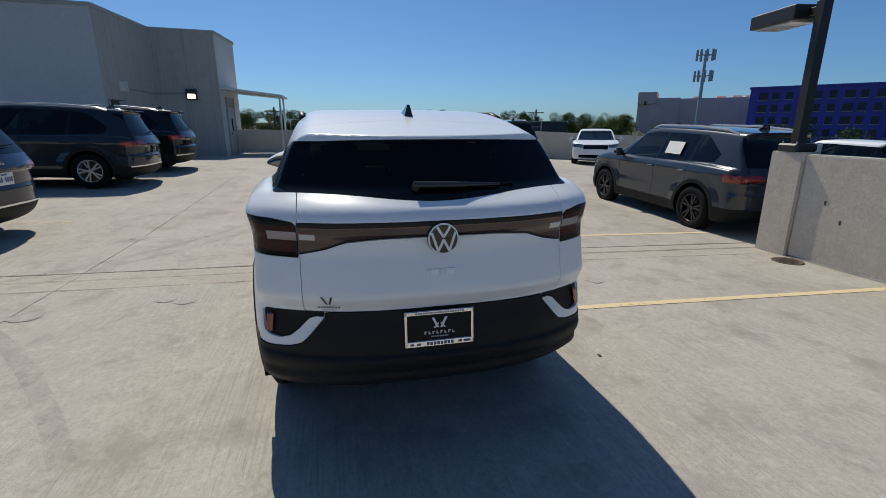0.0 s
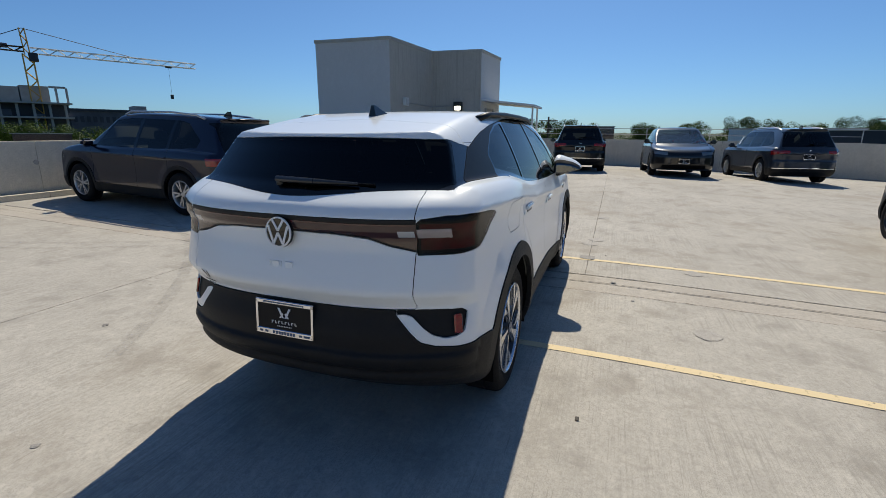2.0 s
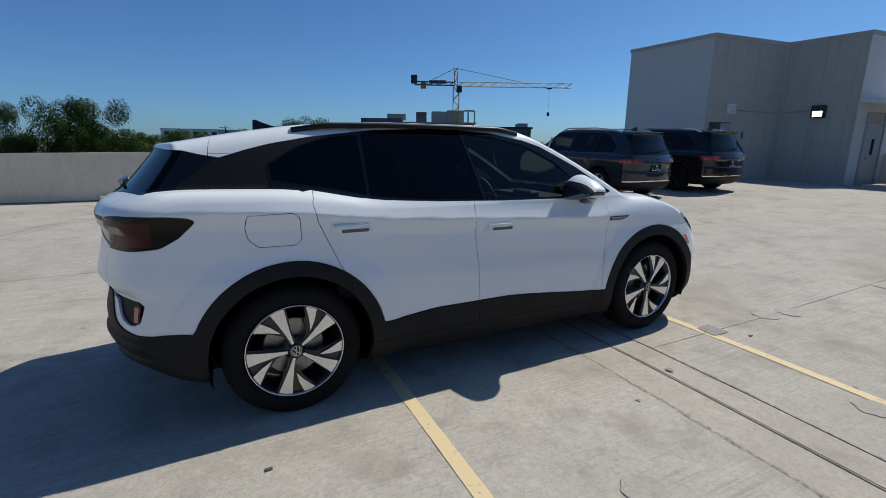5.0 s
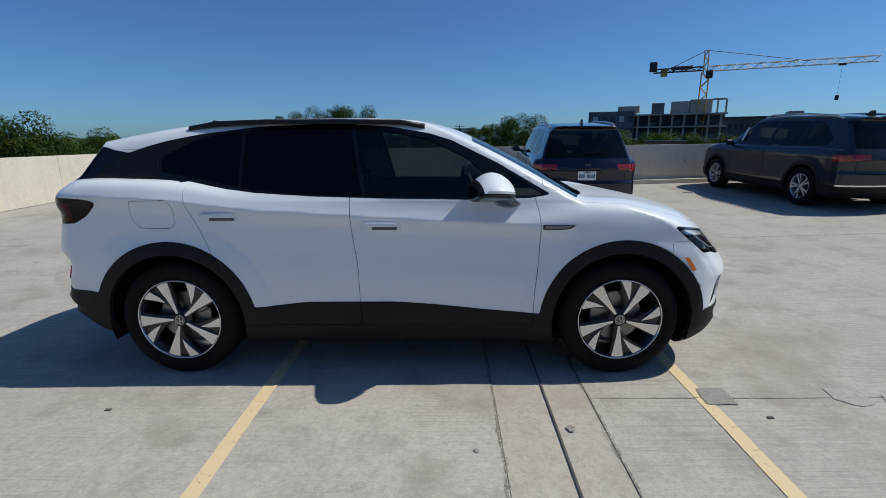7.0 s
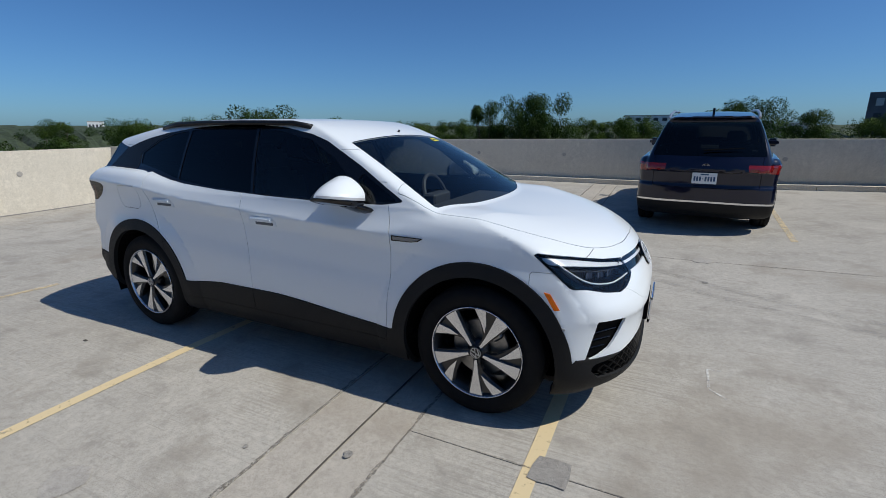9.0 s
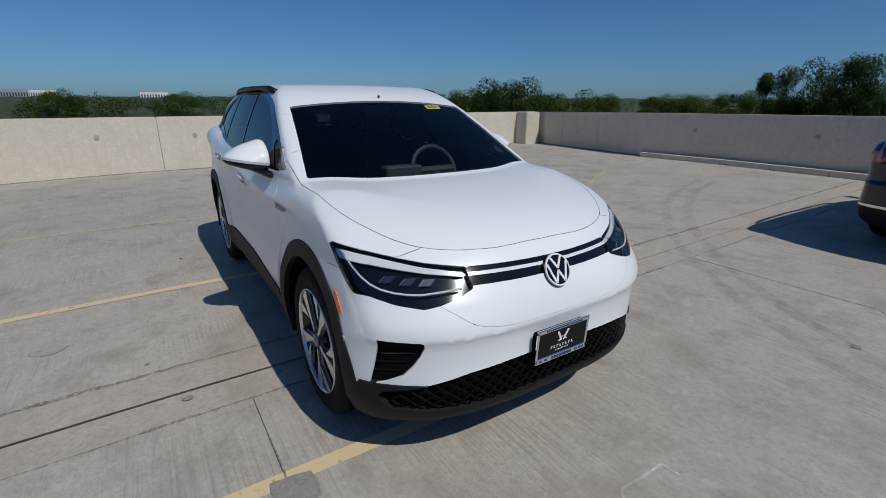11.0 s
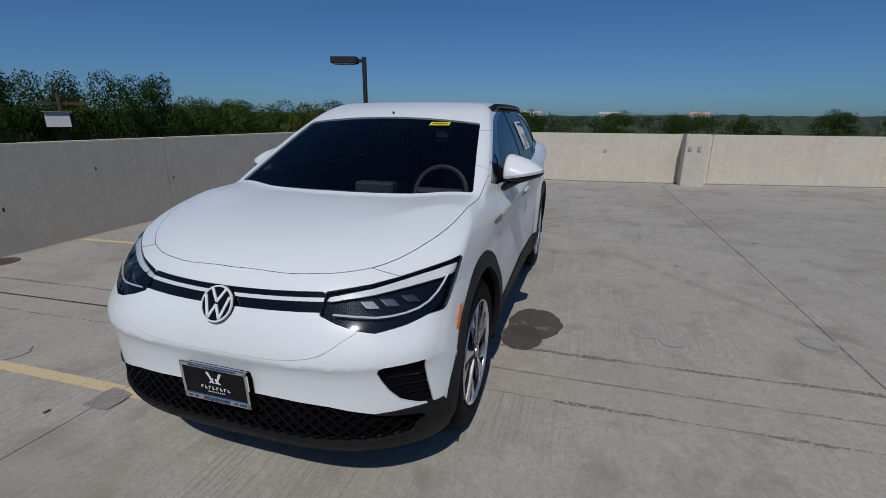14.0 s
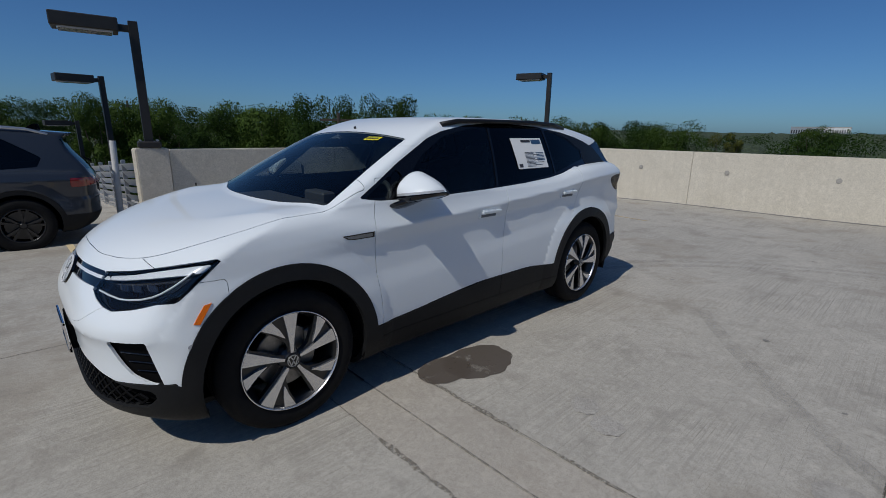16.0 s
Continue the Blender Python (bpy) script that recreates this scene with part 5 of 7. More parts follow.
emblem(HERO, 0.071, face_on(Vector((skin("x", 0, 0.814, 2.6, 1.5), 0, 0.814)), None), M_INK_WHITE, M_BLACK_GLOSS)
emblem(HERO, 0.066, Matrix.Translation((skin("x", 0, 1.085, -2.6, -1.5) - 0.006, 0, 1.050)) @ Matrix.Rotation(radians(-90), 4, "Z") @ Matrix.Rotation(radians(-3), 4, "X"), M_INK_WHITE, M_BLACK_GLOSS)
# raised model badge on the tailgate
for y0, w0 in ((0.066, 0.008), (0.036, 0.036), (0.008, 0.007), (-0.034, 0.040)):
    part("model_badge", box((0.005, w0, 0.028), on_tail(y0, 0.905, 0.001), 0.001), M_WHITE, HERO)
bm = bmesh.new()
mk = face_on(on_tail(0.487, 0.800, 0.0012), None)
for k in (-1, 1):
    prism([(k * 0.002, -0.022), (k * 0.010, -0.022), (k * 0.026, 0.022), (k * 0.017, 0.022)], 0.001, bm, mk)
for k in range(8):
    box((0.007, 0.001, 0.009), mk @ Vector(((k - 3.5) * 0.0125, 0, -0.040)), 0, bm, mk.to_3x3())
for k in range(7):
    box((0.004, 0.001, 0.004), mk @ Vector(((k - 3) * 0.0085, 0, -0.055)), 0, bm, mk.to_3x3())
part("dealer_sticker", bm, M_INK_DARK, HERO, "small dark dealer sticker")["kind"] = "stuff"


def number_plate(parent, m, frame_mat, w=0.31, h=0.160, ink=M_INK_WHITE, ground=M_PLATE, bars=True):
    """A framed dealer plate; outer face along -y of m."""
    bm = box((w - 0.01, 0.006, h - 0.01), (0, -0.004, 0), 0.002)
    bm.transform(m)
    p = part("number_plate", bm, ground, parent, "black dealer plate in a chrome frame")
    bm = bmesh.new()
    for sx, sz, x, z in ((w, 0.020, 0, h / 2 - 0.008), (w, 0.028, 0, -h / 2 + 0.012), (0.012, h, -w / 2 + 0.006, 0), (0.012, h, w / 2 - 0.006, 0)):
        box((sx, 0.012, sz), (x, -0.007, z), 0.003, bm)
    bm.transform(m)
    part("plate_frame", bm, frame_mat, p, "chrome plate frame")
    bm = bmesh.new()
    for k in (-1, 1):
        prism([(k * 0.002, 0.0), (k * 0.012, 0.0), (k * 0.036, 0.046), (k * 0.024, 0.046)], 0.0015, bm, Matrix.Translation((0, -0.0088, 0.002)))
        prism([(k * 0.008, 0.024), (k * 0.014, 0.014), (k * 0.028, 0.0), (k * 0.018, 0.0), (k * 0.003, 0.019)], 0.0015, bm, Matrix.Translation((0, -0.0094, 0.002)))
    for k in range(8):
        box((0.004, 0.0015, 0.013), ((k - 3.5) * 0.0178 - 0.004, -0.0085, -0.020), 0, bm)
        box((0.009, 0.0015, 0.003), ((k - 3.5) * 0.0178, -0.0085, -0.015 - 0.010 * (k % 2)), 0, bm)
    for k in range(9):
        box((0.004, 0.0015, 0.005), ((k - 4) * 0.009, -0.0085, -0.038), 0, bm)
    bm.transform(m)
    part("plate_mark", bm, ink, p)
    bm = bmesh.new()
    for k in range(8):
        box((0.011, 0.0015, 0.014), ((k - 3.5) * 0.0155, -0.0138, -h / 2 + 0.012), 0, bm)
    for x in (-0.125, -0.095, 0.09, 0.115, 0.13):
        box((0.016, 0.0015, 0.009), (x, -0.0138, -h / 2 + 0.012), 0, bm)
    for k in range(20):
        box((0.007, 0.0015, 0.007), ((k - 9.5) * 0.011, -0.0138, h / 2 - 0.008), 0, bm)
    bm.transform(m)
    part("frame_print", bm, M_INK_BLUE, p)["kind"] = "stuff"
    return p


pr = on_tail(0.015, 0.648, 0.004)
number_plate(HERO, Matrix.Translation(pr) @ Matrix.Rotation(radians(-90), 4, "Z") @ Matrix.Rotation(radians(-4), 4, "X"), M_CHROME)
pf = Vector((2.196, 0.0, 0.513))
number_plate(HERO, Matrix.Translation(pf) @ Matrix.Rotation(radians(90), 4, "Z") @ Matrix.Rotation(radians(3), 4, "X"), M_CHROME)
part("plate_bracket", box((0.03, 0.29, 0.13), (2.176, 0, 0.510), 0.006), M_DARK, HERO)

# lower grille lattice, vent bars, skid lip
bm = bmesh.new()
def on_nose(y, z, off=0.012):
    return Vector((skin("x", y, z, 2.6, 1.4) - off, y, z))
pairs = []
for row in range(8):
    for k in range(-13, 14):
        z0, z1 = 0.318 + row * 0.0235, 0.318 + (row + 1) * 0.0235
        y0 = (k + 0.5 * (row % 2)) * 0.056
        for dy in (-0.028, 0.028):
            if abs(y0) < 0.74 and abs(y0 + dy) < 0.74 and z1 < min(0.485, 0.485 - 0.24 * (abs(y0) - 0.38)):
                pairs += [(y0, z0), (y0 + dy, z1)]
xs = skins("x", [p[0] for p in pairs], [p[1] for p in pairs], 2.6, 1.4) - 0.012
ends = [Vector((x, *p)) for x, p in zip(xs, pairs)]
for p, q in zip(ends[::2], ends[1::2]):
    rod(p, q, 0.0055, None, 5, bm, False)
part("grille_mesh", bm, M_GRILLE, HERO, "gloss black honeycomb lattice")
for s in (1, -1):
    for k in range(3):
        z0 = 0.498 + k * 0.040
        bm = rod(on_nose(s * (0.70 - 0.026 * k), z0, 0.020), on_nose(s * (0.785 - 0.010 * k), z0 - 0.004, 0.020), 0.004, None, 6)
        part("vent_bar", bm, M_BLACK_GLOSS, HERO)
    # lamp reflectors and the thin white strip that runs under them and up the outer edge
    for yy, zz in ((0.560, 0.828), (0.625, 0.833), (0.690, 0.842)):
        mm = face_on(on_nose(s * yy, zz, 0.024), None)
        k = -s
        bm = prism([(-0.024 - k * 0.012, -0.014), (0.024 - k * 0.012, -0.014), (0.024 + k * 0.012, 0.014), (-0.024 + k * 0.012, 0.014)], 0.012, None, mm)
        pj = part("reflector", bm, M_LENS_BLUE, HERO, "bluish lamp reflector")
        bm = prism([(-0.022 - k * 0.010, -0.011), (-0.018 - k * 0.010, -0.011), (-0.018 + k * 0.010, 0.011), (-0.022 + k * 0.010, 0.011)], 0.003, None, mm @ Matrix.Translation((0, -0.005, 0)))
        part("bezel", bm, M_LAMP_GREY, pj)
    way = [(0.45, 0.806), (0.53, 0.800), (0.60, 0.795), (0.645, 0.797), (0.69, 0.803), (0.73, 0.815), (0.757, 0.832), (0.778, 0.858), (0.790, 0.885), (0.798, 0.912)]
    ends = [on_nose(s * y, z, 0.007) for y, z in way]
    bm = bmesh.new()
    for p, q in zip(ends, ends[1:]):
        rod(p, q, 0.0045, None, 7, bm)
    part("lower_strip", bm, M_LAMP_WHITE, HERO, "thin white light strip in the headlamp")
    # reflectors, side markers, sensors
    p = on_tail(s * 0.742, 0.662, -0.010)
    m = face_on(p, None)
    bm = box((0.040, 0.012, 0.084), (0, -0.004, 0), 0.006)
    bm.transform(m)
    part("rear_reflector", bm, M_RED, HERO, "red rear reflector")
    ya = lambda x, z: s * skin("y", x, z, 1.2, 0.3)
    bm = bmesh.new()
    q = [(1.735, 0.775), (1.765, 0.770), (1.815, 0.695), (1.79, 0.690)]
    o = [bm.verts.new((x, ya(x, z) + s * 0.004, z)) for x, z in q]
    i = [bm.verts.new((x, ya(x, z) - s * 0.01, z)) for x, z in q]
    bm.faces.new(o)
    for k in range(4):
        bm.faces.new((o[k], i[k], i[(k + 1) % 4], o[(k + 1) % 4]))
    bmesh.ops.recalc_face_normals(bm, faces=bm.faces[:])
    part("side_marker", bm, M_AMBER, HERO, "amber side marker")
    for x0, z0 in ((-1.865, 0.545), (1.835, 0.60)):
        g = S_HERO.grad(np.array([[x0, ya(x0, z0), z0]]))[0]
        bm = lathe([(0.0004, -0.003), (0.011, -0.003), (0.012, 0.001), (0.0135, 0.001), (0.0135, -0.001)], 20)
        bm.transform(Matrix.Translation((x0, ya(x0, z0), z0)) @ Vector(g).to_track_quat("-Y", "Z").to_matrix().to_4x4())
        part("parking_sensor", bm, M_LAMP_GREY2, HERO)
    # door handles
    for x0, z0 in ((-1.055, 1.03), (-0.088, 0.972)):
        y0 = ya(x0, z0)
        bm = box((0.236, 0.008, 0.060), (x0, y0 - s * 0.001, z0 - 0.002), 0.0035)
        h = part("door_handle", bm, M_WHITE, HERO, "white flush door handle with recess shade as a grey strip")
        # raised grey strip: the recess shade under the grip, given as colour
        bm = box((0.150, 0.004, 0.018), (x0 + 0.02, y0 + s * 0.004, z0 - 0.016), 0.0015)
        part("slot", bm, M_HANDLE_SHADE, h)
        bm = box((0.200, 0.024, 0.030), (x0 - 0.004, y0 + s * 0.010, z0 + 0.010), 0.009, seg=2)
        part("grip", bm, M_WHITE, h)
    # fender blade badge
    bm = bmesh.new()
    zc = 0.958
    q = [(0.878, zc + 0.016), (1.075, zc + 0.013), (1.045, zc - 0.006), (1.0, zc - 0.014), (0.878, zc - 0.014)]
    for mm, grow, up in ((M_BLACK_GLOSS, 1.0, 0.003), (M_BADGE, 0.62, 0.005)):
        bm = bmesh.new()
        cx, cz = 0.965, zc
        o = [bm.verts.new((cx + (x - cx) * (grow if grow == 1 else 0.86), ya(x, z) + s * up, cz + (z - cz) * grow)) for x, z in q]
        i = [bm.verts.new((v.co.x, v.co.y - s * 0.008, v.co.z)) for v in o]
        bm.faces.new(o)
        for k in range(5):
            bm.faces.new((o[k], i[k], i[(k + 1) % 5], o[(k + 1) % 5]))
        bmesh.ops.recalc_face_normals(bm, faces=bm.faces[:])
        part("fender_badge" if grow == 1 else "badge_inlay", bm, mm, HERO)
    # door mirrors
    def mirror_field(x, y, z):
        a = np.abs(y)
        d = a - 0.915
        f = smax(z - (1.283 - 4.6 * (x - 0.565) ** 2 - 0.30 * np.maximum(d + 0.07, 0) - 2.2 * np.maximum(d, 0) ** 2), 1.120 + 0.30 * np.maximum(d + 0.02, 0) - z, 0.010)
        f = smax(f, 0.452 + 0.22 * d - x, 0.010)
        f = smax(f, x - (0.702 - 5.0 * np.maximum(d + 0.02, 0) ** 2), 0.025)
        return smax(f, np.abs(d - 0.005) - 0.118, 0.03)
    lo, hi = (0.40, s * 0.915 - 0.16, 1.08), (0.74, s * 0.915 + 0.16, 1.32)
    K = Shell(mirror_field, lo, hi, 0.010, 1e9)
    K.cut(lambda x, y, z: x - 0.488 - 0.22 * (np.abs(y) - 0.915), "frame")
    K.inside([lambda x, y, z: x - 0.458 - 0.22 * (np.abs(y) - 0.915)], "glass", "frame")
    K.cut(lambda x, y, z: z - 1.163 - 0.16 * (np.abs(y) - 0.915), "base")
    K.cut(lambda x, y, z: np.maximum(z - 1.177 - 0.16 * (np.abs(y) - 0.915), 0.53 - x), "line")
    mir = thing("door_mirror", "", "")
    for key in list(mir.keys()):
        del mir[key]
    mir.parent = HERO
    K.piece("mirror_cap", ("body",), M_WHITE, mir, rim=0.004, label="white mirror cap")
    K.piece("mirror_frame", ("frame",), M_RAIL, mir, rim=0.003, label="black mirror frame")
    K.piece("mirror_base", ("base",), M_BLACK_GLOSS, mir, rim=0.004)
    K.piece("indicator", ("line",), M_LAMP_GREY2, mir, rim=0.003)
    K.piece("mirror_glass", ("glass",), M_MIRROR, mir, rim=0)
    bm = bmesh.new()
    arm = [(0.67, 0.77, 1.085, 0.075, 0.016), (0.67, 0.82, 1.098, 0.075, 0.024), (0.645, 0.865, 1.118, 0.070, 0.022), (0.62, 0.91, 1.138, 0.07, 0.016)]
    rings = []
    for x, y, z, rx, rz in arm:
        rings.append([bm.verts.new((x + rx * math.cos(t * math.tau / 10), s * y, z + rz * math.sin(t * math.tau / 10))) for t in range(10)])
    for p, q in zip(rings, rings[1:]):
        for k in range(10):
            bm.faces.new((p[k], p[(k + 1) % 10], q[(k + 1) % 10], q[k]))
    bmesh.ops.recalc_face_normals(bm, faces=bm.faces[:])
    part("mirror_arm", bm, M_BLACK_GLOSS, mir, smooth=True)

# inside: dash, wheel, seats
bm = box((0.42, 1.36, 0.16), (0.98, 0, 0.965), 0.05, seg=3)
box((0.10, 0.26, 0.14), (0.74, 0, 1.03), 0.012, bm)
part("dashboard", bm, M_DASH, HERO, smooth=False)
bm = bmesh.new()
for k in range(28):
    a, b = k * math.tau / 28, (k + 1) * math.tau / 28
    rod((0, 0.175 * math.cos(a), 0.175 * math.sin(a)), (0, 0.175 * math.cos(b), 0.175 * math.sin(b)), 0.016, None, 7, bm, False)
box((0.04, 0.32, 0.05), (0.02, 0, 0), 0.015, bm), box((0.04, 0.05, 0.16), (0.02, 0, -0.09), 0.015, bm)
bm.transform(Matrix.Translation((0.55, 0.37, 1.02)) @ Matrix.Rotation(radians(-22), 4, "Y"))
part("steering_wheel", bm, M_DASH, HERO)
for x0, rows in ((-0.15, (0.37, -0.37)), (-1.02, (0.40, 0.0, -0.40))):
    for y0 in rows:
        bm = box((0.50, 0.48, 0.16), (x0 + 0.12, y0, 0.62), 0.05, seg=2)
        box((0.13, 0.46, 0.62), (x0 - 0.17, y0, 0.93), 0.05, bm, Euler((0, radians(-14), 0)).to_matrix(), 2)
        box((0.09, 0.26, 0.17), (x0 - 0.27, y0, 1.31), 0.035, bm, Euler((0, radians(-10), 0)).to_matrix(), 2)
        part("seat", bm, M_SEAT, HERO)
part("cabin_floor", box((3.2, 1.5, 0.06), (-0.4, 0, 0.36), 0.02), M_DARK, HERO)
part("underbody", box((2.6, 1.5, 0.10), (0, 0, 0.24), 0.04), M_DARK, HERO)
bm = box((0.05, 0.20, 0.06), (0.40, 0, 1.44), 0.015, seg=2)
rod((0.40, 0, 1.45), (0.44, 0, 1.53), 0.008, None, 6, bm)
part("rear_view_mirror", bm, M_DASH, HERO)

# stickers on the glass
def glass_sticker(name, u0, u1, v0, v1, place, material, label, marks, parent=None):
    """A slightly bent paper on the glass, with printed bars."""
    t = parent or HERO
    bm = bmesh.new()
    nu, nv = 6, 4
    g = [[bm.verts.new(place(u0 + (u1 - u0) * i / nu, v0 + (v1 - v0) * j / nv, 0.002)) for i in range(nu + 1)] for j in range(nv + 1)]
    for j in range(nv):
        for i in range(nu):
            bm.faces.new((g[j][i], g[j][i + 1], g[j + 1][i + 1], g[j + 1][i]))
    p = part(name, bm, material, t, label)
    for k, (mm, rects) in enumerate(marks):
        bm = bmesh.new()
        for a0, a1, b0, b1 in rects:
            q = [(a0, b0), (a1, b0), (a1, b1), (a0, b1)]
            bm.faces.new([bm.verts.new(place(u0 + (u1 - u0) * u, v0 + (v1 - v0) * v, 0.0035)) for u, v in q])
        part("print", bm, mm, p)["kind"] = "stuff"
    return p


def on_left(x, z, off):
    return Vector((x, skin("y", x, z, 1.2, 0.2) + off, z))


def on_screen(y, z, off):
    return Vector((skin("x", y, z, 1.8, 0.0) + off, y, z + off * 0.7))


random.seed(5)
rows = [(0.30 + 0.01 * (k % 3), 0.60 + 0.3 * random.random() * (k % 2), 0.06 + 0.042 * k, 0.075 + 0.042 * k) for k in range(15)]
rows2 = [(0.68, 0.94, 0.10 + 0.05 * k, 0.12 + 0.05 * k) for k in range(9)]
glass_sticker("window_sticker", -0.47, -0.86, 1.245, 1.465, on_left, M_PAPER, "white price sheet with dark print", [(M_INK_DARK, rows[:12] + [(0.30, 0.62, 0.86, 0.94), (0.05, 0.16, 0.05, 0.16)]), (M_INK_BLUE, rows2[3:] + [(0.64, 0.96, 0.80, 0.95)])])
glass_sticker("stock_tag", 0.300, 0.425, 1.446, 1.466, on_screen, M_YELLOW_TAG, "yellow stock tag", [(M_INK_DARK, [(0.12 + 0.1 * k, 0.18 + 0.1 * k, 0.25, 0.75) for k in range(8)])])

# ---- the other parked cars ----
def paint(name, c, metal=0.2, rough=0.28):
    return mat(name, c, rough, metal=metal, coat=1.0, spec=0.15, vary=0.05, scale=900)


M_BLUE = paint("dark_blue_paint", (0.003, 0.0045, 0.020))
M_GREYBLUE = paint("grey_blue_paint", (0.018, 0.025, 0.034))
M_GREY = paint("mid_grey_paint", (0.030, 0.037, 0.050))
M_NIGHT = paint("black_paint", (0.005, 0.0055, 0.007))
M_GLASS_SIDE = glass_mat("car_side_glass", (0.10, 0.12, 0.12))

SPEC = {
    "suv": dict(wb=1.395, hz=0.355, wr=0.36, xf=2.31, xr=-2.385, w=0.905, roof=1.685, belt=1.03, hood=1.06, rake=(1.36, 0.42), back=(-2.34, -2.10), sp=-2.20, tail=0.50, seg=2),
    "compact": dict(wb=1.345, hz=0.35, wr=0.355, xf=2.20, xr=-2.26, w=0.895, roof=1.625, belt=1.01, hood=1.04, rake=(1.26, 0.36), back=(-2.22, -1.97), sp=-2.06, tail=0.46, seg=2),
    "hatch": dict(wb=1.445, hz=0.35, wr=0.36, xf=2.37, xr=-2.38, w=0.93, roof=1.615, belt=1.02, hood=0.98, rake=(1.55, 0.25), back=(-2.30, -1.45), sp=-1.50, tail=0.22, seg=1),
    "sedan": dict(wb=1.34, hz=0.33, wr=0.335, xf=2.25, xr=-2.30, w=0.89, roof=1.455, belt=0.93, hood=0.95, rake=(1.35, 0.30), back=(-1.95, -1.20), sp=-1.25, tail=0.22, seg=1),
}


def car_fields(q):
    def low(x, y, z):
        a = np.abs(y)
        w = q["w"] + spl(x, [(q["xr"], -0.055), (q["xr"] + 0.4, -0.01), (-q["wb"], 0.0), (0.0, -0.012), (q["wb"], 0.0), (q["xf"] - 0.35, -0.025), (q["xf"], -0.09)])
        b = q["belt"]
        w = w + spl(z, [(0.18, -0.09), (0.3, -0.03), (0.5, -0.012), (0.7, -0.022), (b - 0.12, -0.008), (b - 0.08, 0.0), (b - 0.04, -0.012), (b + 0.06, -0.05), (b + 0.2, -0.12)])
        near = np.minimum(np.hypot(x - q["wb"], z - q["hz"]), np.hypot(x + q["wb"], z - q["hz"])) - q["wr"] - 0.12
        w = w + 0.015 * np.clip(1 - near / 0.12, 0, 1)
        h = q["hood"]
        xf = q["xf"] + spl(z, [(0.15, -0.22), (0.28, -0.06), (0.42, 0.0), (0.62, 0.0), (h - 0.24, -0.03), (h - 0.12, -0.12), (h, -0.45)])
        xr = q["xr"] + spl(z, [(0.2, 0.22), (0.34, 0.05), (0.46, 0.0), (0.66, 0.0), (0.70, 0.02), (b - 0.1, 0.01), (b + 0.02, 0.05), (b + 0.15, 0.15)])
        zt = spl(x, [(q["xr"], b + 0.02), (-1.2, b + 0.06), (0.3, b + 0.03), (q["rake"][0] - 0.5, b + 0.04), (q["rake"][0] - 0.1, h + 0.02), (q["wb"] + 0.2, h - 0.02), (q["xf"] - 0.3, h - 0.10), (q["xf"], h - 0.2)])
        f = smax(a - w, z - zt, 0.06)
        f = smax(f, x - (xf - 0.42 * a ** 3), 0.10)
        f = smax(f, (xr + 0.32 * a ** 3) - x, 0.07)
        return smax(f, 0.22 - z, 0.06)

    def top(x, y, z):
        a = np.abs(y)
        b, r = q["belt"], q["roof"]
        d = np.maximum(z - b, -0.03)
        w = q["w"] - 0.065 + spl(x, [(-2.4, -0.10), (-1.6, -0.03), (0.0, 0.0), (0.7, -0.02), (1.4, -0.09)])
        w = w - 0.30 * d - 0.22 * d * np.abs(d)
        x0, x1 = q["rake"]
        xw = spl(z, [(b - 0.1, x0 + 0.25), (b + 0.02, x0), (b + (r - b) * 0.55, x0 + (x1 - x0) * 0.62), (r - 0.04, x1), (r + 0.03, x1 - 0.25)])
        y0, y1 = q["back"]
        xg = spl(z, [(b - 0.1, y0 - 0.08), (b + 0.05, y0), (r - 0.14, y1), (r - 0.11, y1 - 0.02), (r - 0.08, q["sp"]), (r + 0.05, q["sp"])])
        zr = r + spl(x, [(-2.4, -0.09), (-1.8, -0.045), (-1.0, -0.008), (-0.2, 0.0), (0.3, -0.03), (0.8, -0.10)]) - 0.05 * a * a
        f = smax(a - w, z - zr, 0.07)
        f = smax(f, x - (xw - 0.22 * a * a), 0.05)
        f = smax(f, (xg + 0.22 * a * a) - x, 0.05)
        return np.maximum(f, b - 0.15 - z)

    return lambda x, y, z: smin(low(x, y, z), top(x, y, z), 0.03)


WHEELS = {}


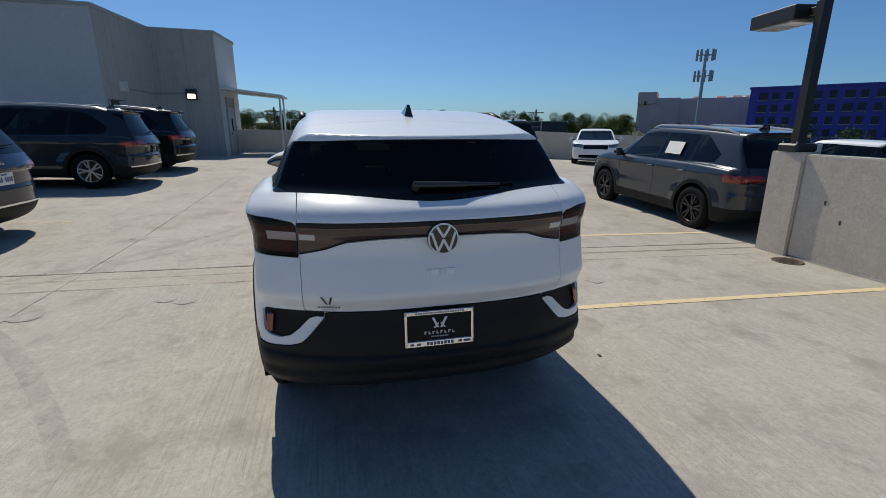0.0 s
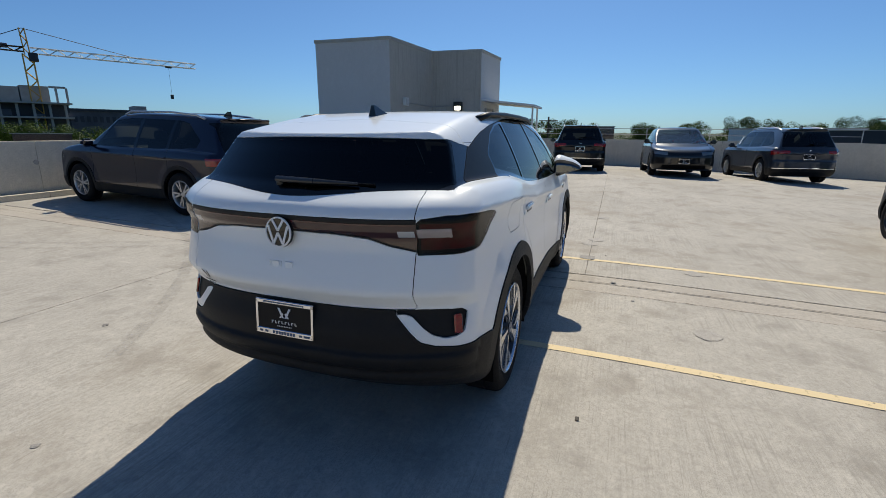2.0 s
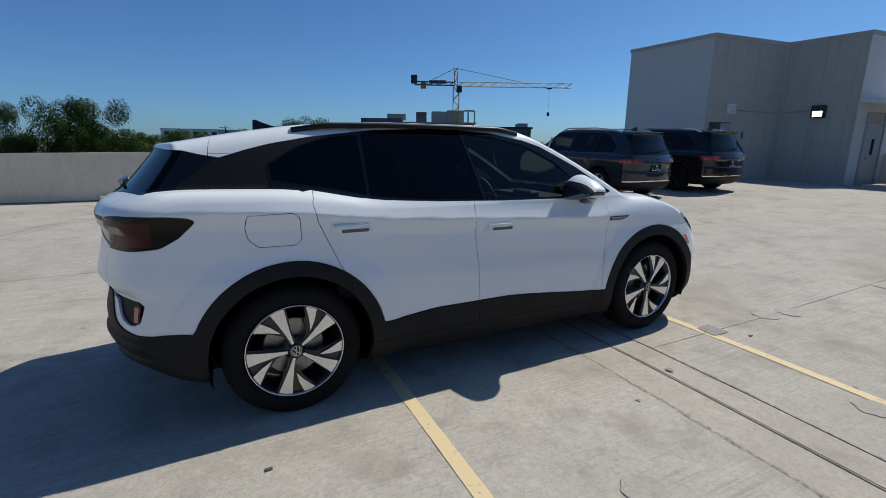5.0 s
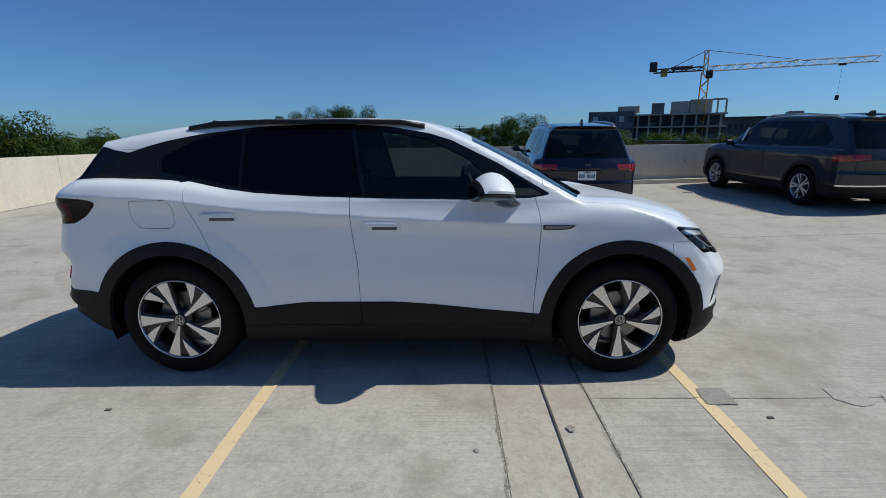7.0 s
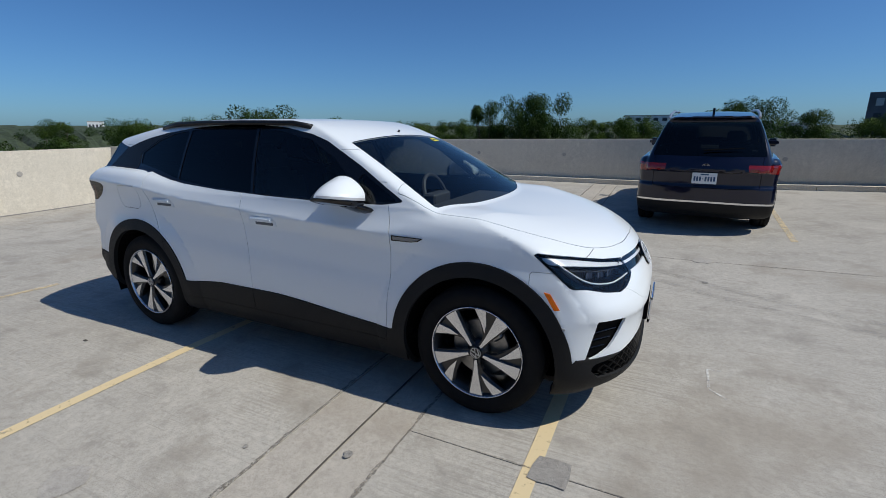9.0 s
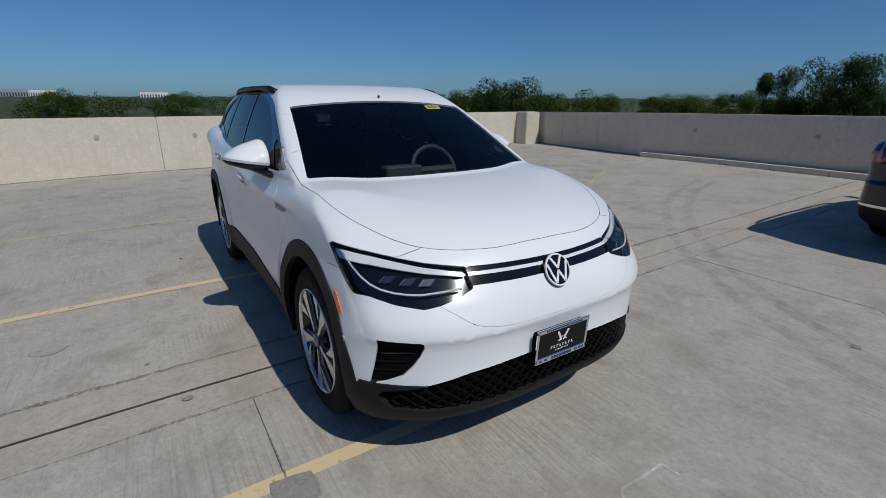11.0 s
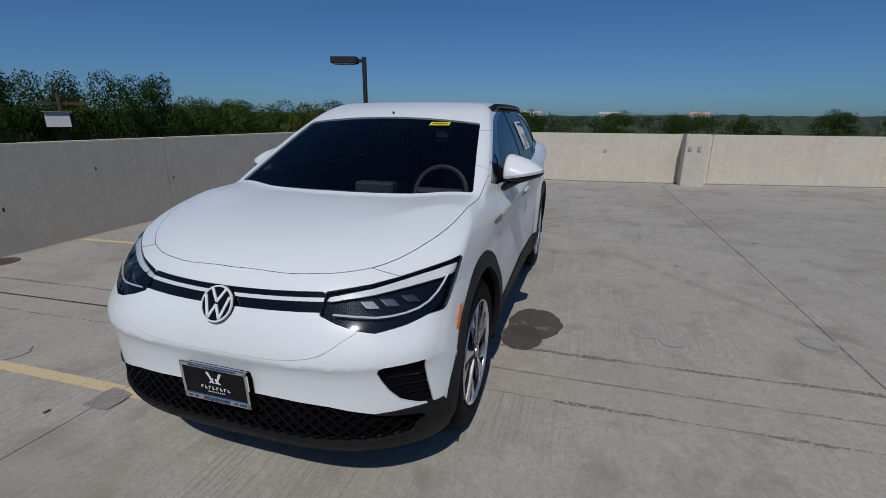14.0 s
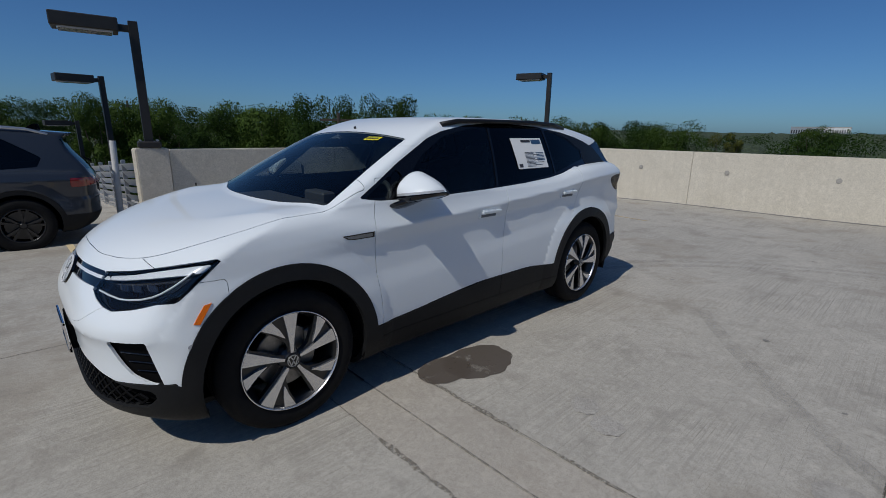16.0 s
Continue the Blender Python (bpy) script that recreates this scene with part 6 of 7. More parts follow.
def plain_wheel(parent, q, x, s, style):
    """A wheel that shares its meshes with its like."""
    key = (q["wr"], style)
    if key not in WHEELS:
        r = q["wr"]
        rim = r - 0.125
        tyre = mesh_of("tyre", tyre_mesh(r, 0.22, rim), M_RUBBER, True)
        face = M_SILVER if style == "silver" else M_RIM_BLACK
        bm = lathe([(rim + 0.002, -0.095), (rim - 0.004, -0.104), (rim - 0.014, -0.098), (rim - 0.02, -0.06), (rim - 0.03, 0.02)], 40)
        ring = mesh_of("rim", bm, face, True)
        bm = lathe([(0.0005, -0.085), (0.035, -0.085), (0.05, -0.07), (0.055, -0.03)], 20)
        for k in range(5):
            for d in (-11, 11):
                t = Matrix.Rotation(k * math.tau / 5, 4, "Y") @ Matrix.Translation((0, -0.088, 0))
                prism(polar((d * 0.5 - 16, 0.045), (d * 0.5 + 16, 0.045), (d + 4.0, rim - 0.01), (d - 4.0, rim - 0.01)), 0.03, bm, t)
        spokes = mesh_of("spokes", bm, face)
        back = mesh_of("brake_disc", lathe([(0.02, -0.02), (rim - 0.04, -0.02), (rim - 0.02, 0.05)], 28), M_RIM_BLACK)
        WHEELS[key] = (tyre, ring, spokes, back)
    w = new("wheel")
    w.parent = parent
    w.matrix_basis = Matrix.Translation((x, s * (q["w"] - 0.115), q["hz"])) @ Matrix.Rotation(math.pi if s > 0 else 0, 4, "Z") @ Matrix.Rotation(random.uniform(0, 1.2), 4, "Y")
    for name, me in zip(("tyre", "rim", "spoke_star", "brake_disc"), WHEELS[key]):
        o = new(name, me)
        o.parent = w
    return w


def parked(kind, m, material, label, wheels="silver", rails=True, sheet=None, plate="dealer", clad=True, chrome=True, hood_mat=None, h=0.036):
    q = SPEC[kind]
    S = Shell(car_fields(q), (q["xr"] - 0.1, -1.02, 0.12), (q["xf"] + 0.08, 1.02, q["roof"] + 0.08), h)
    ab = np.abs
    b, r, wb, hz, wr = q["belt"], q["roof"], q["wb"], q["hz"], q["wr"]
    dsc = lambda x, z, g: np.minimum(np.hypot(x - wb, z - hz), np.hypot(x + wb, z - hz)) - wr - g
    S.cut(lambda x, y, z: np.maximum(dsc(x, z, 0.055), 0.6 - ab(y)), "void")
    x0, x1 = q["rake"]
    g0, g1 = q["back"]
    S.cut(lambda x, y, z: np.maximum.reduce([ab(y) - (q["w"] - 0.17 - 0.30 * (z - b)), z - r + 0.10, b + 0.035 - z, x1 - 0.15 - x]), "windscreen")
    S.cut(lambda x, y, z: np.maximum.reduce([ab(y) - (q["w"] - 0.20 - 0.22 * (z - b)), z - r + 0.15 if g1 < -1.8 else z - r + 0.06, b + 0.06 - z, x - max(g1, -1.95) - 0.1]), "rear_window")
    xe = g1 + 0.33 if g1 < -1.8 else -1.75
    dlo = [(x0 - 0.42, b + 0.045), (x0 - 0.62, b + 0.20), (x1 + 0.02, r - 0.15), (0.0, r - 0.105), (-1.2, r - 0.125), (xe + 0.35 if g1 < -1.8 else -1.35, r - 0.17), (xe, b + 0.22 if g1 < -1.8 else b + 0.16), (xe + 0.06, b + 0.10), (-1.0, b + 0.055)]
    S.cut(lambda x, y, z: np.maximum(poly2(x, z, dlo), 0.45 - ab(y)), "side_glass")
    for px in (-0.22, -1.05):
        S.cut(lambda x, y, z: np.maximum(ab(x - px + 0.10 * (z - b)) - 0.032, 0.45 - ab(y)), "window_post", ("side_glass",))
    if clad:
        S.cut(lambda x, y, z: np.minimum(np.maximum(dsc(x, z, 0.115), 0.6 - ab(y)), z - np.where(ab(x) > wb, 0.46, 0.40)), "cladding")
    S.cut(lambda x, y, z: np.maximum.reduce([ab(z - b + 0.105 + 0.06 * (ab(y) - 0.75)) - 0.048 - 0.05 * (ab(y) - 0.6), q["tail"] - ab(y), x - q["xr"] - 0.36 ]), "tail_light")
    S.cut(lambda x, y, z: np.maximum.reduce([ab(z - q["hood"] + 0.22 - 0.10 * (ab(y) - 0.6)) - 0.06, 0.48 - ab(y), q["xf"] - 0.45 - x]), "headlight")
    S.cut(lambda x, y, z: np.maximum.reduce([ab(z - q["hood"] + 0.26) - 0.085, ab(y) - 0.46, q["xf"] - 0.3 - x]), "grille") if kind != "hatch" else None
    S.cut(lambda x, y, z: np.maximum.reduce([ab(z - 0.33) - 0.06, ab(y) - 0.62, q["xf"] - 0.3 - x]), "intake", ("body", "cladding"))
    if chrome:
        S.cut(lambda x, y, z: np.maximum.reduce([ab(z - 0.45 - 0.015 * np.cos(y * 2)) - 0.012, x - q["xr"] - 0.30, ab(y) - 0.86]), "chrome_strip", ("body", "cladding"))
    S.cut(lambda x, y, z: np.maximum.reduce([ab(y) - 0.66, x - q["xr"] - 0.30, 0.66 - z, z - r + 0.12]), "tailgate")
    S.cut(lambda x, y, z: np.maximum.reduce([ab(y) - (q["w"] - 0.17), x0 - 0.05 - x, q["hood"] - 0.14 - z]), "hood")
    for tag, xa, xb in (("front_door", -0.25, x0 - 0.42), ("rear_door", -1.12, -0.25)):
        S.cut(lambda x, y, z: np.maximum.reduce([xa - x, x - xb, 0.55 - ab(y), z - b - 0.15, 0.40 - z]), tag)
    car = thing("car", label, "car", "parked cars", m=m)
    P = S.piece
    P("body", ("body",), material, car, rim=0.01, inset=0.003)
    P("hood", ("hood",), hood_mat or material, car, rim=0.01, inset=0.003)
    tg = P("tailgate", ("tailgate",), material, car, rim=0.01, inset=0.003)
    P("cladding", ("cladding",), M_TRIM, car, out=0.006, rim=0.02)
    P("windscreen", ("windscreen",), M_GLASS_SCREEN, car, rim=0.004)
    P("rear_window", ("rear_window",), M_GLASS_SIDE, tg or car, rim=0.004)
    P("grille", ("grille",), M_BLACK_GLOSS, car, out=-0.012, rim=0)
    P("intake", ("intake",), M_DARK, car, out=-0.02, rim=0)
    P("chrome_strip", ("chrome_strip",), M_CHROME, car, out=0.008, rim=0.01)
    P("inner_shell", ("body", "hood", "tailgate", "cladding", "front_door", "rear_door", "window_post"), M_DARK, car, out=-0.025, rim=0)
    for s in (1, -1):
        fd = P("front_door", ("front_door",), material, car, s, rim=0.01, inset=0.003)
        rd = P("rear_door", ("rear_door",), material, car, s, rim=0.01, inset=0.003)
        P("window", ("side_glass",), M_GLASS, fd, s, rim=0.004, where=lambda x, y, z: x > -0.22)
        P("window", ("side_glass",), M_GLASS_SIDE, rd, s, rim=0.004, where=lambda x, y, z: x < -0.22)
        P("window_post", ("window_post",), M_BLACK_GLOSS, car, s, rim=0.004, where=lambda x, y, z: x > -0.63)
        P("window_post", ("window_post",), M_BLACK_GLOSS, car, s, rim=0.004, where=lambda x, y, z: x < -0.63)
        tl = P("tail_light", ("tail_light",), M_RED, car, s, rim=0.01)
        hl = P("headlight", ("headlight",), M_LENS, car, s, rim=0.01)
        P("bowl", ("headlight",), M_LAMP_GREY2, hl or car, s, out=-0.03, rim=0)
        for x in (wb, -wb):
            plain_wheel(car, q, x, s, wheels)
            bm = lathe([(wr + 0.062, (q["w"] - 0.05) * s), (wr + 0.062, 0.5 * s), (0.01, 0.5 * s)], 28)
            bm.transform(Matrix.Translation((x, 0, hz)))
            bmesh.ops.bisect_plane(bm, geom=bm.verts[:] + bm.edges[:] + bm.faces[:], plane_co=(0, 0, 0.25), plane_no=(0, 0, -1), clear_outer=True)
            part("wheel_well", bm, M_DARK, car)
        for x in (-0.15, -0.98):
            part("door_handle", box((0.17, 0.035, 0.03), (x - 0.03, s * (q["w"] - 0.005), b - 0.085), 0.01), material if kind != "suv" else material, car)
        mr = part("door_mirror", box((0.13, 0.20, 0.145), (x0 - 0.52, s * (q["w"] + 0.085), b + 0.095), 0.045, seg=3), material if kind != "hatch" else M_NIGHT, car)
        part("mirror_arm", rod((x0 - 0.46, s * (q["w"] - 0.09), b + 0.035), (x0 - 0.50, s * (q["w"] + 0.05), b + 0.06), 0.03, 0.025, 8), M_BLACK_GLOSS, mr)
        if rails:
            bm = bmesh.new()
            pts = [(0.28, 0.0), (0.12, 0.05), (-0.9, 0.055), (-1.55, 0.04), (-1.75, -0.02)]
            ys = q["w"] - 0.335
            zz = [r - 0.045 + up - (0.03 if x < -1.5 else 0) for x, up in pts]
            for (xa, ua), (xb, ub), za_, zb_ in zip(pts, pts[1:], zz, zz[1:]):
                rod((xa, s * ys, za_), (xb, s * ys, zb_), 0.018, None, 8, bm)
            part("roof_rail", bm, M_SILVER, car)
    bm = bmesh.new()
    prism([(-1.50, r - 0.04), (-1.62, r + 0.045), (-1.68, r + 0.045), (-1.70, r - 0.05)], 0.03, bm, Matrix.Translation((0, -0.015, 0)))
    part("aerial", bm, M_BLACK_GLOSS, car)
    if g1 < -1.8:
        part("rear_wiper", rod((g0 + 0.0, 0.05, b + 0.14), (g0 + 0.05, -0.42, b + 0.17), 0.012, 0.006, 6), M_DARK, tg or car)
    # badge, plate, seats, window sheet
    emblem(car, 0.055, Matrix.Translation((q["xr"] + 0.0, 0, b - 0.09)) @ Matrix.Rotation(radians(-90), 4, "Z"), M_CHROME, M_BLACK_GLOSS) if kind != "hatch" else None
    if plate == "dealer":
        number_plate(car, Matrix.Translation((q["xr"] - 0.004, 0, b - 0.235)) @ Matrix.Rotation(radians(-90), 4, "Z"), M_CHROME)
    elif plate == "state":
        mt = Matrix.Translation((q["xr"] - 0.004, 0, b - 0.235)) @ Matrix.Rotation(radians(-90), 4, "Z")
        bm = box((0.305, 0.008, 0.152), (0, -0.006, 0), 0.004)
        bm.transform(mt)
        pl = part("number_plate", bm, M_PAPER, car, "white number plate")
        bm = bmesh.new()
        for k in range(8):
            box((0.022, 0.002, 0.062) if k != 3 else (0.012, 0.002, 0.012), ((k - 3.5) * 0.034, -0.0112, -0.008), 0, bm)
        box((0.10, 0.002, 0.018), (0, -0.0112, 0.052), 0, bm)
        bm.transform(mt)
        part("plate_bars", bm, M_INK_BLUE, pl)
    if plate == "front":
        number_plate(car, Matrix.Translation((q["xf"] + 0.012, 0, 0.50)) @ Matrix.Rotation(radians(90), 4, "Z"), M_CHROME)
    for x, ys in ((-0.05, (0.36, -0.36)), (-0.95, (0.36, -0.36))):
        for y in ys:
            bm = box((0.12, 0.44, 0.66), (x - 0.15, y, 0.90), 0.04, None, Euler((0, radians(-12), 0)).to_matrix(), 2)
            box((0.48, 0.46, 0.14), (x + 0.1, y, 0.60), 0.04, bm)
            box((0.08, 0.24, 0.16), (x - 0.24, y, b + 0.26), 0.03, bm)
            part("seat", bm, M_SEAT, car)
    part("dashboard", box((0.4, 1.3, 0.16), (x0 - 0.35, 0, b - 0.06), 0.05), M_DASH, car)
    part("cabin_floor", box((3.0, 1.5, 0.06), (-0.3, 0, 0.38), 0.02), M_DARK, car)
    part("underbody", box((2.2 * wb - 1.0, 1.5, 0.12), (0, 0, 0.27), 0.04), M_DARK, car)
    if sheet:
        xs, zs, wd, ht = sheet
        yb = q["w"] - 0.065 - 0.30 * (zs - b) - 0.22 * (zs - b) ** 2
        bm = box((wd, 0.004, ht), (0, 0, 0), 0)
        bm.transform(Matrix.Translation((xs, yb + 0.022, zs)) @ Matrix.Rotation(radians(22), 4, "X"))
        sh = part("window_sheet", bm, M_PAPER, car, "white price sheet in the window")
    return car


def at(x, y, turn, kind="suv"):
    q = SPEC[kind]
    f, s = Vector((math.cos(radians(turn)), math.sin(radians(turn)))), q["wb"]
    za, zb = fz(x + f.x * s, y + f.y * s), fz(x - f.x * s, y - f.y * s)
    return pose(x, y, (za + zb) / 2, 0, -math.degrees(math.atan2(za - zb, 2 * s)), turn)


random.seed(21)
parked("suv", at(2.84, 6.80, 86), M_BLUE, "dark blue mid-size family SUV parked nose to the wall", plate="state", wheels="silver")
c2 = parked("suv", at(7.90, 6.82, 91), M_GREYBLUE, "grey-blue mid-size SUV parked nose to the wall", sheet=(0.62, 1.30, 0.07, 0.30))
parked("suv", at(10.75, 6.75, 91), M_NIGHT, "black SUV parked close to the stair tower", wheels="black")
parked("compact", at(15.2, 0.10, 6, "compact"), M_NIGHT, "black compact SUV with its back to the deck", wheels="black")
# hood_mat: sunlight on the black hood is put in as grey paint
parked("hatch", at(14.75, -3.25, 182, "hatch"), M_NIGHT, "black electric hatchback, sun on its hood painted as grey", rails=False, chrome=False, clad=False, wheels="black", plate="front", hood_mat=M_GREY)
parked("suv", at(15.2, -6.35, 8), M_GREY, "grey mid-size SUV parked by the far wall", sheet=(0.62, 1.30, 0.07, 0.30))
parked("compact", at(3.55, -6.15, -2, "compact"), M_GREY, "metallic grey compact SUV beside the concrete pier", wheels="black", sheet=(-0.62, 1.27, 0.40, 0.22), chrome=False)
parked("sedan", at(14.2, -10.6, 150, "sedan"), M_WHITE, "white saloon parked at the far wall", rails=False, wheels="black", chrome=False, clad=False)
parked("sedan", at(5.2, -12.2, 5, "sedan"), M_WHITE, "white saloon on the lower part of the deck", rails=False, chrome=False, clad=False)

# ---- trees, buildings and the land round the deck ----
EYE = Vector((0, -1.0, 1.47))


def polar_at(az, dist, z=0.0):
    a = radians(az)
    return Vector((EYE.x + dist * math.cos(a), EYE.y + dist * math.sin(a), z))


def leaf_mat(name, dark, light):
    m, N, L, b = node_mat(name)
    co, n, g = N.new("ShaderNodeTexCoord"), N.new("ShaderNodeTexNoise"), N.new("ShaderNodeNewGeometry")
    n.inputs["Scale"].default_value, n.inputs["Detail"].default_value = 0.8, 3
    mx, mx2 = N.new("ShaderNodeMix"), N.new("ShaderNodeMix")
    mx.data_type = mx2.data_type = "RGBA"
    mx.inputs["A"].default_value, mx.inputs["B"].default_value = (*dark, 1), (*light, 1)
    mx2.inputs["B"].default_value = (*[c * 0.55 for c in dark], 1)
    L.new(co.outputs["Object"], n.inputs["Vector"]), L.new(n.outputs["Fac"], mx.inputs["Factor"])
    r = N.new("ShaderNodeMapRange")
    r.inputs["To Max"].default_value = 0.7
    L.new(g.outputs["Random Per Island"], r.inputs["Value"]), L.new(r.outputs[0], mx2.inputs["Factor"])
    L.new(mx.outputs["Result"], mx2.inputs["A"]), L.new(mx2.outputs["Result"], b.inputs["Base Color"])
    b.inputs["Roughness"].default_value, b.inputs["Specular IOR Level"].default_value = 0.7, 0.15
    tr, ms = N.new("ShaderNodeBsdfTranslucent"), N.new("ShaderNodeMixShader")
    L.new(mx2.outputs["Result"], tr.inputs[0])
    ms.inputs[0].default_value = 0.25
    L.new(b.outputs[0], ms.inputs[1]), L.new(tr.outputs[0], ms.inputs[2]), L.new(ms.outputs[0], N["Material Output"].inputs[0])
    return m


M_LEAF = [leaf_mat("oak_leaves", (0.020, 0.045, 0.008), (0.055, 0.105, 0.016)), leaf_mat("elm_leaves", (0.034, 0.068, 0.010), (0.085, 0.140, 0.022)), leaf_mat("yellow_green_leaves", (0.075, 0.090, 0.018), (0.15, 0.155, 0.035))]
M_BARK = mat("bark", (0.075, 0.058, 0.042), 0.9, vary=0.35, scale=6, bump=0.5, bump_scale=25)


def leaves_mesh(name, clumps, per, size, material, seed):
    """Many small bent leaves gathered in clumps."""
    rg = np.random.RandomState(seed)
    C = np.repeat(np.array(clumps, float), per, 0)
    n_ = len(C)
    unit = lambda v: v / np.linalg.norm(v, axis=1)[:, None]
    d = unit(rg.normal(size=(n_, 3)))
    p = C[:, :3] + d * (C[:, 3:] * rg.uniform(0.45, 1.08, (n_, 1)) ** 0.7) * np.array([1, 1, 0.8])
    nn = unit(d + rg.normal(size=(n_, 3)) * 0.7)
    u = unit(np.cross(nn, rg.normal(size=(n_, 3))))
    v = np.cross(nn, u)
    s = size * rg.uniform(0.6, 1.3, (n_, 1))
    V = np.stack([p - u * s, p - v * s * 0.5 + nn * s * 0.15, p + u * s, p + v * s * 0.5 + nn * s * 0.15], 1).reshape(-1, 3)
    me = bpy.data.meshes.new(name)
    me.from_pydata(V.tolist(), [], np.arange(n_ * 4).reshape(-1, 4).tolist())
    # leaves shade with the round of their clump
    me.normals_split_custom_set_from_vertices(np.repeat(unit(d + nn * 0.55 + np.array([0, 0, 0.25])), 4, 0).tolist())
    me.materials.append(material)
    return me


def make_tree(seed, h, r, material, label, size=0.20, per=150, clumps=26):
    """Trunk, limbs and a crown of leaf clumps with gaps; base at the origin."""
    rg = random.Random(seed)
    t = thing("tree", label, "tree", "trees round the deck")
    bm = rod((0, 0, 0), (rg.uniform(-0.3, 0.3), rg.uniform(-0.3, 0.3), h * 0.45), 0.32, 0.22, 9)
    cl = []
    for k in range(clumps):
        a, u = rg.uniform(0, math.tau), rg.random()
        z = h * (0.42 + 0.56 * u)
        rr = r * (1.0 - 0.75 * abs(u - 0.35) ** 1.2) * rg.uniform(0.25, 0.95)
        c = (rr * math.cos(a), rr * math.sin(a), z, r * rg.uniform(0.15, 0.30))
        cl.append(c)
    for c in cl[:14]:
        rod((0, 0, h * rg.uniform(0.25, 0.45)), c[:3], 0.12, 0.03, 6, bm)
    part("trunk", bm, M_BARK, t)
    o = new("crown", leaves_mesh("crown", cl, per, size, material, seed))
    o.parent = t
    o["kind"] = "stuff"
    return t


random.seed(4)
kinds = [make_tree(1, 13, 5.0, M_LEAF[0], "broad dark green oak beyond the parapet", 0.085, 620, 56), make_tree(2, 14, 4.2, M_LEAF[0], "tall dark green tree beyond the parapet", 0.085, 620, 54),
         make_tree(3, 12, 4.6, M_LEAF[1], "round mid-green tree beyond the parapet", 0.085, 600, 52), make_tree(4, 12.5, 3.2, M_LEAF[2], "slim yellow-green tree beyond the parapet", 0.08, 420, 38), make_tree(5, 11, 5.4, M_LEAF[1], "wide low green tree beyond the parapet", 0.09, 600, 54)]
used = set()
HT = [13.5, 14.5, 12.5, 13.0, 11.5]
def plant(k, az, dist, el):
    """A tree whose top stands at an elevation seen from the deck."""
    top = EYE.z + dist * math.tan(radians(el * (0.76 if -170 < az < -133 else 0.78 if -36 < az < 14 else 1.0)))
    base = -11.0
    s = (top - base) / HT[k]
    slim = 0.66 if dist < 50 and el > 2.9 else 0.85
    p = polar_at(az, dist, base)
    m = Matrix.Translation(p) @ Matrix.Rotation(random.uniform(0, 6.28), 4, "Z") @ Matrix.Diagonal((s * slim * random.uniform(0.9, 1.15), s * slim, s, 1))
    if k in used:
        o = copy_thing(kinds[k], Matrix())
    else:
        o, _ = kinds[k], used.add(k)
    o.matrix_basis = m
    return o


for k, az, d, el in ((1, 109, 48, 3.5), (0, 104.5, 46, 4.2), (0, 101.5, 47, 4.4), (2, 98, 80, 1.2), (2, 95, 90, 1.0), (4, 91.5, 80, 1.3), (2, 113, 72, 1.1), (4, 117, 80, 0.9), (2, 83, 75, 2.2), (0, 80.5, 55, 3.2), (2, 121, 80, 0.8), (4, 127, 90, 0.8),
                     (3, 133.5, 38, 1.5), (0, 136, 36, 2.9), (1, 138.5, 38, 1.6), (4, 131, 46, 1.2), (2, 141, 42, 1.4), (2, 144.5, 60, 1.2), (4, 149, 75, 1.0), (2, 156, 90, 0.9), (3, 163, 75, 1.0), (4, 169, 110, 0.6), (2, 176, 95, 0.8), (2, -174, 90, 0.9), (3, -167, 60, 1.1), (4, -161, 55, 1.7), (0, -157, 44, 2.1),
                     (2, -151.5, 40, 2.2), (3, -146.8, 27, 4.1), (3, -149, 30, 2.8), (4, -142, 40, 2.2), (1, -139, 44, 2.6), (2, -135.5, 42, 2.2), (2, -133, 36, 2.3), (0, -128.4, 31, 4.7), (4, -124, 36, 2.6), (0, -118.9, 31, 4.5), (4, -114.3, 36, 2.0), (4, -112, 40, 2.8), (2, -109, 44, 2.6), (0, -105.5, 38, 2.4), (2, -102, 46, 2.7), (4, -98.5, 50, 2.6), (2, -95, 48, 3.0), (0, -91, 55, 2.6), (4, -86, 60, 2.4),
                     (2, 9, 95, 2.3), (0, 6, 100, 2.5), (4, 12, 105, 2.0), (2, 3, 120, 1.7), (4, -3, 130, 1.7), (2, -8, 130, 1.9), (0, -12.5, 110, 2.6), (0, -15, 115, 2.2), (4, -18, 120, 1.6), (0, -21.5, 100, 2.4), (2, -24, 110, 1.9), (0, -27.5, 105, 2.1), (2, -30, 110, 1.8), (4, -33, 115, 1.7),
                     (4, 66, 60, 0.9), (2, 70, 58, 1.2), (2, 62, 62, 0.6), (0, 76.5, 70, 1.9), (4, 57.5, 66, 0.5), (2, 86.5, 90, 1.5), (4, 53, 70, 0.3)):
    plant(k, az + random.uniform(-0.4, 0.4), d, el)

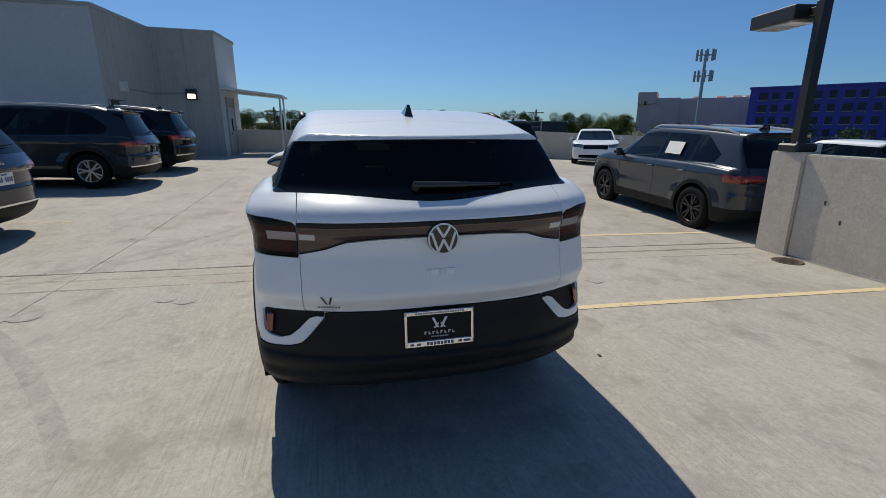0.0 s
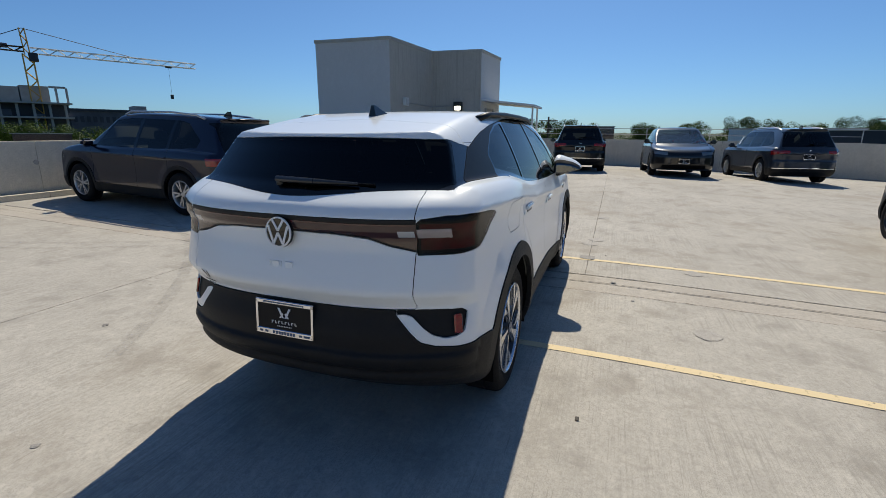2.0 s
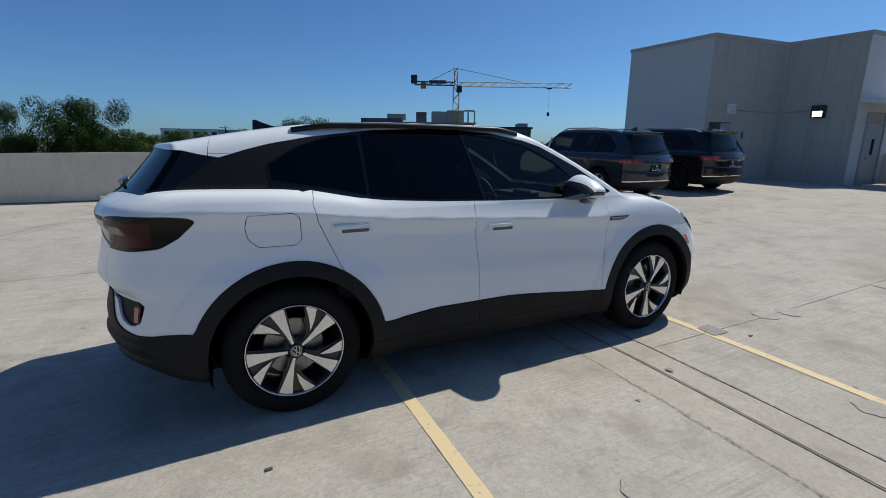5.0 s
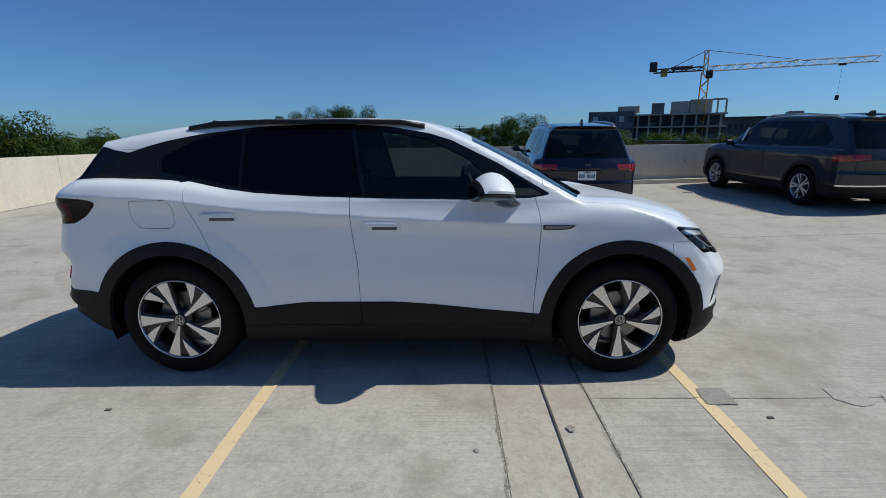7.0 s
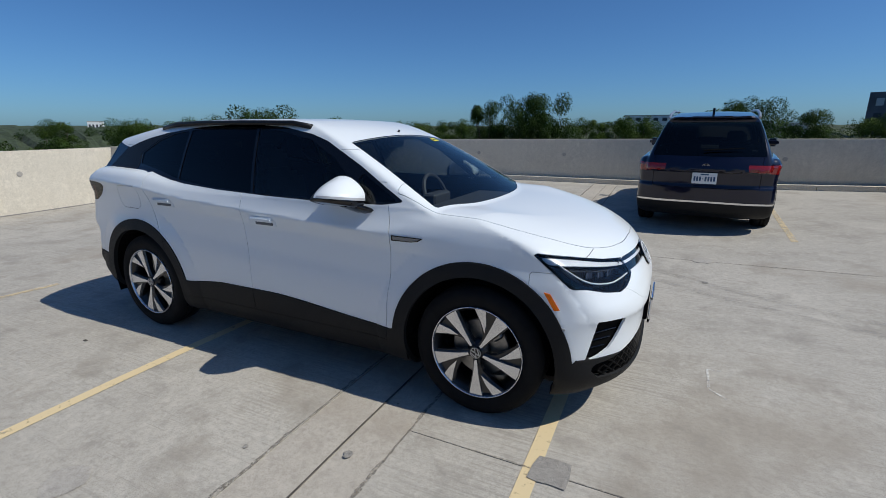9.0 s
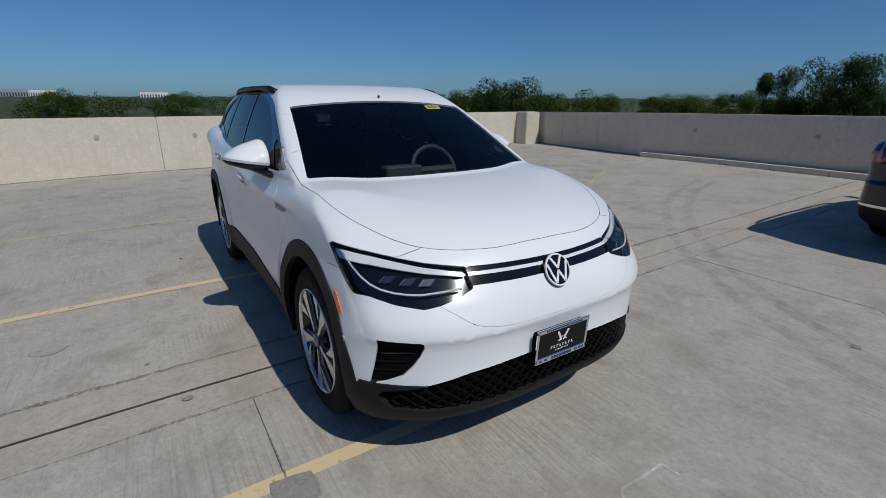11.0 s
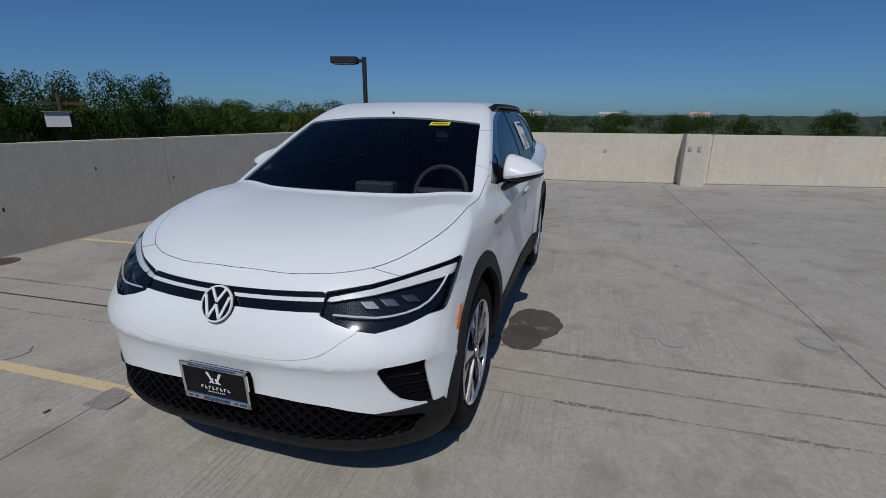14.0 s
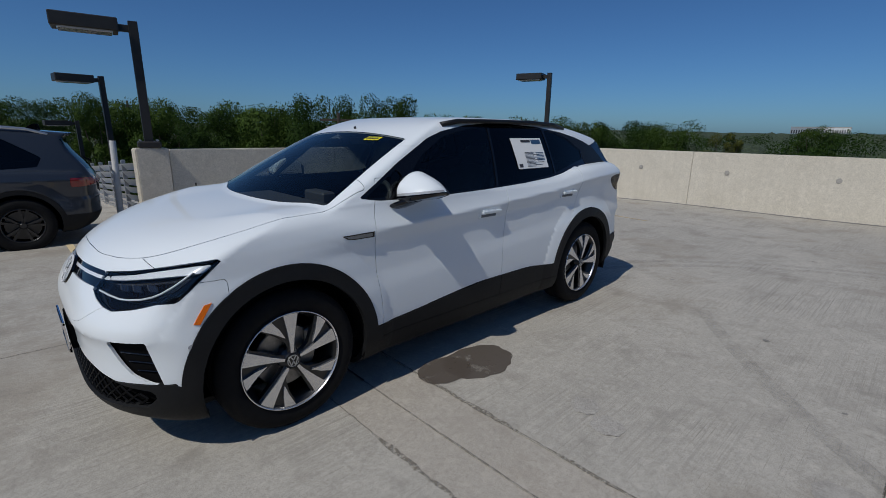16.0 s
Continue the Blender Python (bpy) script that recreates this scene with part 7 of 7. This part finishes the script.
# unbroken woods out to the horizon
rg = np.random.RandomState(2)
V, F = [], []
rad = [30, 36, 43, 52, 63, 76, 92, 112, 136, 165, 200, 245, 300, 370, 460, 580, 740, 950, 1250, 1700, 2300]
n = 720
for i, r in enumerate(rad):
    for k in range(n):
        a = k * math.tau / n + rg.uniform(-0.003, 0.003)
        x, y = r * math.cos(a), r * math.sin(a)
        s1, s2 = noise.noise(Vector((x * 0.045, y * 0.045, 1))), noise.noise(Vector((x * 0.16, y * 0.16, 5)))
        ridge = 0.35 + 0.25 * noise.noise(Vector((math.cos(a) * 2.2, math.sin(a) * 2.2, 9)))
        z = EYE.z - 7.5 + 6.2 * min(1, (r - 25) / 130) + r * math.tan(radians(ridge)) * min(1, r / 900) + 1.6 * s1 * min(1.6, r / 90) + 1.5 * s2 * min(1.8, r / 70) + rg.uniform(-0.5, 0.5)
        V.append((x, y, z))
for i in range(len(rad) - 1):
    for k in range(n):
        j = (k + 1) % n
        F.append((i * n + k, (i + 1) * n + k, (i + 1) * n + j, i * n + j))
me = bpy.data.meshes.new("woods")
me.from_pydata(V, [], F)
m, N, L, b = node_mat("far_woods")
co, n1, n2 = N.new("ShaderNodeTexCoord"), N.new("ShaderNodeTexNoise"), N.new("ShaderNodeTexNoise")
n1.inputs["Scale"].default_value, n1.inputs["Detail"].default_value = 0.55, 8
n2.inputs["Scale"].default_value, n2.inputs["Detail"].default_value = 0.03, 3
mx, mx2, bp = N.new("ShaderNodeMix"), N.new("ShaderNodeMix"), N.new("ShaderNodeBump")
mx.data_type = mx2.data_type = "RGBA"
mx.inputs["A"].default_value, mx.inputs["B"].default_value = (0.012, 0.022, 0.008, 1), (0.062, 0.088, 0.026, 1)
mx2.inputs["B"].default_value = (0.045, 0.062, 0.03, 1)
rr = N.new("ShaderNodeMapRange")
rr.inputs["From Min"].default_value, rr.inputs["From Max"].default_value = 0.38, 0.62
L.new(co.outputs["Object"], n1.inputs["Vector"]), L.new(co.outputs["Object"], n2.inputs["Vector"])
L.new(n1.outputs["Fac"], rr.inputs["Value"]), L.new(rr.outputs[0], mx.inputs["Factor"])
L.new(n2.outputs["Fac"], mx2.inputs["Factor"]), L.new(mx.outputs["Result"], mx2.inputs["A"]), L.new(mx2.outputs["Result"], b.inputs["Base Color"])
bp.inputs["Strength"].default_value, bp.inputs["Distance"].default_value = 1.0, 1.0
L.new(n1.outputs["Fac"], bp.inputs["Height"]), L.new(bp.outputs[0], b.inputs["Normal"])
b.inputs["Roughness"].default_value = 0.9
me.materials.append(m)
tagged(new("woods", me), "dark green woods reaching to the horizon", "woods", kind="stuff")
# leaf clumps that break the near outline of the woods
cl = []
random.seed(9)
for k in range(420):
    az, d = random.uniform(0, 360), random.uniform(45, 150)
    p = polar_at(az, d)
    x, y = p.x, p.y
    cl.append((x, y, EYE.z - 1.3 - 3.5 * max(0, (75 - d) / 40) + random.uniform(-0.8, 0.9), random.uniform(1.2, 2.6)))
ob = tagged(new("woods_edge", leaves_mesh("woods_edge", cl, 420, 0.15, M_LEAF[0], 77)), "leafy tops of the nearer woods", "woods", kind="stuff")

bm = bmesh.new()
bmesh.ops.create_grid(bm, x_segments=40, y_segments=40, size=2400)
bm.transform(Matrix.Translation((0, 0, -12)))
single("ground", bm, mat("far_ground", (0.07, 0.075, 0.05), 0.95, vary=0.4, scale=0.02), "wooded ground far below the deck", "ground", "structure")

# ---- buildings ----
M_RAW = mat("raw_concrete", (0.36, 0.34, 0.31), 0.9, vary=0.15, scale=0.6)
# near-black: shade of the openings put into the colour; also dark roofs, crane parts
M_RAW_DARK = mat("shaded_opening", (0.03, 0.035, 0.045), 0.5, vary=0.3, scale=0.5)
M_SHEATH = mat("grey_sheathing", (0.10, 0.11, 0.13), 0.8, vary=0.25, scale=0.5)
M_PURPLE = mat("blue_purple_sheathing", (0.09, 0.08, 0.42), 0.7, vary=0.15, scale=0.3)
M_WAREHOUSE = mat("pale_pink_wall", (0.72, 0.52, 0.47), 0.85, vary=0.08, scale=0.3)
M_CRANE = mat("crane_paint", (0.50, 0.30, 0.07), 0.5, vary=0.15, scale=2)
M_CRANE_WHITE = mat("crane_white", (0.62, 0.62, 0.60), 0.5, vary=0.1, scale=2)


def facing(az, dist, z):
    """A frame at a far place: x to the right as seen from the deck, y away from it."""
    p = polar_at(az, dist, z)
    a = radians(az)
    return Matrix.Translation(p) @ Matrix(((math.sin(a), math.cos(a), 0, 0), (-math.cos(a), math.sin(a), 0, 0), (0, 0, 1, 0), (0, 0, 0, 1)))


def block(t, name, m, x0, x1, z0, z1, y0, y1, material, label="", bevel=0.0):
    bm = box((x1 - x0, y1 - y0, z1 - z0), ((x0 + x1) / 2, (y0 + y1) / 2, (z0 + z1) / 2), bevel)
    bm.transform(m)
    return part(name, bm, material, t, label)


# concrete frame under construction, with a crane
D = 135.0
per = D * math.tan(radians(1))
site = thing("unfinished_building", "grey concrete apartment building under construction", "building")
m = facing(66.5, D, EYE.z)
X = lambda az: (66.5 - az) * per
E_ = lambda el: D * math.tan(radians(el))
random.seed(6)
block(site, "wing", m, X(73.3), X(68.3), -16, E_(3.15), 0, 14, M_SHEATH, "dark sheathed wing")
for fl in range(4):
    for k in range(5):
        xw, zw = X(72.9) + k * 2.25, E_(2.95) - 2.3 - fl * 3.0
        wn_ = block(site, "window", m, xw + 0.3, xw + 1.55, zw, zw + 1.5, -0.12, 0.1, M_RAW_DARK if (k + fl) % 3 else M_STEEL)
for fl in range(5):
    z = E_(2.75) - fl * 3.1
    block(site, "slab", m, X(68.3), X(59.2), z - 0.35, z, -0.6, 13, M_RAW)
    # back wall coloured near-black for the deep shade of the open floors
    block(site, "back_wall", m, X(68.2), X(59.3), z - 3.0, z - 0.36, 3.0 + 0.01 * fl, 12.5, M_RAW_DARK)
    for k in range(8):
        x = X(68.0) + k * 2.75
        block(site, "column", m, x, x + 0.45, z - 3.1, z - 0.352, 0, 0.5, M_RAW)
        if (k + fl) % 2:
            block(site, "infill", m, x + 0.5, x + 2.0, z - 2.9, z - 1.7 - 0.4 * ((k * 7 + fl) % 3), 0.6, 0.8, M_SHEATH)
for az0, az1, e0, e1 in ((70.2, 67.9, 3.1, 3.75), (66.6, 65.3, 2.7, 4.0), (64.6, 62.8, 2.7, 4.1), (62.7, 60.6, 2.7, 4.25)):
    block(site, "roof_core", m, X(az0), X(az1), E_(e0), E_(e1), 3, 9, M_RAW if az0 != 66.6 else M_SHEATH)
for az in (60.2, 59.4):
    block(site, "post", m, X(az), X(az) + 0.4, E_(2.7), E_(4.15), 2, 2.4, M_RAW)
block(site, "beam", m, X(60.6), X(59.35), E_(4.1), E_(4.28), 2, 2.6, M_RAW)
long_ = thing("long_building", "long low dark roofed building beyond the trees", "building")
block(long_, "wall", m, X(59.0), X(50.2), -16, E_(2.35), 20, 40, M_SHEATH)
block(long_, "roof", m, X(59.0) - 0.5, X(50.2) + 0.5, E_(2.351), E_(2.62), 19.5, 40.5, M_RAW_DARK)
block(long_, "roof_unit", m, X(51.6), X(50.3), E_(2.63), E_(3.2), 24, 30, M_RAW)
for k in range(14):
    block(long_, "window", m, X(58.6) + k * 1.42, X(58.6) + k * 1.42 + 0.8, E_(2.0) - 2, E_(2.0) - 0.5, 19.86, 20.06, M_RAW_DARK)

crane = thing("tower_crane", "orange and white tower crane over the building site", "crane")
mc = facing(61.75, D + 4, EYE.z)
def lattice(name, p, q, w, step, material, r=0.09):
    """A square lattice girder between two places in the crane's frame."""
    p, q = Vector(p), Vector(q)
    d = (q - p).normalized()
    u = d.cross(Vector((0, 1, 0))).normalized() * w / 2
    v = Vector((0, w / 2, 0))
    n = max(2, int((q - p).length / step))
    bm = bmesh.new()
    for s, t in ((1, 1), (1, -1), (-1, 1), (-1, -1)):
        rod(p + u * s + v * t, q + u * s + v * t, r, None, 4, bm)
    for k in range(n):
        a, b_ = p + (q - p) * k / n, p + (q - p) * (k + 1) / n
        s = 1 if k % 2 else -1
        for t in (1, -1):
            rod(a + u * s + v * t, b_ - u * s + v * t, r * 0.7, None, 4, bm)
        rod(a + u * s - v, b_ + u * s + v, r * 0.6, None, 4, bm)
    bm.transform(mc)
    return part(name, bm, material, crane)


lattice("mast", (0, 0, -14), (0, 0, E_(7.0)), 1.7, 1.7, M_CRANE, 0.13)
lattice("tower_head", (0, 0, E_(7.0)), (-0.2, 0, E_(9.2)), 0.9, 1.3, M_CRANE, 0.11)
lattice("jib", (0.6, 0, E_(7.35)), (X(47.5) - X(61.75), 0, E_(7.25)), 1.2, 1.5, M_CRANE_WHITE, 0.085)
lattice("counter_jib", (-0.6, 0, E_(7.4)), (-12.2, 0, E_(7.45)), 0.9, 1.3, M_POLE, 0.12)
for nm, a, b_, c, mt in (("counterweight", (-12.3, 0, E_(7.9)), (1.8, 1.2, 2.4), 0.1, M_RAW_DARK), ("counterweight", (-9.6, 0, E_(7.2)), (1.6, 1.0, 1.8), 0.1, M_CRANE), ("cab", (0.9, -0.6, E_(6.75)), (1.6, 1.4, 1.8), 0.15, M_RAW_DARK), ("winch", (-5.5, 0, E_(7.6)), (5.0, 0.8, 0.9), 0.1, M_RED_DARK), ("trolley", (27.2, 0, E_(6.95)), (1.4, 1.0, 0.5), 0.05, M_RAW_DARK), ("hook_block", (27.2, 0, E_(3.9)), (0.7, 0.5, 1.1), 0.1, M_RAW_DARK)):
    bm = box(b_, a, c)
    bm.transform(mc)
    part(nm, bm, mt, crane)
for nm, a, b_ in (("tie_bar", (-0.2, 0, E_(9.2)), (20.5, 0, E_(7.5))), ("tie_bar", (-0.2, 0, E_(9.2)), (-8.8, 0, E_(7.5))), ("hoist_rope", (27.2, 0, E_(6.9)), (27.2, 0, E_(4.2)))):
    bm = rod(a, b_, 0.07 if nm != "hoist_rope" else 0.025, None, 4)
    bm.transform(mc)
    part(nm, bm, M_POLE, crane)

# pale warehouse, purple building, phone mast
D2 = 140.0
p2 = D2 * math.tan(radians(1))
wh = thing("warehouse", "long pale pinkish windowless building", "building")
mw = facing(-41, D2, EYE.z)
XW = lambda az: (-41 - az) * p2
EW = lambda el: D2 * math.tan(radians(el))
block(wh, "wall", mw, XW(-35.7), XW(-40), -16, EW(3.0), 0, 30, M_WAREHOUSE)
block(wh, "wall", mw, XW(-40), XW(-53), -16, EW(2.9), 0.5, 30, M_WAREHOUSE)
block(wh, "stair_block", mw, XW(-35.7), XW(-37.6), EW(2.4), EW(3.65), -0.8, 8, M_WAREHOUSE)
block(wh, "window", mw, XW(-36.4), XW(-36.6), EW(2.3), EW(2.7), -1.0, 0, M_RAW_DARK)
for az in (-41.2, -43.5, -45, -46.2):
    block(wh, "roof_unit", mw, XW(az), XW(az) + 2.2, EW(2.9), EW(3.2), 6, 9, M_WAREHOUSE)
D3 = 112.0
p3 = D3 * math.tan(radians(1))
pb = thing("purple_building", "blue-purple sheathed apartment building with dark openings", "building")
mp_ = facing(-51, D3, EYE.z)
XP = lambda az: (-51 - az) * p3
EP = lambda el: D3 * math.tan(radians(el))
block(pb, "wall", mp_, XP(-46.6), XP(-66), -16, EP(3.65), 0, 20, M_PURPLE)
block(pb, "parapet", mp_, XP(-46.6) - 0.2, XP(-66), EP(3.65), EP(3.85), -0.2, 20, M_PURPLE)
for fl in range(5):
    for k in range(16):
        xw, zw = XP(-47.4) + k * 2.2, EP(3.2) - 1.2 - fl * 2.35
        w_ = block(pb, "window", mp_, xw, xw + (1.1 if k % 3 else 1.5), zw, zw + 1.35, -0.05, 0.1, M_RAW_DARK)
        block(pb, "window_sill", mp_, xw - 0.1, xw + (1.2 if k % 3 else 1.6), zw - 0.15, zw, -0.14, 0.08, M_RAW)
lift = thing("boom_lift", "orange boom lift beside the buildings", "lift")
ml = facing(-33.6, 118, EYE.z)
bm = rod((-3, 0, -3), (1.5, 0, 2.4), 0.35, None, 6, rod((1.5, 0, 2.4), (4, 0, 1.6), 0.25, None, 6))
bm.transform(ml)
part("boom", bm, M_CRANE, lift)
bm = box((5, 2, 2), (-3.4, 0, -3.5), 0.2)
bm.transform(ml)
part("chassis", bm, M_CRANE, lift)
mast = thing("phone_mast", "grey phone mast with antenna panels", "mast")
mm_ = facing(-42.25, 90, EYE.z)
bm = rod((0, 0, -14), (0, 0, 12.2), 0.42, 0.22, 12)
bm.transform(mm_)
part("pole", bm, M_STEEL, mast)
for zc in (11.5, 8.2):
    for k in range(9):
        a = k * math.tau / 9
        bm = box((0.36, 0.18, 1.7), (1.35 * math.cos(a), 1.35 * math.sin(a), zc), 0.04)
        rod((0, 0, zc), (1.3 * math.cos(a), 1.3 * math.sin(a), zc), 0.05, None, 5, bm)
        bm.transform(mm_)
        part("antenna", bm, M_STEEL, mast)
# low roofs, trailers, poles
for az, d, w_, e0, e1, mt, lb in ((-17.5, 60, 12, -0.4, 0.75, M_WHITE_METAL, "white flat-roofed shed beyond the wall"), (-23.5, 58, 10, -0.4, 0.55, M_RAW_DARK, "long dark roof beyond the wall"), (2.5, 75, 6, 0.2, 1.0, M_RED_DARK, "dark red sign board beyond the wall"), (86, 150, 16, 0.1, 1.3, M_STEEL, "pale office building in the distance"), (90.5, 190, 26, 0.2, 1.4, M_WHITE_METAL, "white office building in the distance"), (82, 120, 9, -0.3, 0.7, M_RAW, "grey flat building in the distance"), (64, 52, 4.0, -1.2, -0.15, M_RED_DARK, "dark red roofed hut below the site"), (78.5, 130, 6, -0.2, 0.5, M_WHITE_METAL, "white trailer in the distance"),
                          (178, 700, 30, 0.35, 0.75, M_WHITE_METAL, "white building on the horizon"), (169, 800, 26, 0.4, 0.75, M_WAREHOUSE, "pinkish building on the horizon"), (-171, 900, 40, 0.4, 0.8, M_STEEL, "grey building on the horizon"), (152, 600, 14, 0.3, 0.7, M_WHITE_METAL, "white house on the horizon"), (-120.5, 28, 1.0, -1.2, 0.3, M_WHITE_METAL, "white transformer tank on a pole"), (187.5, 1000, 60, 0.45, 0.8, M_WHITE_METAL, "pale office block on the horizon")):
    f = facing(az, d, EYE.z)
    bd = thing("far_building", lb, "building")
    hgt = lambda e: d * math.tan(radians(e))
    block(bd, "wall", f, -w_ / 2, w_ / 2, hgt(e0) - (3 if d > 40 else 0), hgt(e1), 0, w_ * 0.6, mt)
    block(bd, "roof", f, -w_ / 2 - 0.1, w_ / 2 + 0.1, hgt(e1), hgt(e1) + d * 0.0012, -0.1, w_ * 0.6 + 0.1, M_RAW)
    if d > 100 and w_ > 12:
        for k in range(int(w_ / 3)):
            block(bd, "window", f, -w_ / 2 + 1 + k * 3, -w_ / 2 + 2.6 + k * 3, hgt(e1) - d * 0.010, hgt(e1) - d * 0.004, -0.15, 0.1, M_RAW_DARK)
for az, d, el in ((-24.5, 70, 2.0), (-121, 29, 2.2), (-98.5, 60, 2.6), (8, 60, 2.2), (81.5, 110, 2.1), (88.5, 120, 1.9)):
    f = facing(az, d, EYE.z)
    top = d * math.tan(radians(el))
    bm = rod((0, 0, -12), (0, 0, top), 0.16, 0.11, 8)
    box((2.4, 0.12, 0.14), (0, 0, top - 0.5), 0, bm), box((0.35, 0.35, 0.7), (0.3, -0.2, top - 1.4), 0.05, bm)
    bm.transform(f)
    single("utility_pole", bm, M_BARK, "wooden utility pole with a crossarm", "utility pole", group="utility poles")
